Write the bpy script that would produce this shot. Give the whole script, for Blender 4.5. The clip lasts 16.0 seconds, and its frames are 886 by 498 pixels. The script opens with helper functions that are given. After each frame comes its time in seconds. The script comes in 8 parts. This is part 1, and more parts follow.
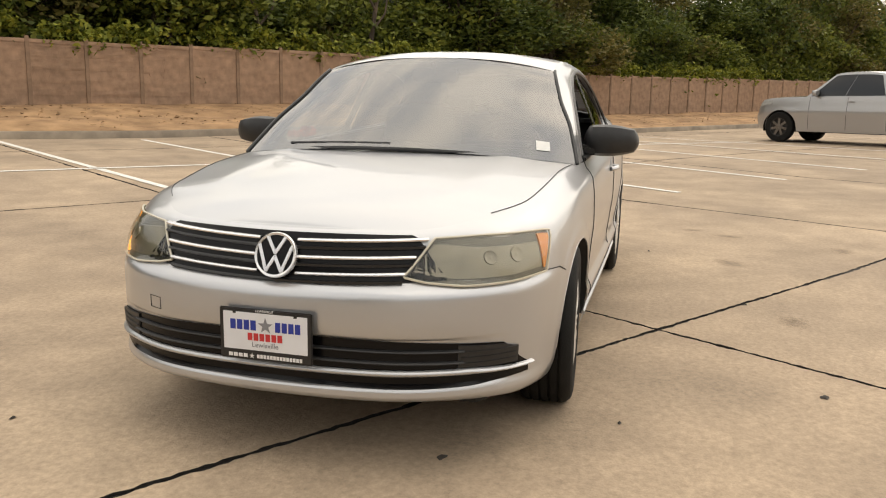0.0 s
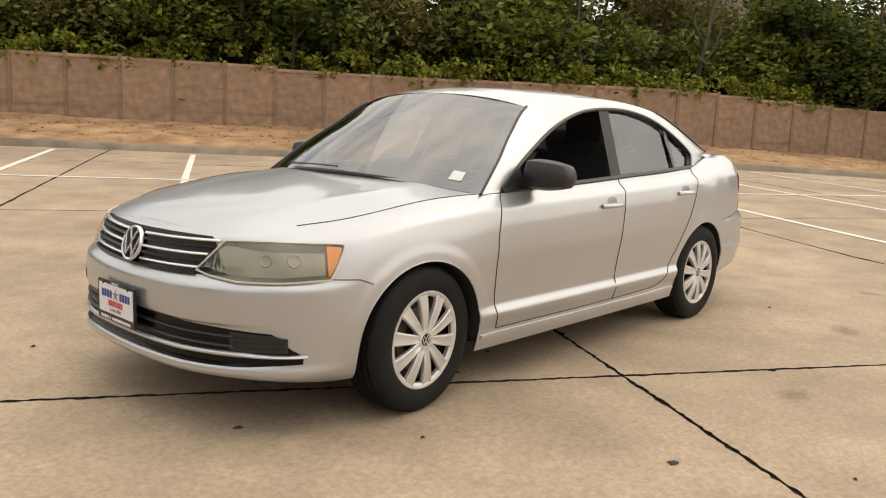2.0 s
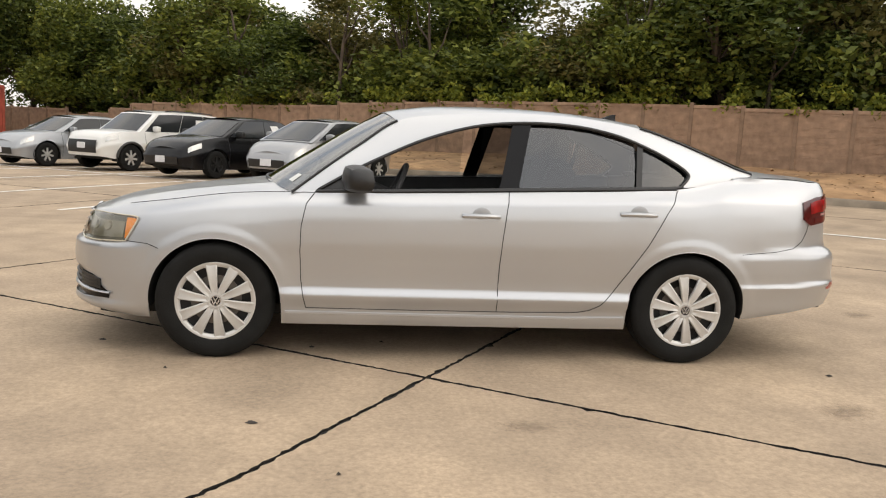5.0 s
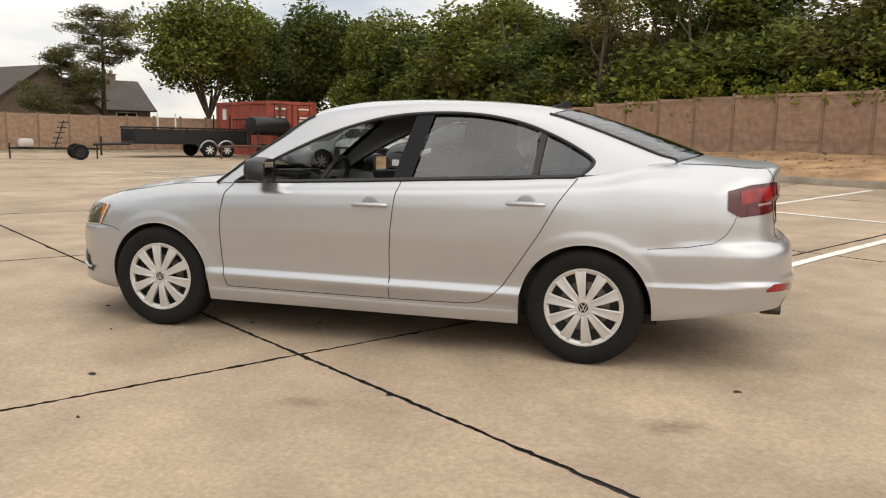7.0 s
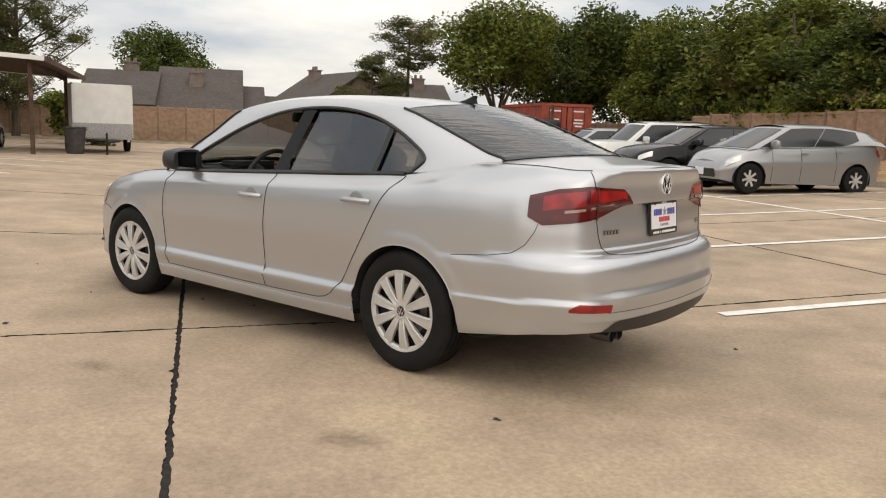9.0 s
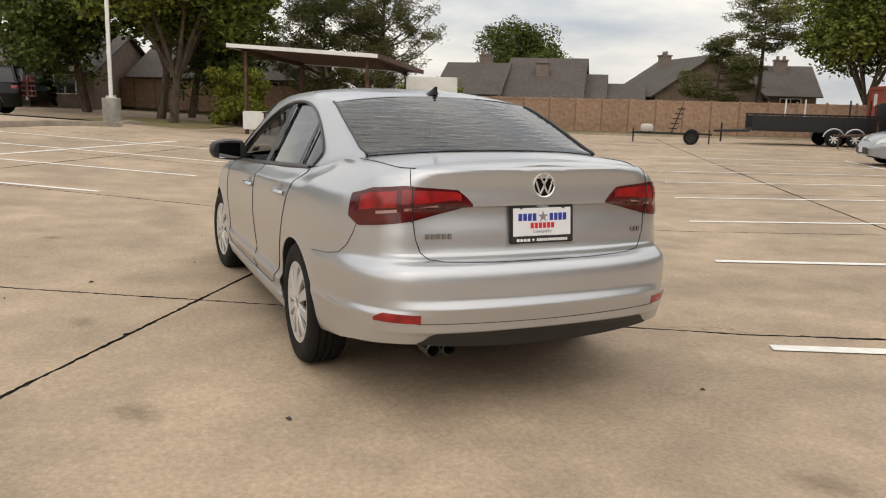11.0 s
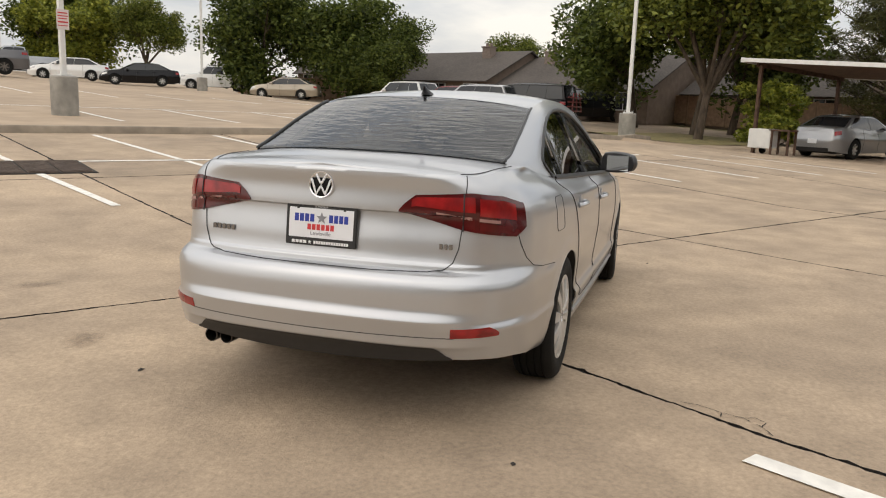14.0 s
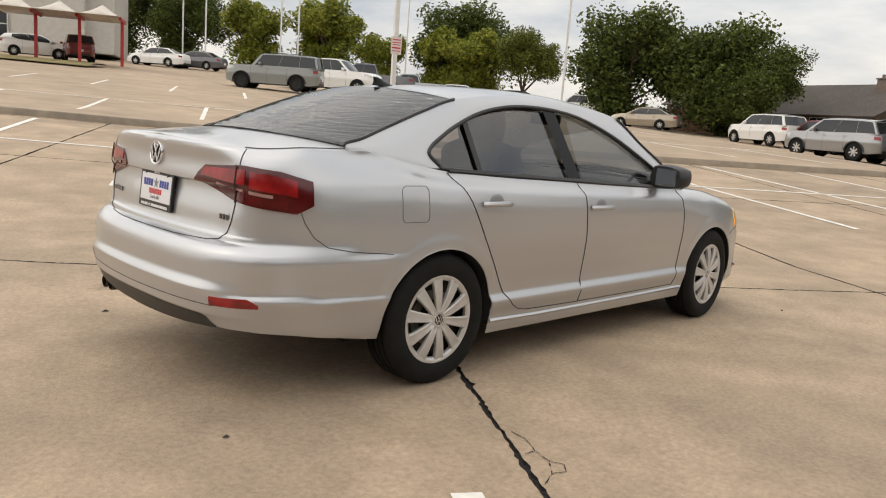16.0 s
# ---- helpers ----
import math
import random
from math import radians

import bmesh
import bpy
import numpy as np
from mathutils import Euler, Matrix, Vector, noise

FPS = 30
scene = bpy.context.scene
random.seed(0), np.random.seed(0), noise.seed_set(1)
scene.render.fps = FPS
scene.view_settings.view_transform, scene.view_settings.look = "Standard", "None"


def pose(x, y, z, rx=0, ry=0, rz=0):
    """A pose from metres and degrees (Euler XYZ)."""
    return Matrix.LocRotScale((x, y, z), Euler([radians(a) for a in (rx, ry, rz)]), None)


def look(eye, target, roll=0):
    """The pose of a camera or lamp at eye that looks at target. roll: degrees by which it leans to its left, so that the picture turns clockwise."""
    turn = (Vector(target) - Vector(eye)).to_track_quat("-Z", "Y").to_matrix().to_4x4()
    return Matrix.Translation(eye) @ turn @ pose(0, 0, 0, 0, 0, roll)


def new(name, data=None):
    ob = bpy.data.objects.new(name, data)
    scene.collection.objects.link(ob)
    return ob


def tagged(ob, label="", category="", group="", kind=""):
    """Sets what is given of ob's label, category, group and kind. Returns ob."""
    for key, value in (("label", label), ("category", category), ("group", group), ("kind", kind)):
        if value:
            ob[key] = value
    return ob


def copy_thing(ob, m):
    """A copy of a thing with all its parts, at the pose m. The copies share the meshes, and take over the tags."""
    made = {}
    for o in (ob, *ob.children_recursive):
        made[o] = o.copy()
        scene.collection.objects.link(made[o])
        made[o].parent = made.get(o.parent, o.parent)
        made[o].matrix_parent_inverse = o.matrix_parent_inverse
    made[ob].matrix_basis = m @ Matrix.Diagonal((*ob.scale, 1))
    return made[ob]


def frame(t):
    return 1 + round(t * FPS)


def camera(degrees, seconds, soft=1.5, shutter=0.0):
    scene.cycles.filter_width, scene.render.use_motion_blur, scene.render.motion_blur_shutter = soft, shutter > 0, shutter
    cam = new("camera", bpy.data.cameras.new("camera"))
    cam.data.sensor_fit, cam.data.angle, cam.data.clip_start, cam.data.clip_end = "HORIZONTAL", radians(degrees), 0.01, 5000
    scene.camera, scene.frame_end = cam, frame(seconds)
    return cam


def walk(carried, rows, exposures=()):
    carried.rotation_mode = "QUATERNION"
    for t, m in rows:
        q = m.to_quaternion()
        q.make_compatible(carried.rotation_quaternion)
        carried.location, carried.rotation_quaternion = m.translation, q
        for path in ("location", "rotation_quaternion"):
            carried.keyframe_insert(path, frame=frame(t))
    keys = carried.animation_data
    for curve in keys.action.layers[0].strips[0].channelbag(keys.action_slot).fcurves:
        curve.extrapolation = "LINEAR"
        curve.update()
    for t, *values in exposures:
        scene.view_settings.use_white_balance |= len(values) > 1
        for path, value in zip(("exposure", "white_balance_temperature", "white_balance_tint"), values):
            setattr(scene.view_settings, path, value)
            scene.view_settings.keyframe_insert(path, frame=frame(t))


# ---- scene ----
cam = camera(58.4, 16.0, soft=1.1)
PATH = [
    (0, (4.411, 1.166, 1.145), (2.515, 0.639, 0.789), 1.1),
    (0.5, (4.424, 1.628, 1.164), (2.589, 0.915, 0.812), 1.7),
    (1, (4.269, 2.061, 1.165), (2.519, 1.153, 0.831), 2.1),
    (1.5, (4.081, 2.582, 1.182), (2.451, 1.468, 0.861), 2.5),
    (2, (3.716, 3.077, 1.202), (2.244, 1.757, 0.897), 2.9),
    (2.5, (3.356, 3.593, 1.218), (2.073, 2.088, 0.922), 3.6),
    (3, (2.88, 4.032, 1.224), (1.788, 2.381, 0.939), 4.1),
    (3.5, (2.371, 4.435, 1.217), (1.481, 2.664, 0.949), 4.0),
    (4, (1.833, 4.741, 1.216), (1.144, 2.882, 0.95), 3.8),
    (4.2, (1.627, 4.858, 1.186), (1.015, 2.971, 0.931), 3.6),
    (6.3, (-1.011, 5.268, 1.263), (-0.686, 3.316, 0.979), 1.7),
    (6.5, (-1.177, 5.229, 1.249), (-0.808, 3.283, 0.965), 1.5),
    (7, (-1.78, 5.061, 1.221), (-1.217, 3.163, 0.938), 1.3),
    (7.5, (-2.391, 4.822, 1.226), (-1.638, 2.992, 0.928), 1.4),
    (8, (-2.987, 4.511, 1.242), (-2.047, 2.77, 0.940), 1.7),
    (8.5, (-3.532, 4.171, 1.25), (-2.427, 2.532, 0.941), 2.7),
    (8.7, (-3.731, 4.02, 1.247), (-2.564, 2.424, 0.945), 2.5),
    (10.8, (-5.18, 2.006, 1.371), (-3.423, 1.122, 1.005), 1.4),
    (11, (-5.295, 1.782, 1.359), (-3.494, 0.99, 0.999), 1.5),
    (11.5, (-5.444, 1.189, 1.366), (-3.555, 0.646, 0.995), 1.0),
    (12, (-5.483, 0.64, 1.375), (-3.543, 0.321, 1.006), 0.9),
    (12.5, (-5.446, 0.154, 1.365), (-3.482, 0.076, 0.995), 0.9),
    (13, (-5.41, -0.384, 1.356), (-3.449, -0.238, 0.988), 1.1),
    (13.5, (-5.362, -0.934, 1.351), (-3.43, -0.567, 0.988), 1.5),
    (14, (-5.224, -1.447, 1.363), (-3.348, -0.854, 1.003), 2.1),
    (14.5, (-5.014, -1.94, 1.356), (-3.215, -1.14, 1.003), 2.6),
    (15, (-4.7, -2.423, 1.309), (-3.012, -1.404, 0.975), 3.2),
    (15.5, (-4.353, -2.95, 1.273), (-2.789, -1.747, 0.952), 3.8),
    (16, (-3.905, -3.412, 1.279), (-2.505, -2.023, 0.945), 4.2),
]
walk(cam, [(t, look(eye, target, roll)) for t, eye, target, roll in PATH],
     exposures=[(0, 0.19, 6960, 10), (2, 0.21, 6910, 10), (4, 0.21, 6600, 10), (6.5, 0.20, 6510, 10), (8.7, 0.10, 6560, 10), (11, 0.01, 6510, 10), (13, -0.02, 6430, 10), (14.5, 0.03, 6500, 10), (16, 0.06, 6540, 10)])

# ---------------------------------------------------------------- light
world = bpy.data.worlds.new("world")
scene.world = world
world.use_nodes = True
wn, wl = world.node_tree.nodes, world.node_tree.links
wn.clear()
SUN_ELEV, SUN_ROT = radians(42), radians(300)
w_out = wn.new("ShaderNodeOutputWorld")
w_bg = wn.new("ShaderNodeBackground")
w_sky = wn.new("ShaderNodeTexSky")
w_sky.sky_type, w_sky.sun_disc = "NISHITA", False
w_sky.sun_elevation, w_sky.sun_rotation = SUN_ELEV, SUN_ROT
w_sky.dust_density = 4.0
w_co = wn.new("ShaderNodeTexCoord")
w_map = wn.new("ShaderNodeMapping")
w_map.inputs["Scale"].default_value = (1.3, 1.3, 4.5)
w_noise = wn.new("ShaderNodeTexNoise")
w_noise.inputs["Scale"].default_value = 1.9
w_noise.inputs["Detail"].default_value = 7
w_noise.inputs["Roughness"].default_value = 0.55
w_ramp = wn.new("ShaderNodeValToRGB")
w_ramp.color_ramp.elements[0].position, w_ramp.color_ramp.elements[0].color = 0.36, (4.0, 4.25, 4.6, 1)
w_ramp.color_ramp.elements[1].position, w_ramp.color_ramp.elements[1].color = 0.62, (8.2, 7.7, 6.9, 1)
# an overcast sky is about three times brighter overhead than at the horizon
w_sep = wn.new("ShaderNodeSeparateXYZ")
w_up = wn.new("ShaderNodeMapRange")
w_up.inputs["From Min"].default_value, w_up.inputs["From Max"].default_value = 0.0, 1.0
w_up.inputs["To Min"].default_value, w_up.inputs["To Max"].default_value = 1.25, 2.0
w_mul = wn.new("ShaderNodeVectorMath")
w_mul.operation = "SCALE"
w_mix = wn.new("ShaderNodeMixRGB")
w_mix.inputs[0].default_value = 0.85
wl.new(w_co.outputs["Generated"], w_map.inputs["Vector"])
wl.new(w_map.outputs["Vector"], w_noise.inputs["Vector"])
wl.new(w_noise.outputs["Fac"], w_ramp.inputs["Fac"])
wl.new(w_sky.outputs["Color"], w_mix.inputs[1])
wl.new(w_ramp.outputs["Color"], w_mix.inputs[2])
wl.new(w_co.outputs["Generated"], w_sep.inputs["Vector"])
wl.new(w_sep.outputs["Z"], w_up.inputs["Value"])
wl.new(w_mix.outputs["Color"], w_mul.inputs[0])
wl.new(w_up.outputs["Result"], w_mul.inputs["Scale"])
wl.new(w_mul.outputs["Vector"], w_bg.inputs["Color"])
w_bg.inputs["Strength"].default_value = 0.106
wl.new(w_bg.outputs["Background"], w_out.inputs["Surface"])

sun = new("sun", bpy.data.lights.new("sun", "SUN"))
sun.data.energy, sun.data.angle, sun.data.color = 1.05, radians(140), (1.0, 0.93, 0.82)
sun.matrix_world = look((0, 0, 50), (50 * math.sin(SUN_ROT) / math.tan(SUN_ELEV) * -1, 50 * math.cos(SUN_ROT) / math.tan(SUN_ELEV) * -1, 0))

# ---------------------------------------------------------------- materials


def material(name, color, rough=0.6, metal=0.0, var=0.12, scale=6.0, bump=0.0, bscale=60.0, coat=0.0, spec=0.5,
             color2=None, stain=0.0, stain_scale=0.5, fine=0.0, stretch=(1, 1, 1), random_tint=0.0, island=0.0):
    """A procedural surface: base colour varied at two scales, fine relief, and gloss."""
    m = bpy.data.materials.new(name)
    m.use_nodes = True
    n, l = m.node_tree.nodes, m.node_tree.links
    b = n["Principled BSDF"]
    b.inputs["Roughness"].default_value = rough
    b.inputs["Metallic"].default_value = metal
    b.inputs["Specular IOR Level"].default_value = spec
    b.inputs["Coat Weight"].default_value = coat
    b.inputs["Coat Roughness"].default_value = 0.04
    co = n.new("ShaderNodeTexCoord")
    mp = n.new("ShaderNodeMapping")
    mp.inputs["Scale"].default_value = stretch
    l.new(co.outputs["Object"], mp.inputs["Vector"])
    c2 = color2 or tuple(c * (1 - 2.2 * var) for c in color)
    last = None
    if var > 0 or color2:
        t = n.new("ShaderNodeTexNoise")
        t.inputs["Scale"].default_value, t.inputs["Detail"].default_value = scale, 6
        l.new(mp.outputs["Vector"], t.inputs["Vector"])
        r = n.new("ShaderNodeValToRGB")
        r.color_ramp.elements[0].position, r.color_ramp.elements[1].position = 0.32, 0.68
        r.color_ramp.elements[0].color, r.color_ramp.elements[1].color = (*c2, 1), (*color, 1)
        l.new(t.outputs["Fac"], r.inputs["Fac"])
        last = r.outputs["Color"]
    if stain > 0:
        t2 = n.new("ShaderNodeTexNoise")
        t2.inputs["Scale"].default_value, t2.inputs["Detail"].default_value = stain_scale, 8
        t2.inputs["Roughness"].default_value = 0.62
        l.new(mp.outputs["Vector"], t2.inputs["Vector"])
        r2 = n.new("ShaderNodeValToRGB")
        r2.color_ramp.elements[0].position, r2.color_ramp.elements[1].position = 0.35, 0.62
        r2.color_ramp.elements[0].color = (1 - stain, 1 - stain, 1 - stain * 0.95, 1)
        r2.color_ramp.elements[1].color = (1, 1, 1, 1)
        l.new(t2.outputs["Fac"], r2.inputs["Fac"])
        mx = n.new("ShaderNodeMixRGB")
        mx.blend_type, mx.inputs[0].default_value = "MULTIPLY", 1.0
        l.new(last, mx.inputs[1])
        l.new(r2.outputs["Color"], mx.inputs[2])
        last = mx.outputs["Color"]
    if fine > 0:
        t4 = n.new("ShaderNodeTexNoise")
        t4.inputs["Scale"].default_value, t4.inputs["Detail"].default_value = 38, 4
        t4.inputs["Roughness"].default_value = 0.75
        l.new(mp.outputs["Vector"], t4.inputs["Vector"])
        r4 = n.new("ShaderNodeMapRange")
        r4.inputs["From Min"].default_value, r4.inputs["From Max"].default_value = 0.3, 0.7
        r4.inputs["To Min"].default_value, r4.inputs["To Max"].default_value = 1 - fine, 1 + fine
        l.new(t4.outputs["Fac"], r4.inputs["Value"])
        mf = n.new("ShaderNodeVectorMath")
        mf.operation = "SCALE"
        l.new(last, mf.inputs[0])
        l.new(r4.outputs["Result"], mf.inputs["Scale"])
        last = mf.outputs["Vector"]
    if random_tint > 0 or island > 0:
        if island > 0:
            g = n.new("ShaderNodeNewGeometry")
            src, amount = g.outputs["Random Per Island"], island
        else:
            g = n.new("ShaderNodeObjectInfo")
            src, amount = g.outputs["Random"], random_tint
        mr = n.new("ShaderNodeMapRange")
        mr.inputs["To Min"].default_value, mr.inputs["To Max"].default_value = 1 - amount, 1 + amount
        l.new(src, mr.inputs["Value"])
        hs = n.new("ShaderNodeHueSaturation")
        l.new(mr.outputs["Result"], hs.inputs["Value"])
        if last:
            l.new(last, hs.inputs["Color"])
        else:
            hs.inputs["Color"].default_value = (*color, 1)
        last = hs.outputs["Color"]
    if last:
        l.new(last, b.inputs["Base Color"])
    else:
        b.inputs["Base Color"].default_value = (*color, 1)
    if bump > 0:
        t3 = n.new("ShaderNodeTexNoise")
        t3.inputs["Scale"].default_value, t3.inputs["Detail"].default_value = bscale, 5
        l.new(mp.outputs["Vector"], t3.inputs["Vector"])
        bp = n.new("ShaderNodeBump")
        bp.inputs["Strength"].default_value, bp.inputs["Distance"].default_value = bump, 0.01
        l.new(t3.outputs["Fac"], bp.inputs["Height"])
        l.new(bp.outputs["Normal"], b.inputs["Normal"])
    return m


def glass(name, tint, gloss=0.02, ior=1.5, wave=0.0):
    """Thin glazing: tinted see-through with a mirror sheen that grows towards grazing."""
    m = bpy.data.materials.new(name)
    m.use_nodes = True
    n, l = m.node_tree.nodes, m.node_tree.links
    n.clear()
    out = n.new("ShaderNodeOutputMaterial")
    tr = n.new("ShaderNodeBsdfTransparent")
    tr.inputs["Color"].default_value = (*tint, 1)
    gl = n.new("ShaderNodeBsdfGlossy")
    gl.inputs["Roughness"].default_value = gloss
    fr = n.new("ShaderNodeLayerWeight")
    fr.inputs["Blend"].default_value = 0.5
    power, rise = n.new("ShaderNodeMath"), n.new("ShaderNodeMapRange")
    power.operation, power.inputs[1].default_value = "POWER", 4.2
    rise.inputs["To Min"].default_value = 1.8 * ((ior - 1) / (ior + 1)) ** 2
    mx = n.new("ShaderNodeMixShader")
    l.new(fr.outputs["Facing"], power.inputs[0])
    l.new(power.outputs["Value"], rise.inputs["Value"])
    l.new(rise.outputs["Result"], mx.inputs["Fac"])
    l.new(tr.outputs["BSDF"], mx.inputs[1])
    l.new(gl.outputs["BSDF"], mx.inputs[2])
    l.new(mx.outputs["Shader"], out.inputs["Surface"])
    if wave > 0:
        co = n.new("ShaderNodeTexCoord")
        mp = n.new("ShaderNodeMapping")
        mp.inputs["Scale"].default_value = (1, 6, 60)
        t = n.new("ShaderNodeTexNoise")
        t.inputs["Scale"].default_value, t.inputs["Detail"].default_value = 1.2, 2
        bp = n.new("ShaderNodeBump")
        bp.inputs["Strength"].default_value, bp.inputs["Distance"].default_value = wave, 0.01
        l.new(co.outputs["Object"], mp.inputs["Vector"])
        l.new(mp.outputs["Vector"], t.inputs["Vector"])
        l.new(t.outputs["Fac"], bp.inputs["Height"])
        l.new(bp.outputs["Normal"], gl.inputs["Normal"])
        l.new(bp.outputs["Normal"], fr.inputs["Normal"])
    return m


def glow(name, color, strength):
    m = bpy.data.materials.new(name)
    m.use_nodes = True
    b = m.node_tree.nodes["Principled BSDF"]
    b.inputs["Base Color"].default_value = (*color, 1)
    b.inputs["Emission Color"].default_value = (*color, 1)
    b.inputs["Emission Strength"].default_value = strength
    return m


def leaf(name, color, spread):
    """A leaf: matt above, letting some light through, each one of its own tone."""
    m = bpy.data.materials.new(name)
    m.use_nodes = True
    n, l = m.node_tree.nodes, m.node_tree.links
    b, out = n["Principled BSDF"], n["Material Output"]
    g = n.new("ShaderNodeNewGeometry")
    mr = n.new("ShaderNodeMapRange")
    mr.inputs["To Min"].default_value, mr.inputs["To Max"].default_value = 1 - spread, 1 + spread
    hm = n.new("ShaderNodeMapRange")
    hm.inputs["To Min"].default_value, hm.inputs["To Max"].default_value = 0.515, 0.475
    hs = n.new("ShaderNodeHueSaturation")
    hs.inputs["Color"].default_value = (*color, 1)
    l.new(g.outputs["Random Per Island"], mr.inputs["Value"])
    l.new(g.outputs["Random Per Island"], hm.inputs["Value"])
    l.new(mr.outputs["Result"], hs.inputs["Value"])
    l.new(hm.outputs["Result"], hs.inputs["Hue"])
    l.new(hs.outputs["Color"], b.inputs["Base Color"])
    b.inputs["Roughness"].default_value = 0.55
    b.inputs["Specular IOR Level"].default_value = 0.25
    t = n.new("ShaderNodeBsdfTranslucent")
    l.new(hs.outputs["Color"], t.inputs["Color"])
    mx = n.new("ShaderNodeMixShader")
    mx.inputs["Fac"].default_value = 0.35
    l.new(b.outputs["BSDF"], mx.inputs[1])
    l.new(t.outputs["BSDF"], mx.inputs[2])
    l.new(mx.outputs["Shader"], out.inputs["Surface"])
    return m


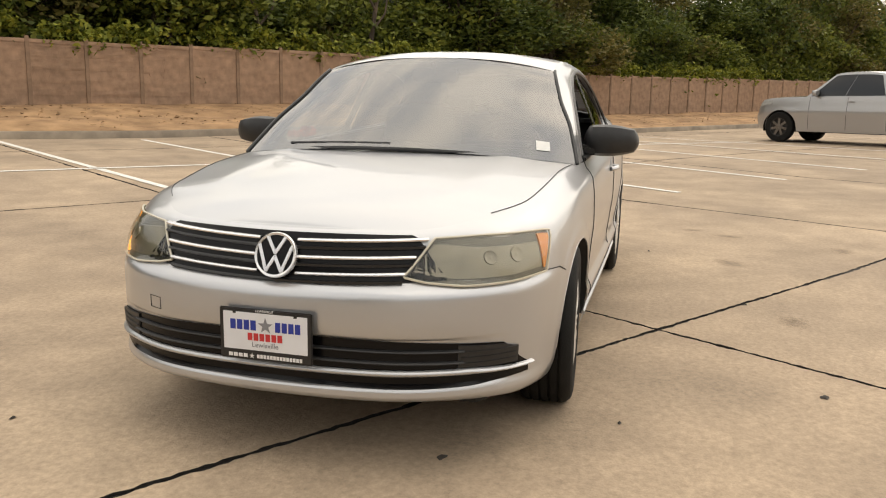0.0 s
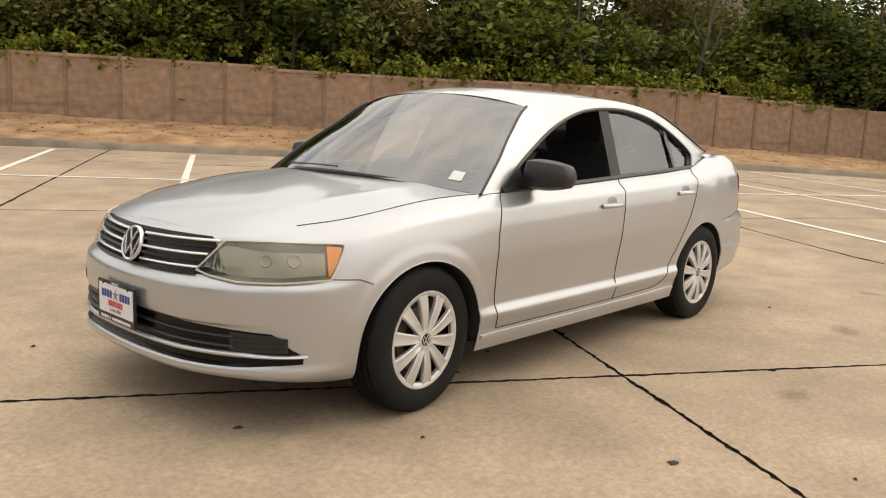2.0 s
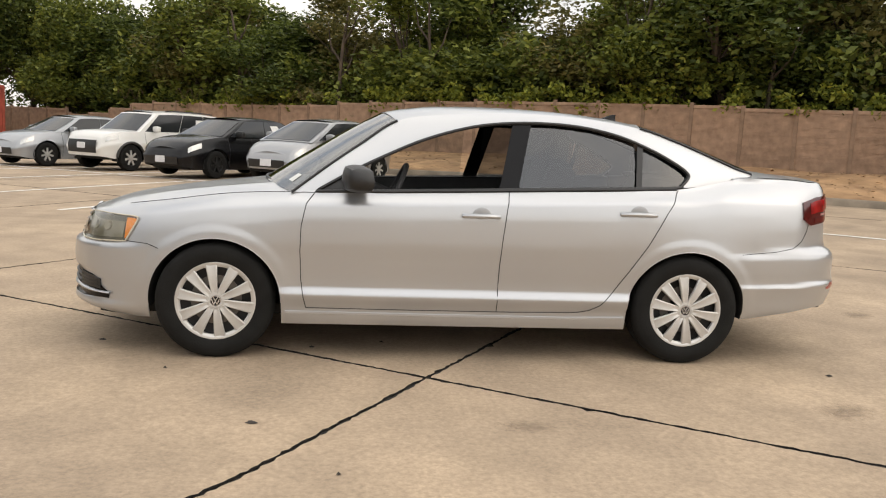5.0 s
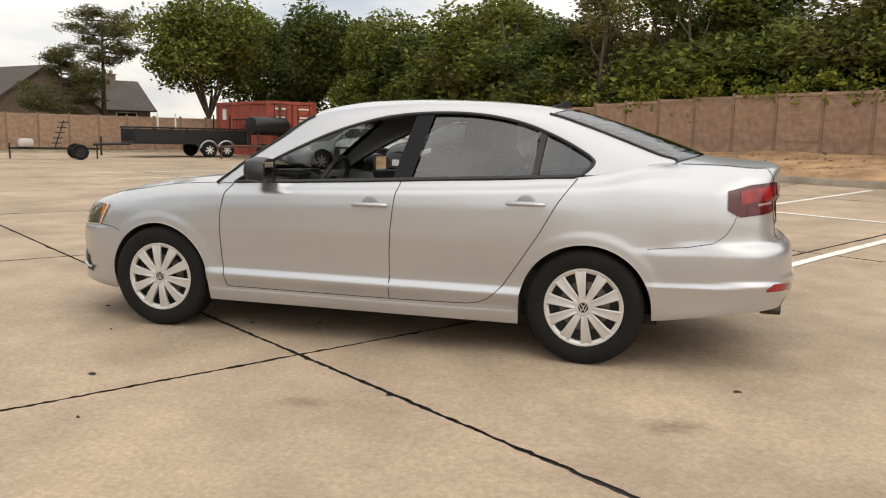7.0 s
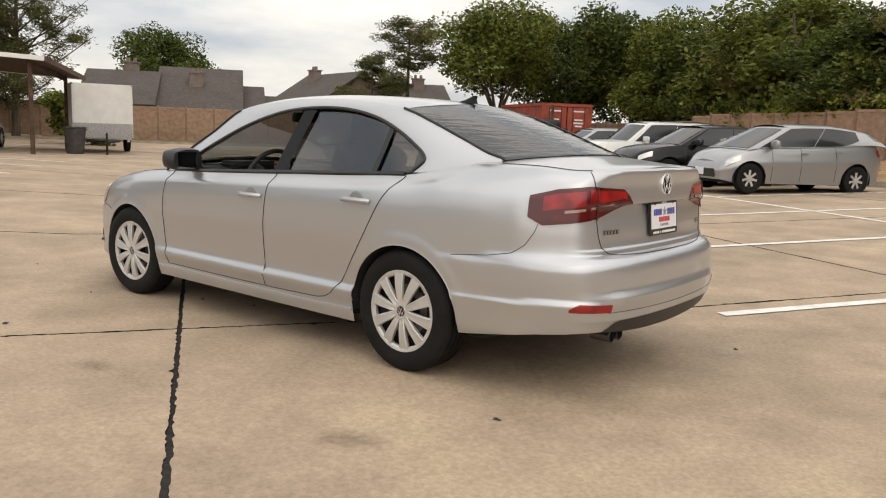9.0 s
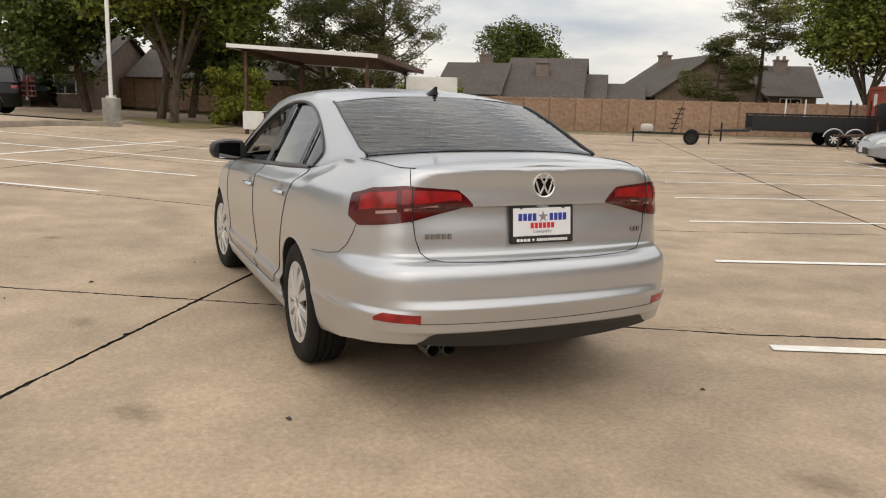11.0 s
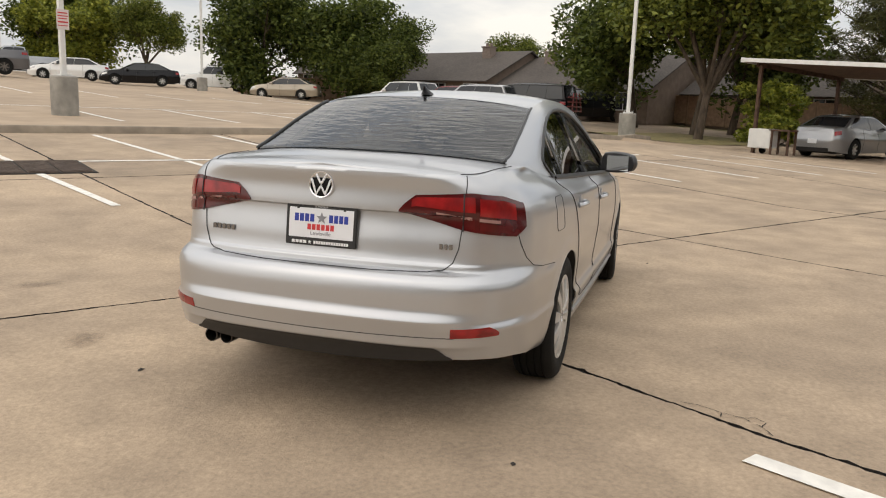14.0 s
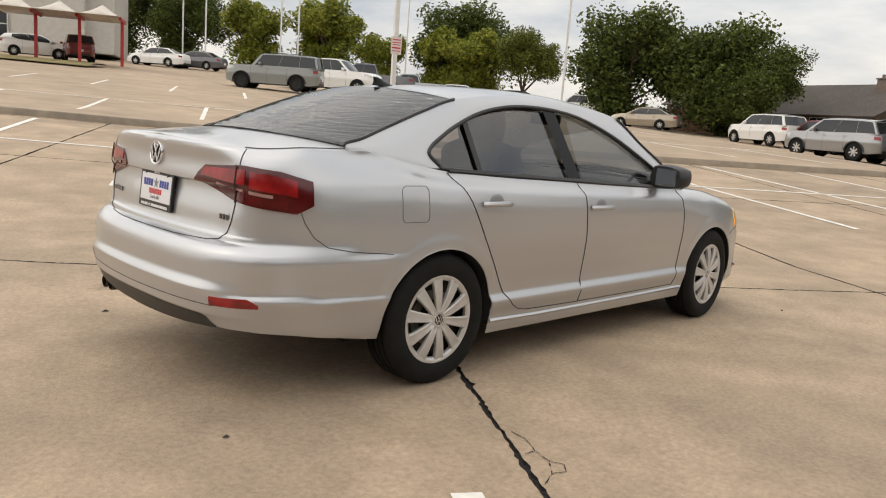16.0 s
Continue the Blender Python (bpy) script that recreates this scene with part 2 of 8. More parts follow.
M = {
    "concrete": material("concrete", (0.46, 0.350, 0.242), 0.85, 0, 0.10, 2.5, 0.35, 90, stain=0.30, stain_scale=0.55, fine=0.22, random_tint=0.05),
    "concrete_up": material("concrete_upper", (0.45, 0.342, 0.238), 0.85, 0, 0.10, 1.2, 0.1, 60, stain=0.2, stain_scale=0.2),
    "joint": material("joint_filler", (0.026, 0.021, 0.017), 0.9, 0, 0.5, 38, 0.6, 70),
    "kerb": material("kerb_concrete", (0.36, 0.30, 0.23), 0.9, 0, 0.14, 3, 0.3, 60, stain=0.3, stain_scale=1.2),
    "pier": material("pier_concrete", (0.36, 0.34, 0.30), 0.9, 0, 0.12, 5, 0.3, 50, stain=0.25, stain_scale=2),
    "dirt": material("dry_dirt", (0.50, 0.31, 0.16), 0.95, 0, 0.2, 1.6, 0.6, 25, color2=(0.29, 0.17, 0.085), stain=0.25, stain_scale=0.4),
    "paint_line": material("line_paint", (0.84, 0.81, 0.75), 0.8, 0, 0.06, 12, 0.2, 80, stain=0.12, stain_scale=6),
    "wall": material("fence_panel", (0.46, 0.305, 0.205), 0.9, 0, 0.15, 5, 0.5, 40, stain=0.22, stain_scale=0.8, random_tint=0.07),
    # darker than the panels: the shadow gap at each post is in this colour
    "shaded_wall_post": material("fence_post", (0.30, 0.20, 0.135), 0.9, 0, 0.15, 4, 0.4, 40, random_tint=0.06),
    "silver": material("silver_paint", (0.50, 0.51, 0.53), 0.33, 0.74, 0.02, 350, coat=0.7),
    "black_plastic": material("black_plastic", (0.018, 0.018, 0.019), 0.42, 0, 0.1, 40, 0.08, 300),
    "gloss_black": material("gloss_black", (0.004, 0.004, 0.005), 0.25, 0, 0, spec=0.2),
    "bin_dark": material("bin_dark", (0.03, 0.03, 0.03), 0.6),
    "trim_black": material("trim_black", (0.015, 0.015, 0.016), 0.35, 0, 0.1, 30),
    "seam": material("panel_gap", (0.03, 0.03, 0.032), 0.7, 0, 0),
    "chrome": material("chrome", (0.82, 0.82, 0.84), 0.22, 0.75, 0.03, 20),
    "dark_chrome": material("dark_chrome", (0.30, 0.30, 0.31), 0.2, 0.9, 0.05, 20),
    "rubber": material("tyre_rubber", (0.011, 0.011, 0.0105), 0.75, 0, 0.2, 9, 0.2, 120, spec=0.22),
    "hubcap": material("hubcap_silver", (0.62, 0.61, 0.59), 0.38, 0.45, 0.05, 14, stain=0.12, stain_scale=5),
    "dark_rim": material("steel_rim_black", (0.02, 0.02, 0.02), 0.5, 0.3, 0.1, 15),
    "brake": material("brake_disc", (0.22, 0.2, 0.18), 0.45, 0.8, 0.15, 20),
    "cloth": material("seat_cloth", (0.035, 0.035, 0.037), 0.95, 0, 0.2, 60, 0.4, 400),
    "interior": material("interior_plastic", (0.045, 0.045, 0.047), 0.6, 0, 0.1, 20, 0.1, 200),
    "headliner": material("headliner", (0.42, 0.41, 0.38), 0.95, 0, 0.06, 30),
    "underbody": material("underbody", (0.02, 0.02, 0.02), 0.8, 0, 0.2, 8),
    "ws_glass": glass("windscreen_glass", (0.36, 0.38, 0.38), 0.0, 2.2),
    "side_glass": glass("tinted_side_glass", (0.30, 0.31, 0.32), 0.0, 1.75),
    "front_glass": glass("clear_side_glass", (0.78, 0.80, 0.80), 0.0, 1.55),
    "rear_glass": glass("rear_screen_glass", (0.14, 0.15, 0.15), 0.015, 1.55, wave=0.5),
    "lens": glass("lamp_lens", (0.93, 0.92, 0.87), 0.06, 1.45),
    "lamp_inner": material("lamp_reflector", (0.32, 0.30, 0.25), 0.3, 0.7, 0.1, 18),
    # body silver darkened, to paint the shade in the handle recess
    "cup": material("handle_cup_shade", (0.36, 0.365, 0.375), 0.35, 0.7, 0.02, 60),
    "lamp_edge": material("lamp_edge", (0.62, 0.58, 0.48), 0.4, 0.1, 0.05, 20),
    "lamp_dark": material("lamp_housing", (0.15, 0.145, 0.125), 0.4, 0.2, 0.1, 10),
    "amber": material("amber_lens", (0.85, 0.30, 0.05), 0.25, 0, 0.08, 20, coat=0.6),
    "amber_on": glow("amber_lit", (1.0, 0.42, 0.05), 1.4),
    "red_lens": material("red_lens", (0.085, 0.004, 0.006), 0.16, 0, 0.15, 9, coat=0.4),
    "red_bright": material("red_lens_bright", (0.34, 0.010, 0.012), 0.2, 0, 0.25, 14, coat=0.4),
    "red_dark": material("red_lens_dark", (0.11, 0.005, 0.007), 0.16, 0, 0.2, 9, coat=0.4),
    "clear_strip": material("clear_lens", (0.42, 0.24, 0.22), 0.2, 0.1, 0.1, 12, coat=0.4),
    "white_plate": material("plate_white", (0.74, 0.75, 0.78), 0.4, 0, 0.03, 9),
    "blue_ink": material("blue_ink", (0.02, 0.04, 0.30), 0.4, 0, 0),
    "red_ink": material("red_ink", (0.52, 0.03, 0.035), 0.4, 0, 0),
    "grey_ink": material("grey_ink", (0.22, 0.22, 0.24), 0.4, 0, 0),
    "white_ink": material("white_ink", (0.75, 0.75, 0.76), 0.4, 0, 0),
    "sticker": material("sticker_paper", (0.72, 0.72, 0.70), 0.6, 0, 0.04, 20),
    "exhaust": material("exhaust_pipe", (0.10, 0.095, 0.09), 0.35, 0.9, 0.2, 20),
    "iron": material("cast_iron", (0.125, 0.088, 0.066), 0.7, 0.4, 0.2, 12, 0.3, 60),
    "spot": material("ground_spot", (0.05, 0.042, 0.035), 0.9, 0, 0.2, 30),
    "steel_white": material("white_painted_steel", (0.70, 0.70, 0.68), 0.5, 0.1, 0.05, 6),
    "rust": material("rusty_steel", (0.13, 0.075, 0.05), 0.8, 0.3, 0.25, 6, 0.3, 40),
    "bark": material("bark", (0.11, 0.08, 0.055), 0.95, 0, 0.3, 9, 0.8, 22, stretch=(1, 1, 0.25)),
    "leaf_dark": leaf("leaf_dark", (0.080, 0.108, 0.022), 0.65),
    "leaf_mid": leaf("leaf_mid", (0.128, 0.156, 0.028), 0.65),
    "leaf_olive": leaf("leaf_olive", (0.150, 0.140, 0.040), 0.6),
    "leaf_pine": leaf("leaf_pine", (0.115, 0.120, 0.042), 0.5),
    "leaf_ivy": leaf("leaf_ivy", (0.200, 0.230, 0.034), 0.55),
    # near-black green: the thicket's inner shade put into the colour
    "shade_core": material("thicket_shade", (0.030, 0.038, 0.013), 0.95, 0, 0.3, 1.5, 0.8, 6),
    "shingle": material("roof_shingle", (0.105, 0.088, 0.076), 0.9, 0, 0.18, 8, 0.4, 25, stain=0.2, stain_scale=0.6),
    "siding": material("brown_siding", (0.19, 0.14, 0.105), 0.85, 0, 0.12, 3, 0.2, 30),
    "chimney": material("chimney_brick", (0.24, 0.19, 0.16), 0.9, 0, 0.15, 9, 0.3, 30),
    "dark_glass": material("dark_pane", (0.02, 0.022, 0.025), 0.08, 0, 0),
    "container": material("container_red", (0.42, 0.09, 0.055), 0.6, 0.1, 0.14, 3, 0.1, 30, stain=0.22, stain_scale=0.9),
    "trailer_black": material("trailer_black", (0.014, 0.014, 0.015), 0.45, 0.2, 0.15, 6),
    "trailer_white": material("trailer_white", (0.70, 0.70, 0.67), 0.4, 0, 0.04, 4, stain=0.1, stain_scale=1.5),
    "tread_plate": material("tread_plate", (0.42, 0.42, 0.42), 0.4, 0.8, 0.15, 20),
    "orange": material("orange_plastic", (0.62, 0.10, 0.03), 0.6, 0, 0.1, 5),
    "bin_grey": material("bin_plastic", (0.06, 0.055, 0.055), 0.55, 0, 0.25, 7),
    "stucco": material("cream_stucco", (0.50, 0.48, 0.44), 0.85, 0, 0.05, 3),
    "canopy_red": material("red_steel", (0.42, 0.03, 0.03), 0.5, 0.1, 0.08, 4),
    "canvas": material("canopy_canvas", (0.62, 0.57, 0.50), 0.8, 0, 0.06, 3),
    "sign_white": material("sign_face", (0.66, 0.60, 0.58), 0.5, 0, 0.04, 9),
    "grass": material("dry_grass", (0.24, 0.19, 0.08), 0.95, 0, 0.25, 2.5, 0.7, 20, color2=(0.15, 0.13, 0.05)),
}

# ---------------------------------------------------------------- mesh tools


def mesh_object(name, verts, faces, mat, parent=None, smooth=True, label="", angle=40):
    me = bpy.data.meshes.new(name)
    me.from_pydata([tuple(v) for v in verts], [], faces)
    if smooth:
        me.polygons.foreach_set("use_smooth", [True] * len(me.polygons))
        me.set_sharp_from_angle(angle=radians(angle))
    me.materials.append(mat)
    ob = new(name, me)
    if parent:
        ob.parent = parent
    if label:
        ob["label"] = label
    return ob


def part(name, bm, mat, parent=None, label="", smooth=True, angle=40):
    """Links a bmesh as one mesh object under a thing or a part."""
    me = bpy.data.meshes.new(name)
    bmesh.ops.recalc_face_normals(bm, faces=bm.faces)
    bm.to_mesh(me)
    bm.free()
    if smooth:
        me.polygons.foreach_set("use_smooth", [True] * len(me.polygons))
        me.set_sharp_from_angle(angle=radians(angle))
    me.materials.append(mat)
    ob = new(name, me)
    if parent:
        ob.parent = parent
    if label:
        ob["label"] = label
    return ob


def thing(name, m, label, category, group="", kind=""):
    ob = new(name)
    ob.empty_display_size = 0.1
    ob.matrix_basis = m
    return tagged(ob, label, category, group, kind)


def box(bm, c, s, bevel=0.0, m=None):
    """A box of size s centred at c, its edges rounded by bevel."""
    t = Matrix.Translation(c) @ Matrix.Diagonal((*s, 1))
    if m is not None:
        t = m @ t
    r = bmesh.ops.create_cube(bm, size=1, matrix=t)
    if bevel > 0:
        es = list({e for v in r["verts"] for e in v.link_edges})
        bmesh.ops.bevel(bm, geom=es, offset=bevel, segments=2, affect="EDGES")
    return bm


def tube(bm, a, b, r0, r1=None, seg=10, caps=True):
    a, b = Vector(a), Vector(b)
    d = b - a
    m = Matrix.Translation((a + b) / 2) @ d.to_track_quat("Z", "Y").to_matrix().to_4x4()
    bmesh.ops.create_cone(bm, cap_ends=caps, segments=seg, radius1=r0, radius2=r0 if r1 is None else r1, depth=d.length, matrix=m)
    return bm


def sweep(bm, pts, r, seg=6, closed=False):
    """A round bar along a polyline."""
    pts = [Vector(p) for p in pts]
    rings = []
    n = len(pts)
    for i, p in enumerate(pts):
        d = (pts[(i + 1) % n] - pts[i - 1]) if closed else (pts[min(i + 1, n - 1)] - pts[max(i - 1, 0)])
        q = d.normalized().to_track_quat("Z", "Y")
        rings.append([bm.verts.new(p + q @ Vector((r * math.cos(k * math.tau / seg), r * math.sin(k * math.tau / seg), 0))) for k in range(seg)])
    for i in range(n if closed else n - 1):
        a, b = rings[i], rings[(i + 1) % n]
        for k in range(seg):
            bm.faces.new((a[k], a[(k + 1) % seg], b[(k + 1) % seg], b[k]))
    if not closed:
        bm.faces.new(rings[0][::-1])
        bm.faces.new(rings[-1])
    return bm


def lathe(bm, prof, seg=48, axis="Y"):
    """Turns (radius, offset) pairs round an axis."""
    rings = []
    for r, o in prof:
        ring = []
        for k in range(seg):
            a = k * math.tau / seg
            c, s = r * math.cos(a), r * math.sin(a)
            ring.append(bm.verts.new((c, o, s) if axis == "Y" else (c, s, o) if axis == "Z" else (o, c, s)))
        rings.append(ring)
    for a, b in zip(rings, rings[1:]):
        for k in range(seg):
            bm.faces.new((a[k], a[(k + 1) % seg], b[(k + 1) % seg], b[k]))
    return bm


def prism(bm, poly, d, m=None):
    """Extrudes a 2D polygon (x, y) by d along z."""
    m = m or Matrix()
    lo = [bm.verts.new(m @ Vector((x, y, 0))) for x, y in poly]
    hi = [bm.verts.new(m @ Vector((x, y, d))) for x, y in poly]
    bm.faces.new(lo[::-1])
    bm.faces.new(hi)
    n = len(poly)
    for i in range(n):
        bm.faces.new((lo[i], lo[(i + 1) % n], hi[(i + 1) % n], hi[i]))
    return bm


def grid_faces(nu, nv, flip=False):
    f = []
    for i in range(nu - 1):
        for j in range(nv - 1):
            q = (i * nv + j, (i + 1) * nv + j, (i + 1) * nv + j + 1, i * nv + j + 1)
            f.append(q[::-1] if flip else q)
    return f


def pchip(xs, ys, x):
    """Monotone cubic through (xs, ys)."""
    xs, ys, x = np.asarray(xs, float), np.asarray(ys, float), np.asarray(x, float)
    h, dl = np.diff(xs), np.diff(ys) / np.diff(xs)
    d = np.zeros_like(ys)
    for i in range(1, len(xs) - 1):
        if dl[i - 1] * dl[i] > 0:
            w1, w2 = 2 * h[i] + h[i - 1], h[i] + 2 * h[i - 1]
            d[i] = (w1 + w2) / (w1 / dl[i - 1] + w2 / dl[i])
    d[0], d[-1] = dl[0], dl[-1]
    x = np.clip(x, xs[0], xs[-1])
    k = np.clip(np.searchsorted(xs, x) - 1, 0, len(xs) - 2)
    t = (x - xs[k]) / h[k]
    return ys[k] * (1 + 2 * t) * (1 - t) ** 2 + h[k] * d[k] * t * (1 - t) ** 2 + ys[k + 1] * t * t * (3 - 2 * t) + h[k] * d[k + 1] * t * t * (t - 1)


def smooth01(a, b, x):
    t = min(max((x - a) / (b - a), 0.0), 1.0)
    return t * t * (3 - 2 * t)


# ---------------------------------------------------------------- the lot: u runs along the stalls' rows, w across them
UX, UY = 0.8102, -0.5862
LOT_TURN = math.degrees(math.atan2(UY, UX))
FALL = 0.008
KERB_N, KERB_S, WALL_S, WALL_E, KERB_E = 13.2, -13.8, -18.4, 37.5, 35.2


def lot(u, w):
    return u * UX - w * UY, u * UY + w * UX


def height(u, w):
    """The ground's height at a place of the lot."""
    f = 1.0 - 0.8 * smooth01(13, 24, u)
    z = 0.05 * max(0.0, min(w, KERB_N) - 2.5) * f + 0.028 * max(0.0, -max(w, KERB_S) - 2.5) * (1 - 0.75 * smooth01(6, 20, u)) * (1 - smooth01(-9, -20, u)) + 0.02 * max(0.0, -max(u, -60) - 3)
    if w > KERB_N:
        z += 0.14 * f + 0.032 * (min(w, 90) - KERB_N) + 0.022 * max(0.0, min(w, 90) - 16) * smooth01(12, -6, u)
    if w < KERB_S:
        z += (0.13 + 0.105 * min(KERB_S - w, 5.0) * (1 - 0.35 * smooth01(-9, -20, u))) * (1 - smooth01(24, 29, u))
    if u > KERB_E and w <= KERB_N:
        z += 0.12
    # the lot falls gently along the car
    return z - FALL * min(max(lot(u, w)[0], -3.2), 3.2)


def place(u, w, lift=0.0):
    x, y = lot(u, w)
    return x, y, height(u, w) + lift


def stand(u, w, turn=0.0, lift=0.0):
    """A pose on the ground; turn 0 looks along u."""
    x, y, z = place(u, w, lift)
    return pose(x, y, z, 0, 0, LOT_TURN + turn)


# ---------------------------------------------------------------- ground
def axis_steps(inner, far):
    s = list(inner)
    for k in far:
        s = [inner[0] - k] + s + [inner[-1] + k]
    return sorted(s)


us = axis_steps([-42 + i * 2.0 for i in range(40)], [6, 15, 30, 60, 120, 400])
ws = sorted(set([2.5, -2.5, -60, -40, -30, -24, -20, WALL_S, -17, -16, -15, KERB_S - 0.16, KERB_S, KERB_N, KERB_N + 0.16] + [-13 + i * 1.0 for i in range(27)] + [14 + 2 * i for i in range(16)] + [50, 60, 75, 90, 150, 300, 450, -100, -200, -450]))
gv, gm = [], []
for u in us:
    for w in ws:
        x, y = lot(u, w)
        inside = -42 <= u <= 34 and KERB_S <= w <= KERB_N
        gv.append((x, y, height(u, w) - (0.013 if inside else 0.0)))
gf = grid_faces(len(us), len(ws))
ground = mesh_object("ground", gv, gf, M["joint"], smooth=False)
for key in ("concrete_up", "dirt", "grass"):
    ground.data.materials.append(M[key])
for p, f in zip(ground.data.polygons, gf):
    i, j = f[0] // len(ws), f[0] % len(ws)
    u, w = us[i], ws[j]
    inside = -42 <= u < 34 and KERB_S <= w < KERB_N
    p.material_index = 0 if inside else 2 if w < KERB_S else 3 if (u >= KERB_E or w > 80) else 1
tagged(ground, "sandy beige concrete car park with bare earth beyond", "ground", kind="structure")


def slab(u0, u1, w0, w1, seed):
    """One cast slab, its edges slightly broken, a finger thick over the joint bed."""
    rnd = random.Random(seed)
    close = math.hypot((u0 + u1) / 2 - 0.5, (w0 + w1) / 2 - 0.5) < 6.5
    nu, nw, gap = (150, 200, 0.0130) if close else (34, 44, 0.017)
    chip = 0.02 if close else 0.06
    top = []
    for i in range(nu):
        for j in range(nw):
            u = u0 + gap + (u1 - u0 - 2 * gap) * i / (nu - 1)
            w = w0 + gap + (w1 - w0 - 2 * gap) * j / (nw - 1)
            if i in (0, nu - 1):
                u += rnd.uniform(-1, 1) * 0.0075 + 0.006 * noise.noise((w * 3.1, u0, seed)) + (0.028 * rnd.random() if rnd.random() < chip else 0) * (1 if i == 0 else -1)
            if j in (0, nw - 1):
                w += rnd.uniform(-1, 1) * 0.0065 + 0.005 * noise.noise((u * 3.1, w0, seed)) + (0.024 * rnd.random() if rnd.random() < chip else 0) * (1 if j == 0 else -1)
            top.append((u, w))
    # the casting grid lies a few degrees askew to the stalls
    top = [(min(max(a - 0.055 * (b - 1.07), -42), 34), min(max(b + 0.048 * (a + 0.54), KERB_S), KERB_N)) for a, b in top]
    if max(b for _, b in top) - min(b for _, b in top) < 0.05:
        return None
    verts = [place(u, w) for u, w in top]
    faces = grid_faces(nu, nw)
    rim = [i * nw for i in range(nu)] + [(nu - 1) * nw + j for j in range(1, nw)] + [i * nw + nw - 1 for i in range(nu - 2, -1, -1)] + [j for j in range(nw - 2, 0, -1)]
    base = len(verts)
    verts += [place(*top[k], lift=-0.03) for k in rim]
    n = len(rim)
    for k in range(n):
        faces.append((rim[k], base + k, base + (k + 1) % n, rim[(k + 1) % n]))
    ob = mesh_object("concrete_slab", verts, faces, M["concrete"], ground, smooth=False)
    # the joint's filler clings to the cast edges
    ob.data.materials.append(M["joint"])
    for p in ob.data.polygons[-n:]:
        p.material_index = 1
    return ob


SLAB_U = [-0.54 + 4.42 * k for k in range(-9, 9)]
SLAB_W = [-17.3, -11.1, -5.0, 1.07, 7.2, 13.3, 17.0]


def strip(name, pts, width, mat, lift, parent=None, label="", step=0.4, ragged=0.0, seed=0):
    """A flat band laid on the ground along (u, w) points."""
    rnd = random.Random(seed)
    line = []
    for (u0, w0), (u1, w1) in zip(pts, pts[1:]):
        n = max(2, int(math.hypot(u1 - u0, w1 - w0) / step) + 1)
        line += [(u0 + (u1 - u0) * k / (n - 1), w0 + (w1 - w0) * k / (n - 1)) for k in range(n)][(1 if line else 0):]
    v = []
    for i, (u, w) in enumerate(line):
        a, b = line[max(i - 1, 0)], line[min(i + 1, len(line) - 1)]
        du, dw = b[0] - a[0], b[1] - a[1]
        k = math.hypot(du, dw)
        nu, nw = -dw / k, du / k
        for s in (0.5, -0.5):
            q = width * s + rnd.uniform(-1, 1) * ragged
            v.append(place(u + nu * q, w + nw * q, lift))
    f = [(2 * i, 2 * i + 1, 2 * i + 3, 2 * i + 2) for i in range(len(line) - 1)]
    return mesh_object(name, v, f, mat, parent, smooth=False, label=label)


def parking_line(pts, seed=0, width=0.11):
    return tagged(strip("parking_line", pts, width, M["paint_line"], 0.007, ragged=0.004, seed=seed), "worn white painted stall line on concrete", "road marking", "stall lines")


for i in range(-6, 8):
    u = -0.62 + (2.8 if i > 0 else 2.65) * i
    parking_line([(u, -2.6), (u + 0.38, -8.1)], 10 + i)
    if i < 4 or i in (5, 6):
        parking_line([(u + 0.40, -8.3), (u + 0.75, -13.3)], 60 + i)
parking_line([(-17, -8.2), (20, -8.2)], 100)
for i in range(-7, 7):
    u = 1.4 + 2.5 * i
    parking_line([(u, 5.0), (u - 0.45, 8.75)], 200 + i)
    if i < 5:
        parking_line([(u - 0.48, 9.0), (u - 0.94, 12.9)], 300 + i)
parking_line([(-18, 8.87), (12.3, 8.87)], 301)
for i in range(-6, 9):
    u = -1.2 + 2.8 * i
    parking_line([(u, 15.0), (u - 0.5, 19.6)], 400 + i)
    parking_line([(u, 26.5), (u - 0.5, 31.0)], 500 + i)
parking_line([(-18, 19.7), (22, 19.7)], 501)


def kerb(name, pts, inner, label, hh=0.15, wd=0.16):
    """A cast kerb with a rounded nose; inner is the side on which the lot lies (+1 or -1 along the line's left)."""
    prof = [(0.0, -0.05), (0.012, hh - 0.03), (0.035, hh), (wd - 0.01, hh + 0.004), (wd, -0.05)]
    line = []
    for (u0, w0), (u1, w1) in zip(pts, pts[1:]):
        n = max(2, int(math.hypot(u1 - u0, w1 - w0) / 1.5) + 1)
        line += [(u0 + (u1 - u0) * k / (n - 1), w0 + (w1 - w0) * k / (n - 1)) for k in range(n)][(1 if line else 0):]
    v = []
    for i, (u, w) in enumerate(line):
        a, b = line[max(i - 1, 0)], line[min(i + 1, len(line) - 1)]
        du, dw = b[0] - a[0], b[1] - a[1]
        k = math.hypot(du, dw)
        nu, nw = -dw / k * inner, du / k * inner
        zb = height(u + nu * 0.05, w + nw * 0.05)
        for o, z in prof:
            x, y = lot(u - nu * o, w - nw * o)
            v.append((x, y, zb + z))
    return tagged(mesh_object(name, v, grid_faces(len(line), len(prof), inner > 0), M["kerb"], smooth=True, angle=35), label, "kerb", kind="structure")


kerb("kerb_north", [(-42, KERB_N), (16.5, KERB_N), (19.5, KERB_N + 1.2), (21, KERB_N + 3.5)], -1, "long weathered concrete kerb beside the upper car park")
kerb("kerb_south", [(-42, KERB_S), (30, KERB_S)], 1, "weathered concrete kerb along the strip of bare earth")
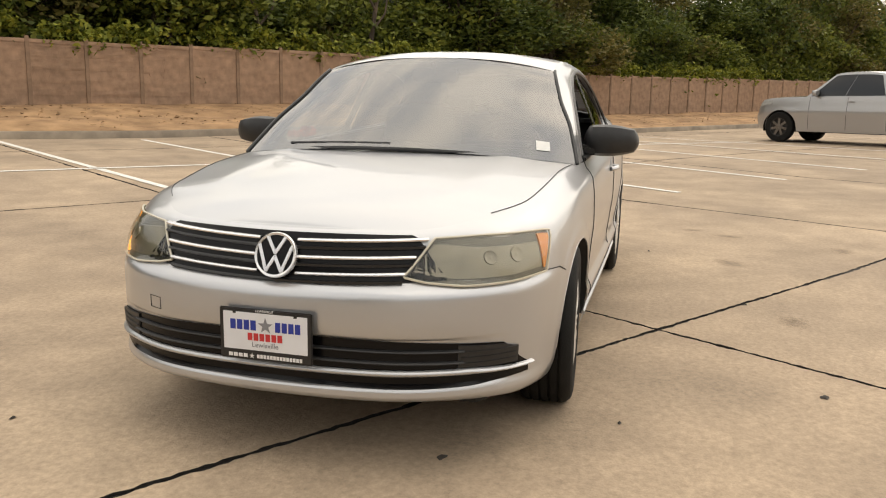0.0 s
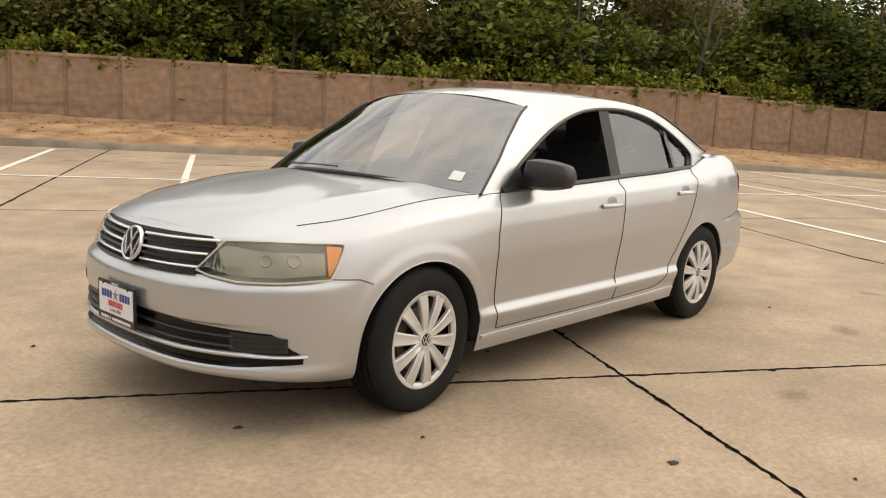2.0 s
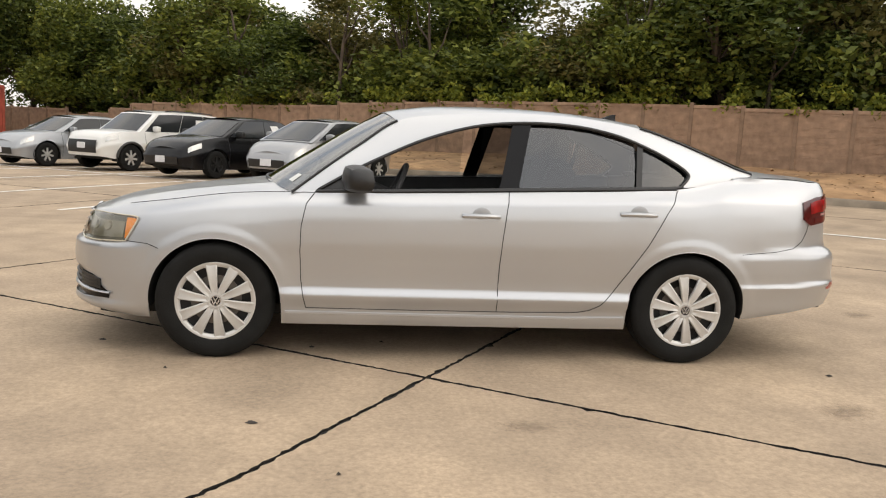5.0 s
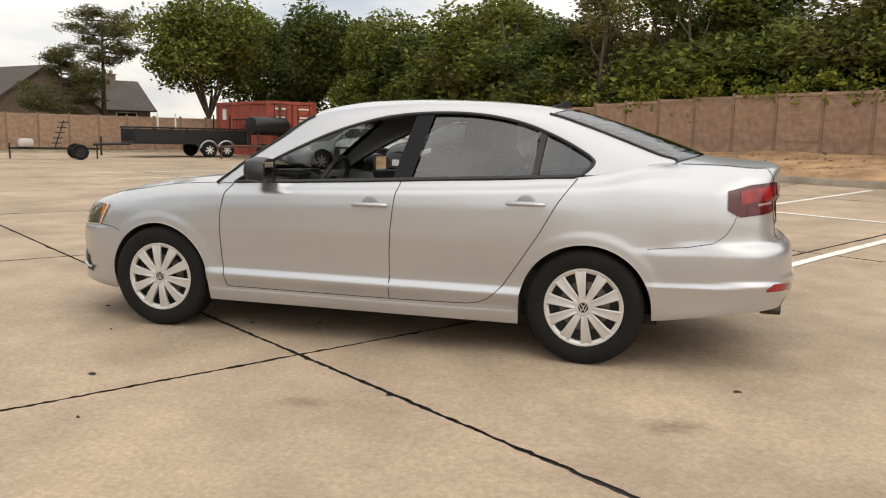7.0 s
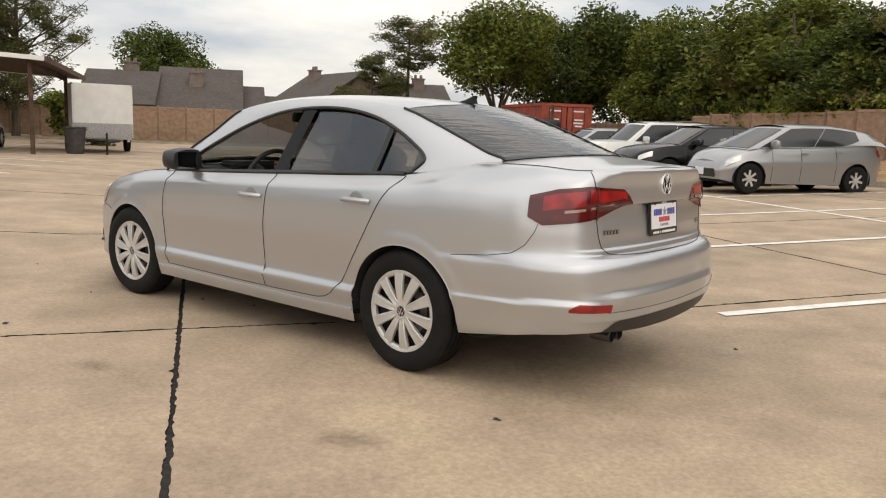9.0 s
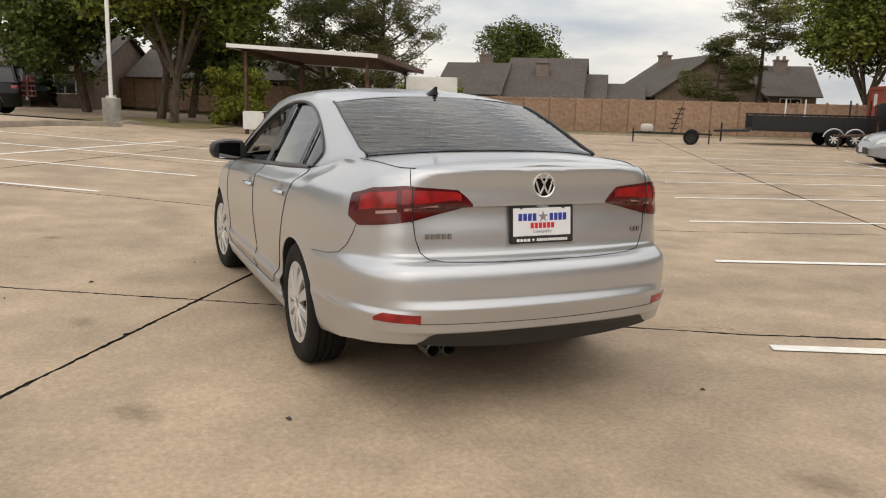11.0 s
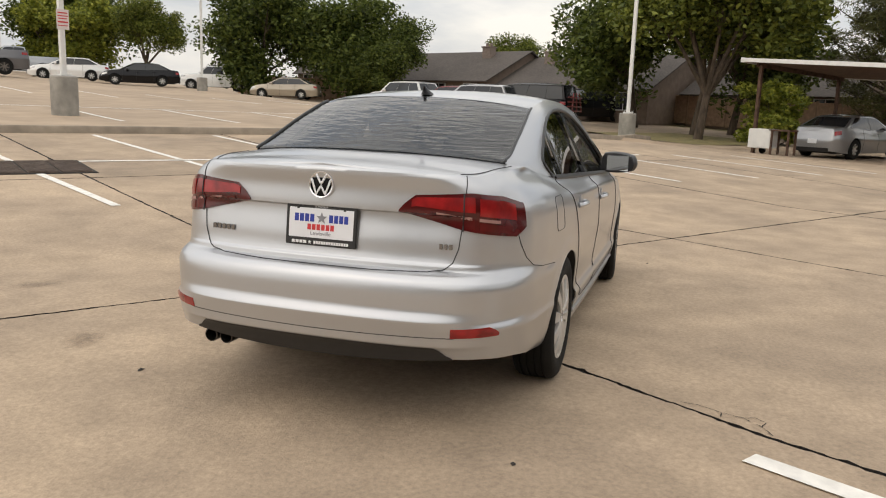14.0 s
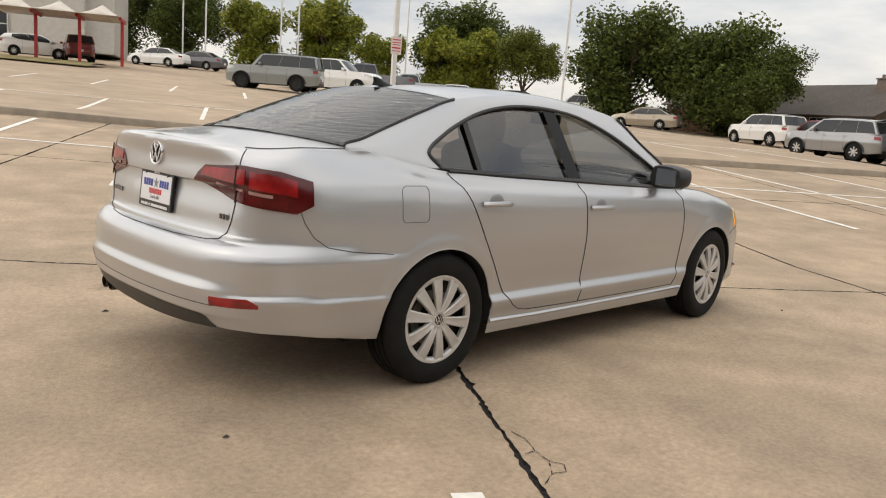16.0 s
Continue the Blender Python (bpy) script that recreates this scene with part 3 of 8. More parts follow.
kerb("kerb_east", [(KERB_E, -17), (KERB_E, 12)], 1, "low concrete kerb below the far brown fence")

# dirt spilling over the southern kerb, uneven
dv = []
us2, ws2 = [-42 + 0.5 * i for i in range(146)], [KERB_S - 0.15 - 0.32 * j for j in range(16)]
for u in us2:
    for j, w in enumerate(ws2):
        x, y = lot(u, w)
        dv.append((x, y, height(u, w) + 0.012 + 0.09 * (0.3 + noise.noise((u * 0.5, w * 0.9, 3.1))) * (0 if j == 0 else 1)))
tagged(mesh_object("dirt_bank", dv, grid_faces(len(us2), len(ws2), True), M["dirt"], smooth=True, angle=80), "bare reddish-brown earth bank with dry leaves below the fence", "earth bank", kind="structure")

# dead leaves and pale stones over the bank
rnd = random.Random(5)
sv, sf = [], []
for i in range(2600):
    u, w = rnd.uniform(-30, 22), rnd.uniform(WALL_S + 0.2, KERB_S - 0.2)
    x, y = lot(u, w)
    z = height(u, w) + 0.03 + 0.09 * (0.3 + noise.noise((u * 0.5, w * 0.9, 3.1)))
    s, a = rnd.uniform(0.02, 0.07), rnd.uniform(0, 6.28)
    b = len(sv)
    for q in (0, 1.7, 3.1, 4.6):
        sv.append((x + s * math.cos(a + q), y + s * math.sin(a + q) * 0.7, z + rnd.uniform(0, 0.03)))
    sf.append((b, b + 1, b + 2, b + 3))
tagged(mesh_object("leaf_litter", sv, sf, material("leaf_litter", (0.30, 0.19, 0.10), 0.9, 0, 0, island=0.6), smooth=False), "dry brown leaves scattered over the earth bank", "leaf litter", kind="stuff")


# ---------------------------------------------------------------- panel fence
def fence_panel_mesh(length, hh, seed):
    """A precast panel with rows of uneven ledge stones."""
    rnd = random.Random(seed)
    bm = bmesh.new()
    box(bm, (0, 0, hh / 2), (length, 0.05, hh))
    board = (hh - 0.10) / 5
    for b in range(5):
        z = 0.012 + b * board
        while z < (b + 1) * board - 0.012:
            t = min(rnd.choice((0.028, 0.036, 0.046, 0.058)), (b + 1) * board - z)
            x = -length / 2
            while x < length / 2 - 0.02:
                q = min(rnd.uniform(0.25, 0.8), length / 2 - x)
                for side in (1, -1):
                    d = rnd.uniform(0.008, 0.022)
                    box(bm, (x + q / 2, side * (0.025 + d / 2 - 0.002), z + t / 2), (q - 0.005, d, t - 0.006))
                x += q
            z += t
    box(bm, (0, 0, hh - 0.045), (length, 0.11, 0.09))
    me = bpy.data.meshes.new("fence_panel")
    bm.to_mesh(me)
    bm.free()
    me.materials.append(M["wall"])
    return me


PANEL, FENCE_H = 1.36, 1.68
PANELS = [fence_panel_mesh(PANEL - 0.09, FENCE_H, s) for s in (1, 2, 3, 4)]
bmp = bmesh.new()
box(bmp, (0, 0, FENCE_H / 2 + 0.02), (0.10, 0.13, FENCE_H + 0.04), 0.008)
POST = bpy.data.meshes.new("fence_post")
bmp.to_mesh(POST)
bmp.free()
POST.materials.append(M["shaded_wall_post"])


def fence(name, u0, w0, du, dw, count, base, label):
    """A run of posts and panels; base gives the foot's height at (u, w)."""
    f = thing(name, Matrix(), label, "fence", kind="structure")
    turn = LOT_TURN + math.degrees(math.atan2(dw, du))
    for i in range(count + 1):
        u, w = u0 + du * PANEL * i, w0 + dw * PANEL * i
        x, y = lot(u, w)
        po = new("fence_post", POST)
        po.parent, po.matrix_basis = f, pose(x, y, base(u, w) - 0.02, 0, 0, turn)
        if i < count:
            um, wm = u + du * PANEL / 2, w + dw * PANEL / 2
            x, y = lot(um, wm)
            pa = new("fence_panel", PANELS[(i * 7 + 3) % 4])
            pa.parent, pa.matrix_basis = f, pose(x, y, base(um, wm) - 0.05, 0, 0, turn)
    return f


fence("fence_south", -70.85, WALL_S, 1, 0, 74, lambda u, w: height(u, WALL_S) - 0.02 + (0.06 if 1.5 < u < 15 else 0), "long brown precast concrete fence with ledge-stone panels")
fence("fence_south_east", 30.0, WALL_S, 1, 0, 5, lambda u, w: 0.25, "brown precast concrete fence behind the red container")
fence("fence_east", WALL_E, WALL_S, 0, 1, 47, lambda u, w: 0.20 + max(0.0, (w - 8) * 0.03), "brown precast concrete fence below the houses")


# ---------------------------------------------------------------- trees
def leaves(name, clumps, count, spread, size, mat, parent, seed, flat=0.75, droop=0.0, wide=0.55):
    """Many small bent leaves round the clump centres."""
    r = np.random.RandomState(seed)
    c = np.asarray(clumps, float)
    idx = r.randint(0, len(c), count)
    d = r.normal(0, 1, (count, 3))
    d /= np.linalg.norm(d, axis=1)[:, None] + 1e-6
    rad = spread * r.uniform(0.15, 1.0, count) ** 0.6
    p = c[idx, :3] + d * (rad * c[idx, 3])[:, None] * np.array([1, 1, flat])
    a = r.normal(0, 1, (count, 3))
    a[:, 2] = a[:, 2] * 0.6 - droop
    a /= np.linalg.norm(a, axis=1)[:, None] + 1e-6
    b = np.cross(a, r.normal(0, 1, (count, 3)))
    b /= np.linalg.norm(b, axis=1)[:, None] + 1e-6
    n = np.cross(a, b)
    s = (size * r.uniform(0.6, 1.35, count))[:, None]
    v = np.stack([p - a * s, p + b * s * wide + n * s * 0.2, p + a * s, p - b * s * wide + n * s * 0.2], 1).reshape(-1, 3)
    me = bpy.data.meshes.new(name)
    me.vertices.add(len(v))
    me.vertices.foreach_set("co", v.ravel())
    me.loops.add(count * 4)
    me.loops.foreach_set("vertex_index", np.arange(count * 4))
    me.polygons.add(count)
    me.polygons.foreach_set("loop_start", np.arange(count) * 4)
    me.update()
    me.validate()
    me.materials.append(mat)
    ob = new(name, me)
    if parent:
        ob.parent = parent
    return ob


def broad_tree(name, hh, crown, mat, seed, m, label, count=9000, low=0.25, leaf=0.12, bare=0.0, group="trees"):
    """A tapered trunk with forking limbs and an uneven leafy crown with gaps."""
    r = random.Random(seed)
    t = thing(name, m, label, "tree", group)
    bm = bmesh.new()
    clumps = []
    lean = (r.uniform(-0.06, 0.06), r.uniform(-0.06, 0.06))

    def stem(a, b, r0, r1):
        mid = [a[i] + (b[i] - a[i]) * 0.5 + r.uniform(-0.06, 0.06) * hh * 0.3 for i in range(2)] + [(a[2] + b[2]) / 2]
        tube(bm, a, mid, r0, (r0 + r1) / 2, 7, False)
        tube(bm, mid, b, (r0 + r1) / 2, r1, 7, False)

    fork = hh * (low + 0.1)
    top = (lean[0] * hh, lean[1] * hh, fork)
    tube(bm, (0, 0, -0.2), top, hh * 0.018 + 0.05, hh * 0.014 + 0.03, 10, False)
    for i in range(8):
        a = i * math.tau / 8 + r.uniform(-0.4, 0.4)
        up = hh * r.uniform(low + 0.10, 0.93)
        out = crown * r.uniform(0.4, 0.95) * math.sqrt(max(0.1, 1 - abs(2 * (up / hh - 0.58)) ** 2.2))
        e = (top[0] + out * math.cos(a), top[1] + out * math.sin(a), up)
        stem(top, e, hh * 0.012 + 0.015, 0.02)
        clumps.append((*e, r.uniform(0.8, 1.3)))
        for k in range(7):
            b = a + r.uniform(-0.9, 0.9)
            rr = out * r.uniform(0.4, 1.25)
            zz = up + hh * r.uniform(-0.17, 0.15)
            f = (top[0] + rr * math.cos(b), top[1] + rr * math.sin(b), min(max(zz, hh * low), hh))
            stem(tuple(top[j] + (e[j] - top[j]) * 0.55 for j in range(3)), f, 0.025, 0.008)
            if r.random() > bare:
                clumps.append((*f, r.uniform(0.6, 1.2)))
    part("trunk", bm, M["bark"], t)
    leaves("crown", clumps, count, crown * 0.40, leaf, mat, t, seed, 0.8, 0.15)
    return t


def pine_tree(name, hh, crown, seed, m, label, count=7000, boughs=26, low=0.35, upsweep=0.15, dome=0.5):
    """A bent trunk with ragged boughs that carry tufts of needles; dome is where along the trunk the crown is widest."""
    r = random.Random(seed)
    t = thing(name, m, label, "tree", "trees")
    bm = bmesh.new()
    bend = [r.uniform(-0.03, 0.03) * hh for _ in range(4)]

    def axis(k):
        return Vector((bend[0] * math.sin(2.2 * k) + bend[1] * k, bend[2] * math.sin(1.7 * k) + bend[3] * k, hh * k))

    trunk = [axis(k) for k in np.linspace(0, 0.97, 9)]
    trunk[0].z = -0.2
    for i, (a, b) in enumerate(zip(trunk, trunk[1:])):
        r0 = hh * 0.018 + 0.05
        tube(bm, a, b, r0 * (1 - i / 8.6), r0 * (1 - (i + 1) / 8.6) + 0.01, 8, False)
    tufts = []
    for i in range(boughs):
        k = low + (0.97 - low) * (i + r.uniform(-0.8, 0.8)) / (boughs - 1)
        k = min(max(k, low * 0.9), 0.97)
        q = (k - low) / (0.97 - low)
        width = (0.55 + 0.45 * q / dome) if q < dome else max(0.12, math.sqrt(max(0.0, 1 - ((q - dome) / (1.03 - dome)) ** 2)))
        out = crown * width * r.uniform(0.45, 1.12)
        a = r.uniform(0, math.tau)
        o = axis(k)
        rise = out * (upsweep + r.uniform(-0.12, 0.16))
        e = o + Vector((out * math.cos(a), out * math.sin(a), rise))
        mid = o + (e - o) * 0.55 + Vector((0, 0, -0.06 * out + r.uniform(-0.08, 0.08)))
        tube(bm, o, mid, 0.05, 0.03, 6, False)
        tube(bm, mid, e, 0.03, 0.01, 6, False)
        for c in range(r.randint(5, 9)):
            f = r.uniform(0.3, 1.05)
            at = (o + (mid - o) * (f / 0.55)) if f < 0.55 else (mid + (e - mid) * ((f - 0.55) / 0.45))
            sd = r.uniform(-0.30, 0.30) * out
            tip = at + Vector((-math.sin(a) * sd, math.cos(a) * sd, r.uniform(-0.05, 0.22) + abs(sd) * upsweep))
            tube(bm, at, tip, 0.014, 0.006, 4, False)
            tufts.append((*tip, r.uniform(0.55, 1.25)))
    part("trunk", bm, M["bark"], t)
    leaves("crown", tufts, count, 0.42 + 0.035 * crown, 0.105, M["leaf_pine"], t, seed, 0.62, -0.25, 0.2)
    return t


protos = []
r = random.Random(11)
specs = [("leaf_dark", 8.5, 2.9, 0.12), ("leaf_mid", 7.5, 2.6, 0.1), ("leaf_olive", 9.0, 2.7, 0.15), ("leaf_dark", 7.0, 2.8, 0.06)]
row = []
for i in range(34):
    u, w = -44 + i * 2.3 + r.uniform(-0.8, 0.8), WALL_S - r.uniform(1.6, 4.2)
    row.append((u, w))
for i, (u, w) in enumerate(row):
    mkey, hh, cr, low = specs[i % 4]
    if i < 4:
        protos.append(broad_tree("thicket_tree", hh, cr, M[mkey], 20 + i, stand(u, w, r.uniform(0, 360)), "dense leafy tree overgrown with creeper behind the fence", 11500, low, 0.118, 0.15, "thicket"))
    else:
        o = copy_thing(protos[i % 4], stand(u, w, r.uniform(0, 360)))
        k = r.uniform(0.85, 1.15)
        o.scale = (k, k, k * r.uniform(0.60, 0.84))
for i in range(12):
    o = copy_thing(protos[(i * 3 + 2) % 4], stand(-48 - i * 3.0, WALL_S - r.uniform(1.5, 6), r.uniform(0, 360)))
    o.scale = (1.1, 1.1, r.uniform(0.85, 1.0))
for i in range(20):
    u, w = -44 + i * 4.0 + r.uniform(-1, 1), WALL_S - r.uniform(6.5, 9)
    o = copy_thing(protos[(i * 3 + 1) % 4], stand(u, w, r.uniform(0, 360)))
    o.scale = (1.1, 1.1, r.uniform(0.62, 0.82))

# bare leaning trunks at the edge of the thicket
for u, lean, hh, r0 in ((11.2, 0.9, 5.2, 0.10), (4.6, -0.5, 5.6, 0.12), (3.4, 0.7, 5.0, 0.08), (-4.8, -0.4, 5.5, 0.16), (-5.6, 0.5, 5.2, 0.12), (-8.4, 0.5, 5.0, 0.10), (-12.0, -0.6, 5.4, 0.12), (-19.0, 0.4, 5.6, 0.13), (16.0, -0.8, 5.4, 0.11), (20.5, 0.6, 5.5, 0.12), (0.6, 0.3, 5.3, 0.09)):
    tr_ = thing("bare_trunk", stand(u, WALL_S - 1.05), "leaning grey-brown trunk at the edge of the thicket", "tree trunk", "thicket trunks")
    bm = bmesh.new()
    pts = [Vector((lean * hh * 0.16 * q + 0.12 * math.sin(5 * q + u), 0.1 * math.sin(4 * q + 2 * u), -0.2 + hh * q)) for q in np.linspace(0, 1, 9)]
    rings = [[bm.verts.new(c_ + Vector((math.cos(a_), math.sin(a_), 0)) * r0 * (1 - i / 12) * (1 + 0.12 * math.sin(3 * a_ + i))) for a_ in np.linspace(0, math.tau, 9, endpoint=False)] for i, c_ in enumerate(pts)]
    for a_, b_ in zip(rings, rings[1:]):
        for i in range(9):
            bm.faces.new((a_[i], a_[(i + 1) % 9], b_[(i + 1) % 9], b_[i]))
    part("stem", bm, M["bark"], tr_)
    for q in (4, 5, 6):
        bm = bmesh.new()
        sgn = 1 if (q + int(u)) % 2 else -1
        mid = pts[q] + Vector((0.45 * sgn, 0.05, 0.55))
        tube(bm, pts[q], mid, r0 * 0.45, r0 * 0.3, 6, False)
        tube(bm, mid, mid + Vector((0.25 * sgn, -0.1, 0.9)), r0 * 0.3, r0 * 0.1, 6, False)
        part("branch", bm, M["bark"], tr_)

# undergrowth and creeper that fills the foot of the thicket and hangs over the fence
cl = []
for i in range(620):
    u = r.uniform(-47, 29)
    x, y, z = place(u, WALL_S - r.uniform(0.5, 3.5))
    cl.append((x, y, z + r.uniform(0.6, 3.6), r.uniform(0.7, 1.2)))
tagged(leaves("undergrowth", cl, 62000, 0.85, 0.12, M["leaf_mid"], None, 77), "dense green undergrowth behind the fence", "undergrowth", kind="stuff")
cl = []
for i in range(330):
    u = r.choice((-33, -27.5, -22, -14, -9.5, -5, -1, 3.5, 8, 12, 19)) + r.gauss(0, 1.6)
    x, y, z = place(u, WALL_S - 0.15)
    cl.append((x, y, z + FENCE_H + r.uniform(-0.25, 0.4), r.uniform(0.5, 1.0)))
tagged(leaves("creeper", cl, 15000, 0.45, 0.085, M["leaf_ivy"], None, 78), "bright green creeper hanging over the fence top", "creeper", kind="stuff")
# a dark sheet behind the leaves: painted shade that also blocks the sky
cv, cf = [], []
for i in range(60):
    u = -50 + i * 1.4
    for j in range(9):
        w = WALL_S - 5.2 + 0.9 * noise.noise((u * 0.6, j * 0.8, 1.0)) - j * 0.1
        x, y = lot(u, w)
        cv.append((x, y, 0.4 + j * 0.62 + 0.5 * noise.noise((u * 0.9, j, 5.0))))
tagged(mesh_object("thicket_shade_sheet", cv, grid_faces(60, 9), M["shade_core"], smooth=True, angle=80), "dark sheet painted as the deep shade inside the thicket", "thicket", kind="stuff")


# ---------------------------------------------------------------- the silver sedan: x forward, y to its left
PLAN = [(2.236, 0.0), (2.226, 0.2), (2.193, 0.41), (2.105, 0.59), (1.975, 0.728), (1.80, 0.815), (1.55, 0.860), (1.32, 0.874), (0.9, 0.882), (0.0, 0.886),
        (-0.8, 0.884), (-1.32, 0.877), (-1.7, 0.862), (-2.0, 0.838), (-2.2, 0.785), (-2.335, 0.675), (-2.405, 0.47), (-2.43, 0.22), (-2.436, 0.0)]
px, py = np.array(PLAN).T
arc = np.r_[0, np.cumsum(np.hypot(np.diff(px), np.diff(py)))]
fine = np.linspace(0, arc[-1], 1200)
fx, fy = pchip(arc, px, fine), pchip(arc, py, fine)
k5 = np.ones(41) / 41
fx = np.convolve(np.r_[fx[20:0:-1], fx, fx[-2:-22:-1]], k5, "valid")
fy = np.convolve(np.r_[-fy[20:0:-1], fy, -fy[-2:-22:-1]], k5, "valid")
gx, gy = np.gradient(fx, fine), np.gradient(fy, fine)
gl = np.hypot(gx, gy)
nx_, ny_ = gy / gl, -gx / gl
nx_, ny_ = np.where(ny_ * fy + nx_ * fx < 0, -nx_, nx_), np.where(ny_ * fy + nx_ * fx < 0, -ny_, ny_)
P_END = arc[-1]


def p_of_x(x):
    return float(np.interp(-x, -fx, fine))


def p_front(y):
    n = 420
    return float(np.interp(y, fy[:n], fine[:n]))


def p_rear(y):
    return float(np.interp(y, fy[::-1][:420], fine[::-1][:420]))


# how far the skin lies inside the widest outline, by height, at stations along it
DOOR_LOW = [(0.19, 0.045), (0.235, 0.034), (0.285, 0.030), (0.352, 0.0095), (0.360, 0.0085), (0.366, 0.0095), (0.402, 0.0265), (0.410, 0.0275)]
STATION = [
    (0.0, [(0.20, 0.12), (0.235, 0.045), (0.248, 0.014), (0.264, 0.003), (0.280, 0.004), (0.288, 0.010), (0.294, 0.030), (0.35, 0.026), (0.40, 0.030), (0.445, 0.030), (0.455, 0.012), (0.50, 0.006), (0.565, 0.010), (0.578, 0.014),
           (0.608, 0.050), (0.612, 0.056), (0.66, 0.066), (0.72, 0.084), (0.758, 0.100), (0.766, 0.122), (0.772, 0.16)]),
    (p_front(0.45), [(0.20, 0.12), (0.235, 0.045), (0.248, 0.014), (0.264, 0.001), (0.280, 0.002), (0.290, 0.008), (0.297, 0.026), (0.35, 0.022), (0.40, 0.026), (0.440, 0.024), (0.452, 0.008), (0.50, 0.003), (0.575, 0.008), (0.588, 0.012),
                     (0.612, 0.045), (0.62, 0.056), (0.66, 0.072), (0.72, 0.096), (0.755, 0.112), (0.766, 0.134), (0.775, 0.175)]),
    (p_of_x(1.93), [(0.20, 0.07), (0.225, 0.028), (0.245, 0.006), (0.265, 0.0), (0.300, 0.006), (0.34, 0.006), (0.45, 0.002), (0.57, 0.002), (0.592, 0.006), (0.612, 0.020), (0.64, 0.028), (0.70, 0.048), (0.748, 0.076), (0.768, 0.098), (0.785, 0.126), (0.803, 0.175)]),
    (p_of_x(1.66), [(0.19, 0.06), (0.23, 0.03), (0.30, 0.012), (0.45, 0.004), (0.58, 0.006), (0.66, 0.014), (0.72, 0.024), (0.768, 0.040), (0.776, 0.046), (0.812, 0.085), (0.836, 0.135)]),
    (p_of_x(1.2), [(0.18, 0.05), (0.30, 0.016), (0.45, 0.008), (0.62, 0.006), (0.72, 0.012), (0.80, 0.026), (0.830, 0.034), (0.838, 0.040), (0.872, 0.075), (0.890, 0.102), (0.902, 0.135)]),
    (p_of_x(0.75), DOOR_LOW + [(0.55, 0.018), (0.66, 0.008), (0.76, 0.010), (0.84, 0.020), (0.868, 0.026), (0.876, 0.031), (0.90, 0.060), (0.93, 0.105)]),
    (p_of_x(-0.5), DOOR_LOW + [(0.55, 0.014), (0.68, 0.002), (0.80, 0.004), (0.88, 0.014), (0.912, 0.022), (0.920, 0.028), (0.945, 0.055), (0.98, 0.10)]),
    (p_of_x(-1.05), DOOR_LOW + [(0.56, 0.010), (0.70, 0.0), (0.82, 0.004), (0.90, 0.016), (0.934, 0.026), (0.942, 0.032), (0.965, 0.058), (1.0, 0.11)]),
    (p_of_x(-1.5), [(0.22, 0.04), (0.34, 0.012), (0.45, 0.004), (0.62, 0.002), (0.74, 0.008), (0.86, 0.018), (0.935, 0.034), (0.95, 0.040), (1.0, 0.085), (1.05, 0.15)]),
    (p_of_x(-1.72), [(0.24, 0.05), (0.30, 0.026), (0.40, 0.010), (0.440, 0.003), (0.452, 0.001), (0.475, 0.007), (0.55, 0.003), (0.615, 0.001), (0.63, 0.003), (0.658, 0.012), (0.74, 0.014), (0.86, 0.022), (0.94, 0.040), (0.952, 0.046), (1.0, 0.085), (1.06, 0.16)]),
    (p_of_x(-1.95), [(0.26, 0.06), (0.31, 0.025), (0.40, 0.012), (0.445, 0.003), (0.455, 0.001), (0.480, 0.010), (0.55, 0.006), (0.62, 0.004), (0.655, 0.010), (0.70, 0.022), (0.80, 0.026), (0.90, 0.038), (0.945, 0.050), (0.955, 0.056), (1.02, 0.105), (1.08, 0.17)]),
    (p_of_x(-2.2), [(0.28, 0.07), (0.33, 0.035), (0.40, 0.018), (0.460, 0.004), (0.468, 0.002), (0.500, 0.016), (0.56, 0.012), (0.62, 0.010), (0.65, 0.018), (0.70, 0.058), (0.80, 0.066), (0.95, 0.080), (1.00, 0.092), (1.03, 0.11), (1.075, 0.17)]),
    (p_rear(0.45), [(0.30, 0.07), (0.345, 0.050), (0.392, 0.024), (0.398, 0.016), (0.433, 0.012), (0.492, 0.001), (0.50, 0.0), (0.506, 0.002), (0.535, 0.015), (0.545, 0.017), (0.60, 0.018), (0.64, 0.024), (0.652, 0.029), (0.676, 0.050), (0.682, 0.062),
                    (0.692, 0.094), (0.712, 0.098), (0.720, 0.108), (0.80, 0.120), (0.908, 0.136), (0.918, 0.112), (1.00, 0.118), (1.055, 0.112), (1.068, 0.113), (1.08, 0.140)]),
    (P_END, [(0.30, 0.07), (0.345, 0.050), (0.392, 0.024), (0.398, 0.016), (0.433, 0.012), (0.492, 0.001), (0.50, 0.0), (0.506, 0.002), (0.535, 0.015), (0.545, 0.017), (0.60, 0.018), (0.64, 0.024), (0.652, 0.029), (0.676, 0.048), (0.682, 0.060),
             (0.692, 0.096), (0.712, 0.100), (0.720, 0.110), (0.80, 0.122), (0.908, 0.138), (0.918, 0.113), (1.00, 0.119), (1.062, 0.110), (1.076, 0.111), (1.09, 0.14)]),
]
ST_P = np.array([s[0] for s in STATION])
ST_Z = np.arange(0.15, 1.12, 0.001)
ST_D = [pchip(*np.array(s[1]).T, ST_Z) for s in STATION]
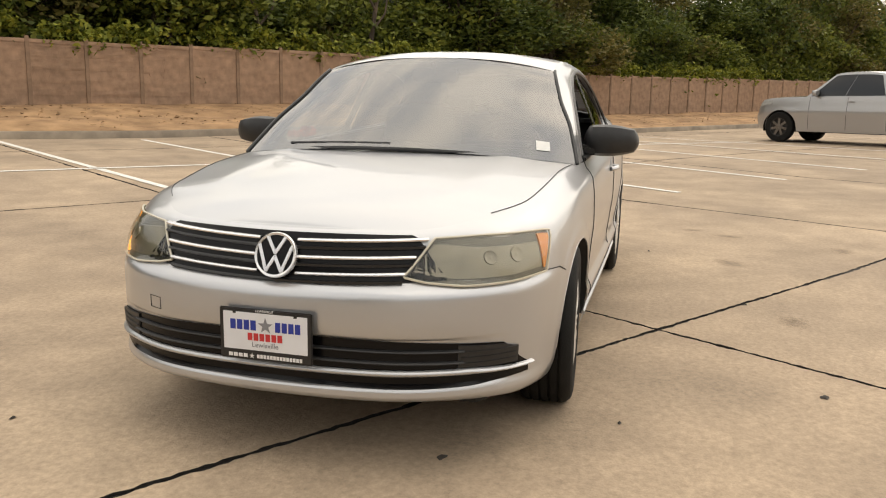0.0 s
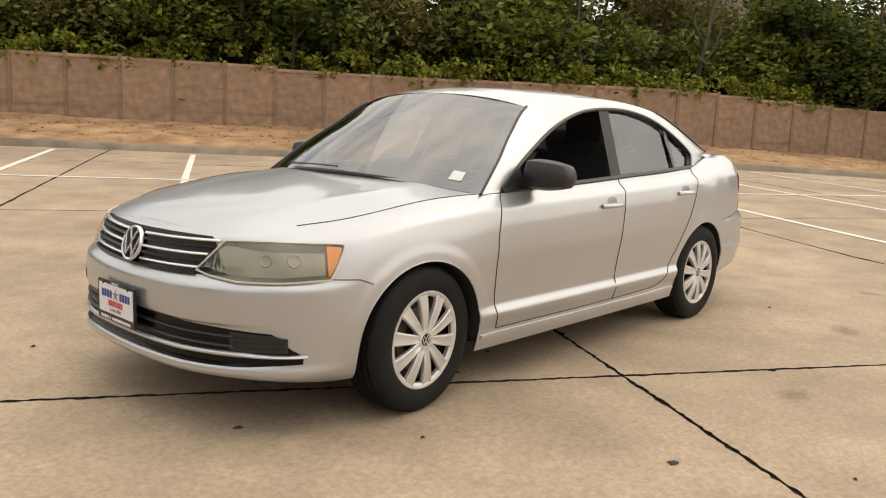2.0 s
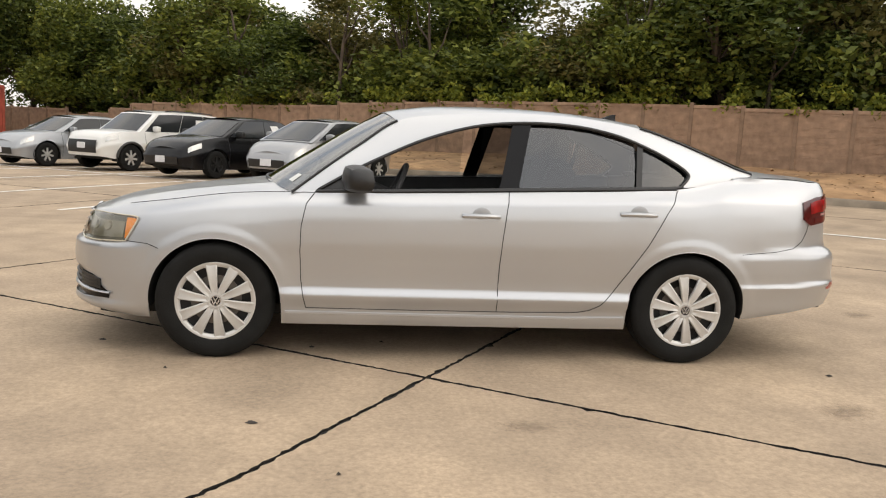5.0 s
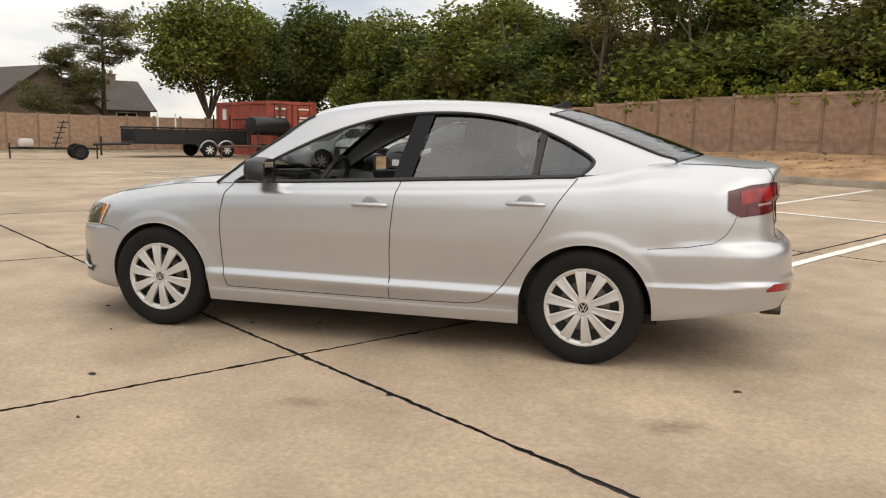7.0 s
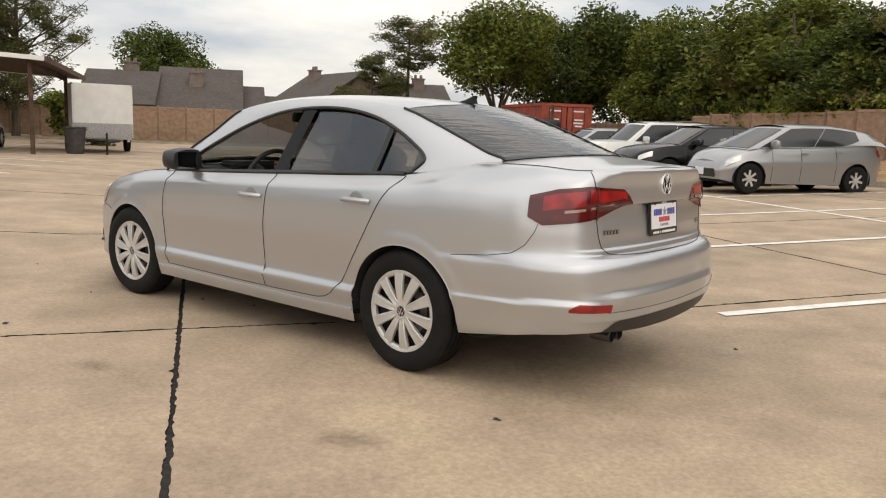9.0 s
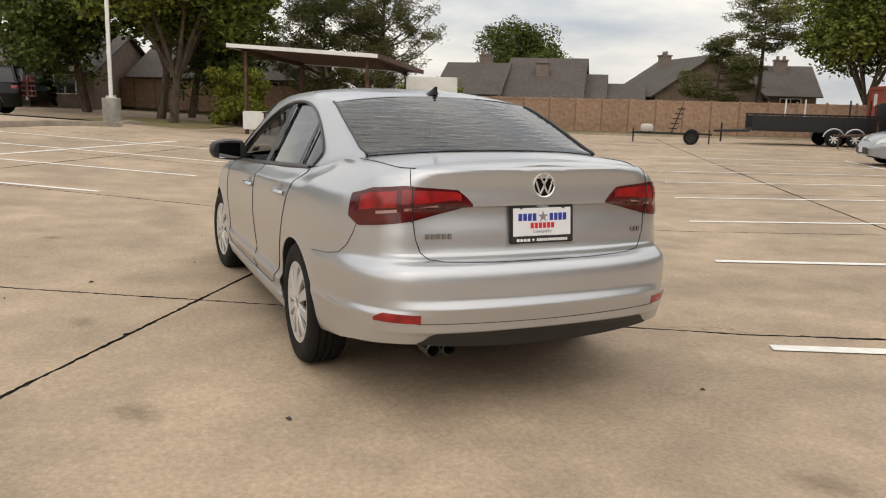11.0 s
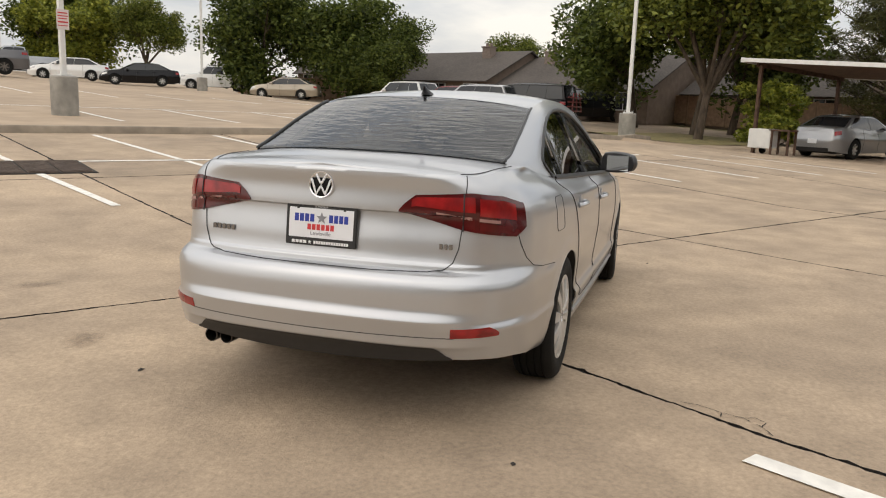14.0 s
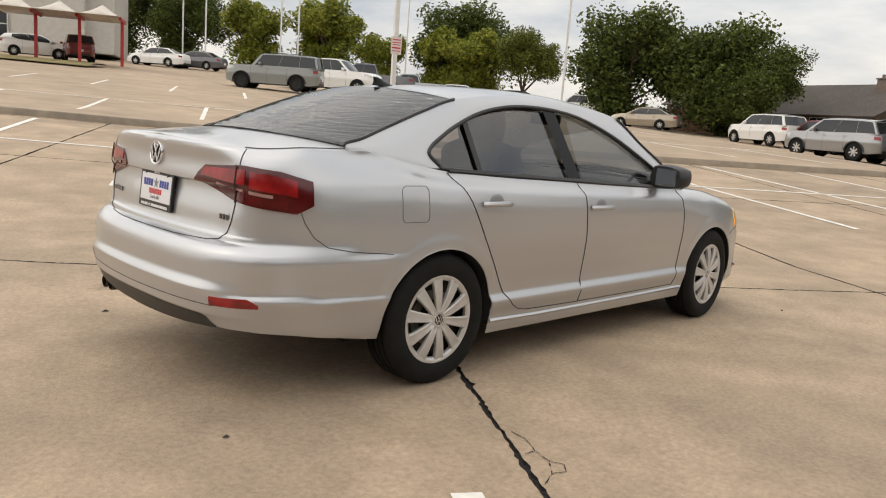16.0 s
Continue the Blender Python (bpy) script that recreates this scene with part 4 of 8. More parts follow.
ZTOP = [(0.0, 0.767), (p_front(0.45), 0.770), (p_of_x(1.93), 0.803), (p_of_x(1.66), 0.836), (p_of_x(1.2), 0.898), (p_of_x(0.95), 0.912), (p_of_x(0.8), 0.916), (p_of_x(0.0), 0.948),
        (p_of_x(-1.24), 1.003), (p_of_x(-1.5), 1.045), (p_of_x(-1.72), 1.082), (p_of_x(-2.0), 1.080), (p_of_x(-2.25), 1.068), (p_rear(0.4), 1.076), (P_END, 1.084)]
AXLE, WHEEL_R, ARCH_R, HUB_Z = 1.3255, 0.317, 0.354, 0.315
ARCH_K = 0.965
ztop_a = np.array([pchip(*np.array(ZTOP).T, q) for q in fine])


def ztop(p):
    return float(np.interp(p, fine, ztop_a))


def glass_y(x, z):
    """The leaning plane of the side windows."""
    return 0.798 - 0.46 * (z - 0.95) - 0.032 * abs((x + 0.25) / 1.15) ** 4 * (1.0 if x < 0 else 0.55)


def inset(p, z):
    i = int(np.clip(np.searchsorted(ST_P, p) - 1, 0, len(STATION) - 2))
    t = (p - ST_P[i]) / (ST_P[i + 1] - ST_P[i])
    t = min(max(t, 0.0), 1.0)
    t = t * t * (3 - 2 * t)
    zt = ztop(p)
    low = 0.5 if ST_P[4] <= p <= ST_P[8] else 0.26 if p < ST_P[4] else 0.12
    lift = smooth01(zt - low, zt - 0.02, z)
    d = [float(np.interp(z + (ztop(ST_P[j]) - zt) * lift, ST_Z, ST_D[j])) for j in (i, i + 1)]
    return d[0] * (1 - t) + d[1] * t


def flare(x, z):
    """The raised lip round a wheel arch."""
    e = 0.0
    for cx in (AXLE, -AXLE):
        r_ = math.hypot(x - cx, (z - HUB_Z) / ARCH_K) - ARCH_R
        if -0.05 < r_ < 0.09 and z > HUB_Z - 0.1:
            e = max(e, 0.0045 * smooth01(0.085, 0.030, r_) * smooth01(HUB_Z - 0.1, HUB_Z + 0.1, z))
    return e


def skin(p, z, off=0.0):
    """A point of the left half's outer skin, off metres outside it."""
    p = min(max(p, 0.0), P_END)
    x, y = float(np.interp(p, fine, fx)), float(np.interp(p, fine, fy))
    nx, ny = float(np.interp(p, fine, nx_)), float(np.interp(p, fine, ny_))
    d = inset(p, z) - off - flare(x, z)
    x, y = x - nx * d, y - ny * d
    # the shoulder runs into the windows' plane
    zt = ztop(p)
    if -1.75 < x < 0.98 and z > 0.80:
        k = smooth01(zt - 0.075, zt, z) * smooth01(0.98, 0.80, x) * smooth01(-1.75, -1.45, x)
        y = y * (1 - k) + (glass_y(x, z) + 0.012 + off) * k
    return Vector((x, max(y, 0.0), z))


def side(x, z, off=0.0):
    return skin(p_of_x(x), z, off)


def zlow(p):
    x = float(np.interp(p, fine, fx))
    if x > AXLE:
        z = 0.238 - 0.030 * smooth01(2.05, 1.75, x)
    elif x > -AXLE:
        z = 0.195
    else:
        z = float(np.interp(-x, [1.4, 1.75, 2.1, 2.3, 2.44], [0.235, 0.272, 0.325, 0.345, 0.345]))
    for cx in (AXLE, -AXLE):
        dx = abs(x - cx)
        if dx < ARCH_R:
            z = max(z, HUB_Z + math.sqrt(ARCH_R ** 2 - dx * dx) * ARCH_K)
    return z


sedan = thing("sedan", pose(0, 0, 0, 0, math.degrees(math.atan(FALL)), 0), "silver four-door sedan with black mirrors and the driver's window open", "car")


def outward(ob, centre=(0, 0, 0.75)):
    """Turns a part's faces away from the car's middle."""
    me = ob.data
    c = Vector(centre)
    if sum((p.center - c).dot(p.normal) * p.area for p in me.polygons) < 0:
        me.flip_normals()
    return ob


def both(name, verts, faces, mat, parent=sedan, label="", smooth=True, angle=40, names=None):
    """The left half and its mirror image, as two parts."""
    a = mesh_object(name, verts, faces, mat, parent, smooth, label, angle)
    b = mesh_object(name, [(v[0], -v[1], v[2]) for v in verts], [f[::-1] for f in faces], mat, parent, smooth, label, angle)
    return a, b


def whole(name, verts, faces, mat, parent=sedan, label="", smooth=True, angle=40):
    """One mesh of both halves, joined along the middle."""
    n = len(verts)
    bm = bmesh.new()
    vs = [bm.verts.new(v) for v in verts] + [bm.verts.new((v[0], -v[1], v[2])) for v in verts]
    for f in faces:
        for g in (tuple(f), tuple(n + i for i in f[::-1])):
            try:
                bm.faces.new([vs[i] for i in g])
            except ValueError:
                pass
    bmesh.ops.remove_doubles(bm, verts=bm.verts, dist=0.0004)
    return part(name, bm, mat, parent, label, smooth, angle)


# columns along the outline, dense round the arches
cols = list(np.linspace(0, p_of_x(AXLE + ARCH_R), 90)[:-1])
for cx in (AXLE, -AXLE):
    cols += [p_of_x(cx + ARCH_R + 0.002)]
    cols += [p_of_x(cx + ARCH_R * math.cos(a)) for a in np.linspace(0.02, math.pi - 0.02, 60)]
    cols += [p_of_x(cx - ARCH_R - 0.002)]
    if cx > 0:
        cols += list(np.linspace(p_of_x(AXLE - ARCH_R) + 0.01, p_of_x(-AXLE + ARCH_R) - 0.01, 70))
cols += list(np.linspace(p_of_x(-AXLE - ARCH_R) + 0.01, P_END, 80))
cols = sorted(set(round(c, 5) for c in cols))
LEVELS = sorted(set(np.round(np.r_[np.arange(0.17, 1.10, 0.0085), [0.264, 0.280, 0.288, 0.294, 0.352, 0.360, 0.366, 0.402, 0.410, 0.455, 0.492, 0.500, 0.506, 0.535, 0.545, 0.578, 0.608, 0.612, 0.652, 0.676, 0.682, 0.692, 0.712, 0.720, 0.908, 0.918]], 4)))
NR = len(LEVELS)
bv = []
for p in cols:
    z0, z1 = zlow(p), ztop(p)
    for z in LEVELS:
        bv.append(skin(p, min(max(z, z0), z1)))
body = whole("body", bv, grid_faces(len(cols), NR), M["silver"], label="silver metallic body shell", angle=40)

# bonnet and boot lid: rows across from the shoulder lines
HOOD_C = [(0.90, 0.972), (1.05, 0.962), (1.3, 0.934), (1.6, 0.894), (1.85, 0.850), (1.95, 0.826), (2.01, 0.806), (2.05, 0.788), (2.068, 0.776), (2.075, 0.768), (2.10, 0.766)]
DECK_C = [(-2.34, 1.084), (-2.3, 1.093), (-2.1, 1.106), (-1.90, 1.128), (-1.70, 1.14)]


def lid(name, cols_p, centre, rows, crease, label):
    cx, cz = np.array(sorted(centre)).T
    v = []
    for p in cols_p:
        e = skin(p, ztop(p))
        zc = float(pchip(cx, cz, e.x))
        for j in range(rows):
            t = j / (rows - 1)
            y = e.y * (1 - t)
            s = 1 - (1 - t) ** 2.2
            z = e.z + (zc - e.z) * s + crease * math.exp(-((t - 0.32) / 0.09) ** 2) * smooth01(1.95, 1.5, e.x)
            v.append((e.x, y, z))
    return whole(name, v, grid_faces(len(cols_p), rows), M["silver"], label=label, angle=60)


hood_p = [p for p in cols if p <= p_of_x(0.86)]
lid("bonnet", hood_p, HOOD_C, 22, 0.006, "silver bonnet with two soft creases")
deck_p = [p for p in cols if p >= p_of_x(-1.62)]
lid("boot_lid", deck_p, DECK_C, 18, 0.0, "silver boot lid with a lip spoiler edge")

# greenhouse curves in the windows' plane, as (x, z)
DLO = [(0.80, 0.924), (0.61, 1.035), (0.42, 1.132), (0.22, 1.222), (0.0, 1.293), (-0.2, 1.332), (-0.45, 1.348), (-0.7, 1.337), (-0.93, 1.293), (-1.12, 1.222), (-1.26, 1.150), (-1.325, 1.105), (-1.335, 1.075), (-1.29, 1.03), (-1.25, 1.014),
       (-0.9, 0.998), (-0.4, 0.976), (0.0, 0.958), (0.4, 0.941)]
OUT = [(0.93, 0.912), (0.74, 1.06), (0.56, 1.19), (0.36, 1.325), (0.12, 1.372), (-0.16, 1.397), (-0.45, 1.402), (-0.75, 1.388), (-1.07, 1.345), (-1.28, 1.280), (-1.48, 1.206), (-1.66, 1.136), (-1.765, 1.099), (-1.62, 1.056), (-1.40, 1.022),
       (-0.9, 0.985), (-0.4, 0.963), (0.0, 0.945), (0.4, 0.929)]


def dense(loop, n=8):
    """A closed curve through the points, cornered at its ends."""
    pts = [Vector(p) for p in loop]
    k = len(pts)
    out = []
    for i in range(k):
        p0, p1, p2, p3 = pts[i - 1], pts[i], pts[(i + 1) % k], pts[(i + 2) % k]
        for j in range(n):
            t = j / n
            if i == k - 1 or i == 0:
                m1 = (p2 - p1) if i == 0 else (p2 - p0) / 2
                m2 = (p3 - p1) / 2 if i == 0 else (p2 - p1)
            else:
                m1, m2 = (p2 - p0) / 2, (p3 - p1) / 2
            out.append(p1 * (2 * t ** 3 - 3 * t * t + 1) + m1 * (t ** 3 - 2 * t * t + t) + p2 * (-2 * t ** 3 + 3 * t * t) + m2 * (t ** 3 - t * t))
    return out


dlo, outer = dense(DLO), dense(OUT)
ND = len(dlo)
cab = []
for a, b in zip(dlo, outer):
    mid = (a + b) / 2
    cab.append((b.x, glass_y(b.x, b.y) - 0.022 * smooth01(1.05, 1.2, b.y), b.y))
    cab.append((mid.x, glass_y(mid.x, mid.y) + 0.010, mid.y))
    cab.append((a.x, glass_y(a.x, a.y) + 0.008, a.y))
    cab.append((a.x, glass_y(a.x, a.y) - 0.03, a.y))
cf = []
for i in range(ND):
    k = (i + 1) % ND
    cf += [(4 * i + j, 4 * k + j, 4 * k + j + 1, 4 * i + j + 1) for j in range(3)]
both("roof_pillar_frame", cab, cf, M["silver"], label="silver roof rail and pillars", angle=50)


def edge_at(pts_xz):
    return [Vector((q.x, glass_y(q.x, q.y) - 0.022 * smooth01(1.05, 1.2, q.y), q.y)) for q in pts_xz]


i_ws, i_rg = 3 * 8, 8 * 8
roof_edge = edge_at(outer[i_ws:i_rg + 1])
ROOF_C = [(-1.13, 1.386), (-0.95, 1.412), (-0.6, 1.438), (-0.25, 1.446), (0.1, 1.437), (0.34, 1.408), (0.45, 1.384)]
rcx, rcz = np.array(ROOF_C).T
v = []
for q in roof_edge:
    t = (q.x - roof_edge[0].x) / (roof_edge[-1].x - roof_edge[0].x)
    x0 = 0.44 + (-1.16 - 0.44) * t
    for j in range(16):
        s = j / 15
        x = q.x + (x0 - q.x) * (1 - (1 - s) ** 2)
        zc = float(pchip(rcx, rcz, x0))
        v.append((x, q.y * (1 - s), q.z + (zc - q.z) * (1 - (1 - s) ** 2.6)))
whole("roof", v, grid_faces(len(roof_edge), 16), M["silver"], label="silver roof panel", angle=60)


def screen(name, edge, base, base_z, top_x, top_z, mat, label, push):
    """A curved screen between its side edge (bottom to top), base line and roof line."""
    n = len(edge)
    v = []
    for i, q in enumerate(edge):
        t = i / (n - 1)
        xc, zc = base + (top_x - base) * t, base_z + (top_z - base_z) * t
        zc += push * 4 * t * (1 - t)
        for j in range(16):
            s = j / 15
            k = 1 - (1 - s) ** 2.1
            v.append((q.x + (xc - q.x) * k, q.y * (1 - s), q.z + (zc - q.z) * k))
    outward(whole(name, v, grid_faces(n, 16), mat, label=label, angle=80))
    return v


ws_edge = edge_at(outer[0:i_ws + 1])
rg_edge = edge_at(outer[12 * 8:i_rg - 1:-1])
ws_v = screen("windscreen", ws_edge, 1.14, 0.962, 0.435, 1.388, M["ws_glass"], "clear windscreen", 0.012)
rg_v = screen("rear_window", rg_edge, -1.915, 1.134, -1.155, 1.388, M["rear_glass"], "dark tinted rear window", 0.012)


def border(v, n, w_side, w_top, w_bot, name, label):
    """The black ceramic edge and rubber round a screen, a hair inside its glass."""
    a = np.array(v).reshape(n, 16, 3)
    out, faces = [], []
    for i in range(n):
        for j in range(16):
            out.append(a[i, j] + np.array((0, 0, -0.004)))
    ks, kb, kt = max(1, w_side), max(1, w_bot), max(1, w_top)
    for i in range(n - 1):
        for j in range(15):
            if j < ks or i < kb or i >= n - 1 - kt:
                faces.append((i * 16 + j, (i + 1) * 16 + j, (i + 1) * 16 + j + 1, i * 16 + j + 1))
    whole(name, out, faces, M["gloss_black"], label=label)


border(ws_v, len(ws_edge), 1, 1, 2, "windscreen_border", "black windscreen edge band")
border(rg_v, len(rg_edge), 1, 1, 1, "rear_window_border", "black rear window edge band")
for e in (ws_edge, rg_edge):
    for s in (1, -1):
        bm = bmesh.new()
        sweep(bm, [(q.x, s * (q.y + 0.002), q.z + 0.003) for q in e], 0.0075, 6)
        part("window_seal", bm, M["trim_black"], sedan)
bm = bmesh.new()
sweep(bm, [(1.14 - 0.245 * (abs(y) / 0.73) ** 2.1, y, 0.966 - 0.05 * (abs(y) / 0.73) ** 2.1) for y in np.linspace(-0.72, 0.72, 30)], 0.009, 6)
part("cowl_strip", bm, M["black_plastic"], sedan, "black cowl strip below the windscreen")

# side windows: panes between the pillars
def cut(loop, x0, x1):
    """The part of the window opening between two x, as top and bottom heights."""
    xs = np.linspace(x0, x1, 22)
    up = sorted([(q.x, q.y) for q in dlo[:12 * 8 + 1]])
    dn = sorted([(q.x, q.y) for q in dlo[13 * 8:] + dlo[:1]])
    ux, uz = np.array(up).T
    dx, dz = np.array(dn).T
    return xs, np.interp(xs, ux, uz), np.interp(xs, dx, dz)


def pane(name, x0, x1, mat, sgn, off=-0.012, lean=0.0, label="", shrink=0.004):
    xs, zu, zd = cut(dlo, x0, x1)
    v = []
    for x, a, b in zip(xs, zu, zd):
        for j in range(8):
            z = b + shrink + (a - b - 2 * shrink) * j / 7
            xx = x + lean * (z - 1.1)
            v.append((xx, sgn * (glass_y(xx, z) + off), z))
    return outward(mesh_object(name, v, grid_faces(len(xs), 8, sgn < 0), mat, sedan, True, label))


for s in (1, -1):
    if s < 0:
        pane("side_window", -0.19, 0.66, M["front_glass"], s, label="closed clear passenger window")
    pane("side_window", -1.02, -0.33, M["side_glass"], s, label="tinted rear door window")
    pane("quarter_window", -1.318, -1.05, M["side_glass"], s, label="small tinted quarter window")
    pane("pillar_cover", -0.352, -0.245, M["gloss_black"], s, 0.004, -0.24, "black pillar cover between the doors", shrink=-0.004)
    pane("window_divider", -1.055, -1.02, M["trim_black"], s, 0.003, -0.12, shrink=-0.002)
    pane("mirror_sail", 0.60, 0.765, M["black_plastic"], s, 0.004, 0.0, "black mirror foot panel", shrink=-0.003)
    bm = bmesh.new()
    sweep(bm, [(q.x, s * (glass_y(q.x, q.y) + 0.008), q.y) for q in dlo], 0.010, 6, True)
    part("window_frame", bm, M["trim_black"], sedan, "black window surround")
    bm = bmesh.new()
    sweep(bm, [(x, s * (glass_y(x, z) + 0.014), z) for x, z in [(0.79, 0.925), (0.4, 0.937), (0.0, 0.953), (-0.4, 0.971), (-0.9, 0.993), (-1.25, 1.008)]], 0.010, 6)
    part("belt_moulding", bm, M["trim_black"], sedan)


# ---- patches that lie on the skin
def patch(name, ps, lo, hi, mat, parent=sedan, label="", off=0.003, rows=10, sides=(1, -1), depth=0.012, bulge=0.0):
    """A piece that follows the skin between two heights, with a turned-in rim."""
    made = []
    for s in sides:
        v, f = [], []
        n = len(ps)
        for i, p in enumerate(ps):
            for j in range(rows):
                t = j / (rows - 1)
                e = bulge * math.sin(math.pi * t) * math.sin(math.pi * i / (n - 1)) ** 0.5 if 0 < i < n - 1 else 0
                q = skin(p, lo[i] + (hi[i] - lo[i]) * t, off + e)
                v.append((q.x, s * q.y, q.z))
        f = grid_faces(n, rows, s > 0)
        rim = [i * rows for i in range(n)] + [(n - 1) * rows + j for j in range(1, rows)] + [i * rows + rows - 1 for i in range(n - 2, -1, -1)] + list(range(rows - 2, 0, -1))
        b = len(v)
        for r_ in rim:
            i, j = divmod(r_, rows)
            q = skin(ps[i], lo[i] + (hi[i] - lo[i]) * j / (rows - 1), off - depth)
            v.append((q.x, s * q.y, q.z))
        m_ = len(rim)
        for k_ in range(m_):
            f.append((rim[k_], rim[(k_ + 1) % m_], b + (k_ + 1) % m_, b + k_))
        par = parent[0 if s > 0 else 1] if isinstance(parent, (tuple, list)) else parent
        made.append(outward(mesh_object(name, v, f, mat, par, True, label, 45)))
    return made


def full_patch(name, half_p, lo, hi, mat, label="", off=0.003, rows=10, parent=sedan):
    """A patch that crosses the middle of the nose or tail."""
    v = []
    seq = [(p, a, b, -1) for p, a, b in zip(half_p[::-1], lo[::-1], hi[::-1])][:-1] + [(p, a, b, 1) for p, a, b in zip(half_p, lo, hi)]
    for p, a, b, s in seq:
        for j in range(rows):
            q = skin(p, a + (b - a) * j / (rows - 1), off)
            v.append((q.x, s * q.y, q.z))
    return mesh_object(name, v, grid_faces(len(seq), rows, half_p[0] < 1), mat, parent, True, label)


def ribbon(name, pts, r, mat, sgn=(1, -1), off=0.0008, parent=sedan, label=""):
    """A thin bead along (p, z) points of the skin."""
    for s in sgn:
        bm = bmesh.new()
        q = [skin(p, z, off) for p, z in pts]
        sweep(bm, [(a.x, s * a.y, a.z) for a in q], r, 5)
        part(name, bm, mat, parent, label)


def polyline(pts, n=8):
    out = []
    for (a, b), (c, d) in zip(pts, pts[1:]):
        out += [(a + (c - a) * k / n, b + (d - b) * k / n) for k in range(n)]
    return out + [pts[-1]]


# panel gaps
X = p_of_x
gap = M["seam"]
ribbon("door_gap", polyline([(X(0.805), 0.915), (X(0.845), 0.86), (X(0.870), 0.74), (X(0.874), 0.6), (X(0.868), 0.45), (X(0.855), 0.36), (X(0.838), 0.288)]), 0.0026, gap)
ribbon("door_gap", polyline([(X(-0.268), 0.955), (X(-0.25), 0.86), (X(-0.232), 0.7), (X(-0.222), 0.55), (X(-0.218), 0.286)]), 0.0026, gap)
ribbon("door_gap", polyline([(X(-1.262), 1.0), (X(-1.17), 0.87), (X(-1.07), 0.69), (X(-0.965), 0.53), (X(-0.88), 0.405), (X(-0.81), 0.335), (X(-0.75), 0.305), (X(-0.68), 0.292)]), 0.0026, gap)
ribbon("door_gap", polyline([(X(0.838), 0.288), (X(0.3), 0.286), (X(-0.3), 0.286), (X(-0.68), 0.292)]), 0.0026, gap)
ribbon("wing_gap", polyline([(X(1.62), 0.592), (X(1.68), 0.614), (X(1.80), 0.622)]), 0.0022, gap)
ribbon("bumper_gap", polyline([(X(-1.64), 0.648), (X(-1.85), 0.668), (X(-1.97), 0.690), (X(-2.03), 0.730), (X(-2.07), 0.79), (X(-2.085), 0.83)]), 0.0018, gap)
fl = [(X(-1.44), 0.80), (X(-1.44), 0.93), (X(-1.455), 0.945), (X(-1.575), 0.945), (X(-1.595), 0.93), (X(-1.595), 0.80), (X(-1.58), 0.785), (X(-1.455), 0.785), (X(-1.44), 0.80)]
ribbon("fuel_flap", polyline(fl, 4), 0.0013, gap, (-1,))
# bonnet shut line
for s in (1, -1):
    bm = bmesh.new()
    pts = []
    for x in np.linspace(0.95, 1.90, 22):
        p = X(x)
        e = skin(p, ztop(p))
        pts.append((e.x, s * (e.y - 0.004), e.z + 0.002))
    pts = [(0.90, s * 0.735, 0.925)] + pts
    sweep(bm, pts, 0.0016, 5)
    part("bonnet_gap", bm, gap, sedan)
# boot lid gap: from the screen round the lid's rim and under the plate
BG = [(p_rear(0.655), 1.068), (p_rear(0.640), 0.98), (p_rear(0.630), 0.86), (p_rear(0.615), 0.78), (p_rear(0.59), 0.725), (p_rear(0.55), 0.698), (p_rear(0.48), 0.688), (p_rear(0.25), 0.684), (P_END, 0.684)]
ribbon("boot_gap", polyline(BG, 6), 0.0024, gap)
dcx, dcz = np.array(sorted(DECK_C)).T
for s in (1, -1):
    bm = bmesh.new()
    pts = []
    for p in np.linspace(X(-1.80), p_rear(0.66), 22):
        e = skin(p, ztop(p))
        k_ = 0.045
        pts.append((e.x, s * e.y * (1 - k_), e.z + (float(pchip(dcx, dcz, e.x)) - e.z) * (1 - (1 - k_) ** 2.2) + 0.001))
    sweep(bm, pts, 0.002, 5)
    part("boot_gap", bm, gap, sedan)

# sill moulding and door crease
ribbon("sill_strip", polyline([(X(0.95), 0.262), (X(0.2), 0.258), (X(-0.6), 0.256), (X(-0.96), 0.262)]), 0.011, M["silver"], off=0.0, label="silver sill moulding")

# ---- nose
yy = np.linspace(0, 0.56, 34)
gp = [p_front(y) for y in yy]
full_patch("grille", gp, [0.614 + 0.010 * (y / 0.5) ** 2 for y in yy], [0.760 - 0.12 * smooth01(0.46, 0.57, y) for y in yy], M["gloss_black"], "black grille panel", 0.004, 16)
for z0, z1, end in ((0.738, 0.750, 0.512), (0.686, 0.697, 0.468), (0.635, 0.647, 0.432)):
    for s in (1, -1):
        bm = bmesh.new()
        row = []
        for y in np.linspace(0.068, end, 16):
            z = z0 + (z1 - z0) * (y / end) ** 1.5
            p = p_front(y)
            row.append([bm.verts.new((q.x, s * q.y, q.z)) for q in (skin(p, z - 0.0045, 0.003), skin(p, z - 0.0045, 0.013), skin(p, z, 0.0165), skin(p, z + 0.0045, 0.013), skin(p, z + 0.0045, 0.003))])
        for a_, b_ in zip(row, row[1:]):
            for j in range(4):
                bm.faces.new((a_[j], b_[j], b_[j + 1], a_[j + 1]))
        bm.faces.new(row[-1])
        part("grille_bar", bm, M["chrome"], sedan, "chrome grille bar", angle=30)
    for s in (1, -1):
        bm = bmesh.new()
        q = [skin(p_front(y), z0 - 0.024 + (z1 - z0) * (y / end) ** 1.5, 0.008) for y in np.linspace(0.0, end - 0.01, 14)]
        sweep(bm, [(a.x, s * a.y, a.z) for a in q], 0.006, 5)
        part("grille_slat", bm, M["trim_black"], sedan)


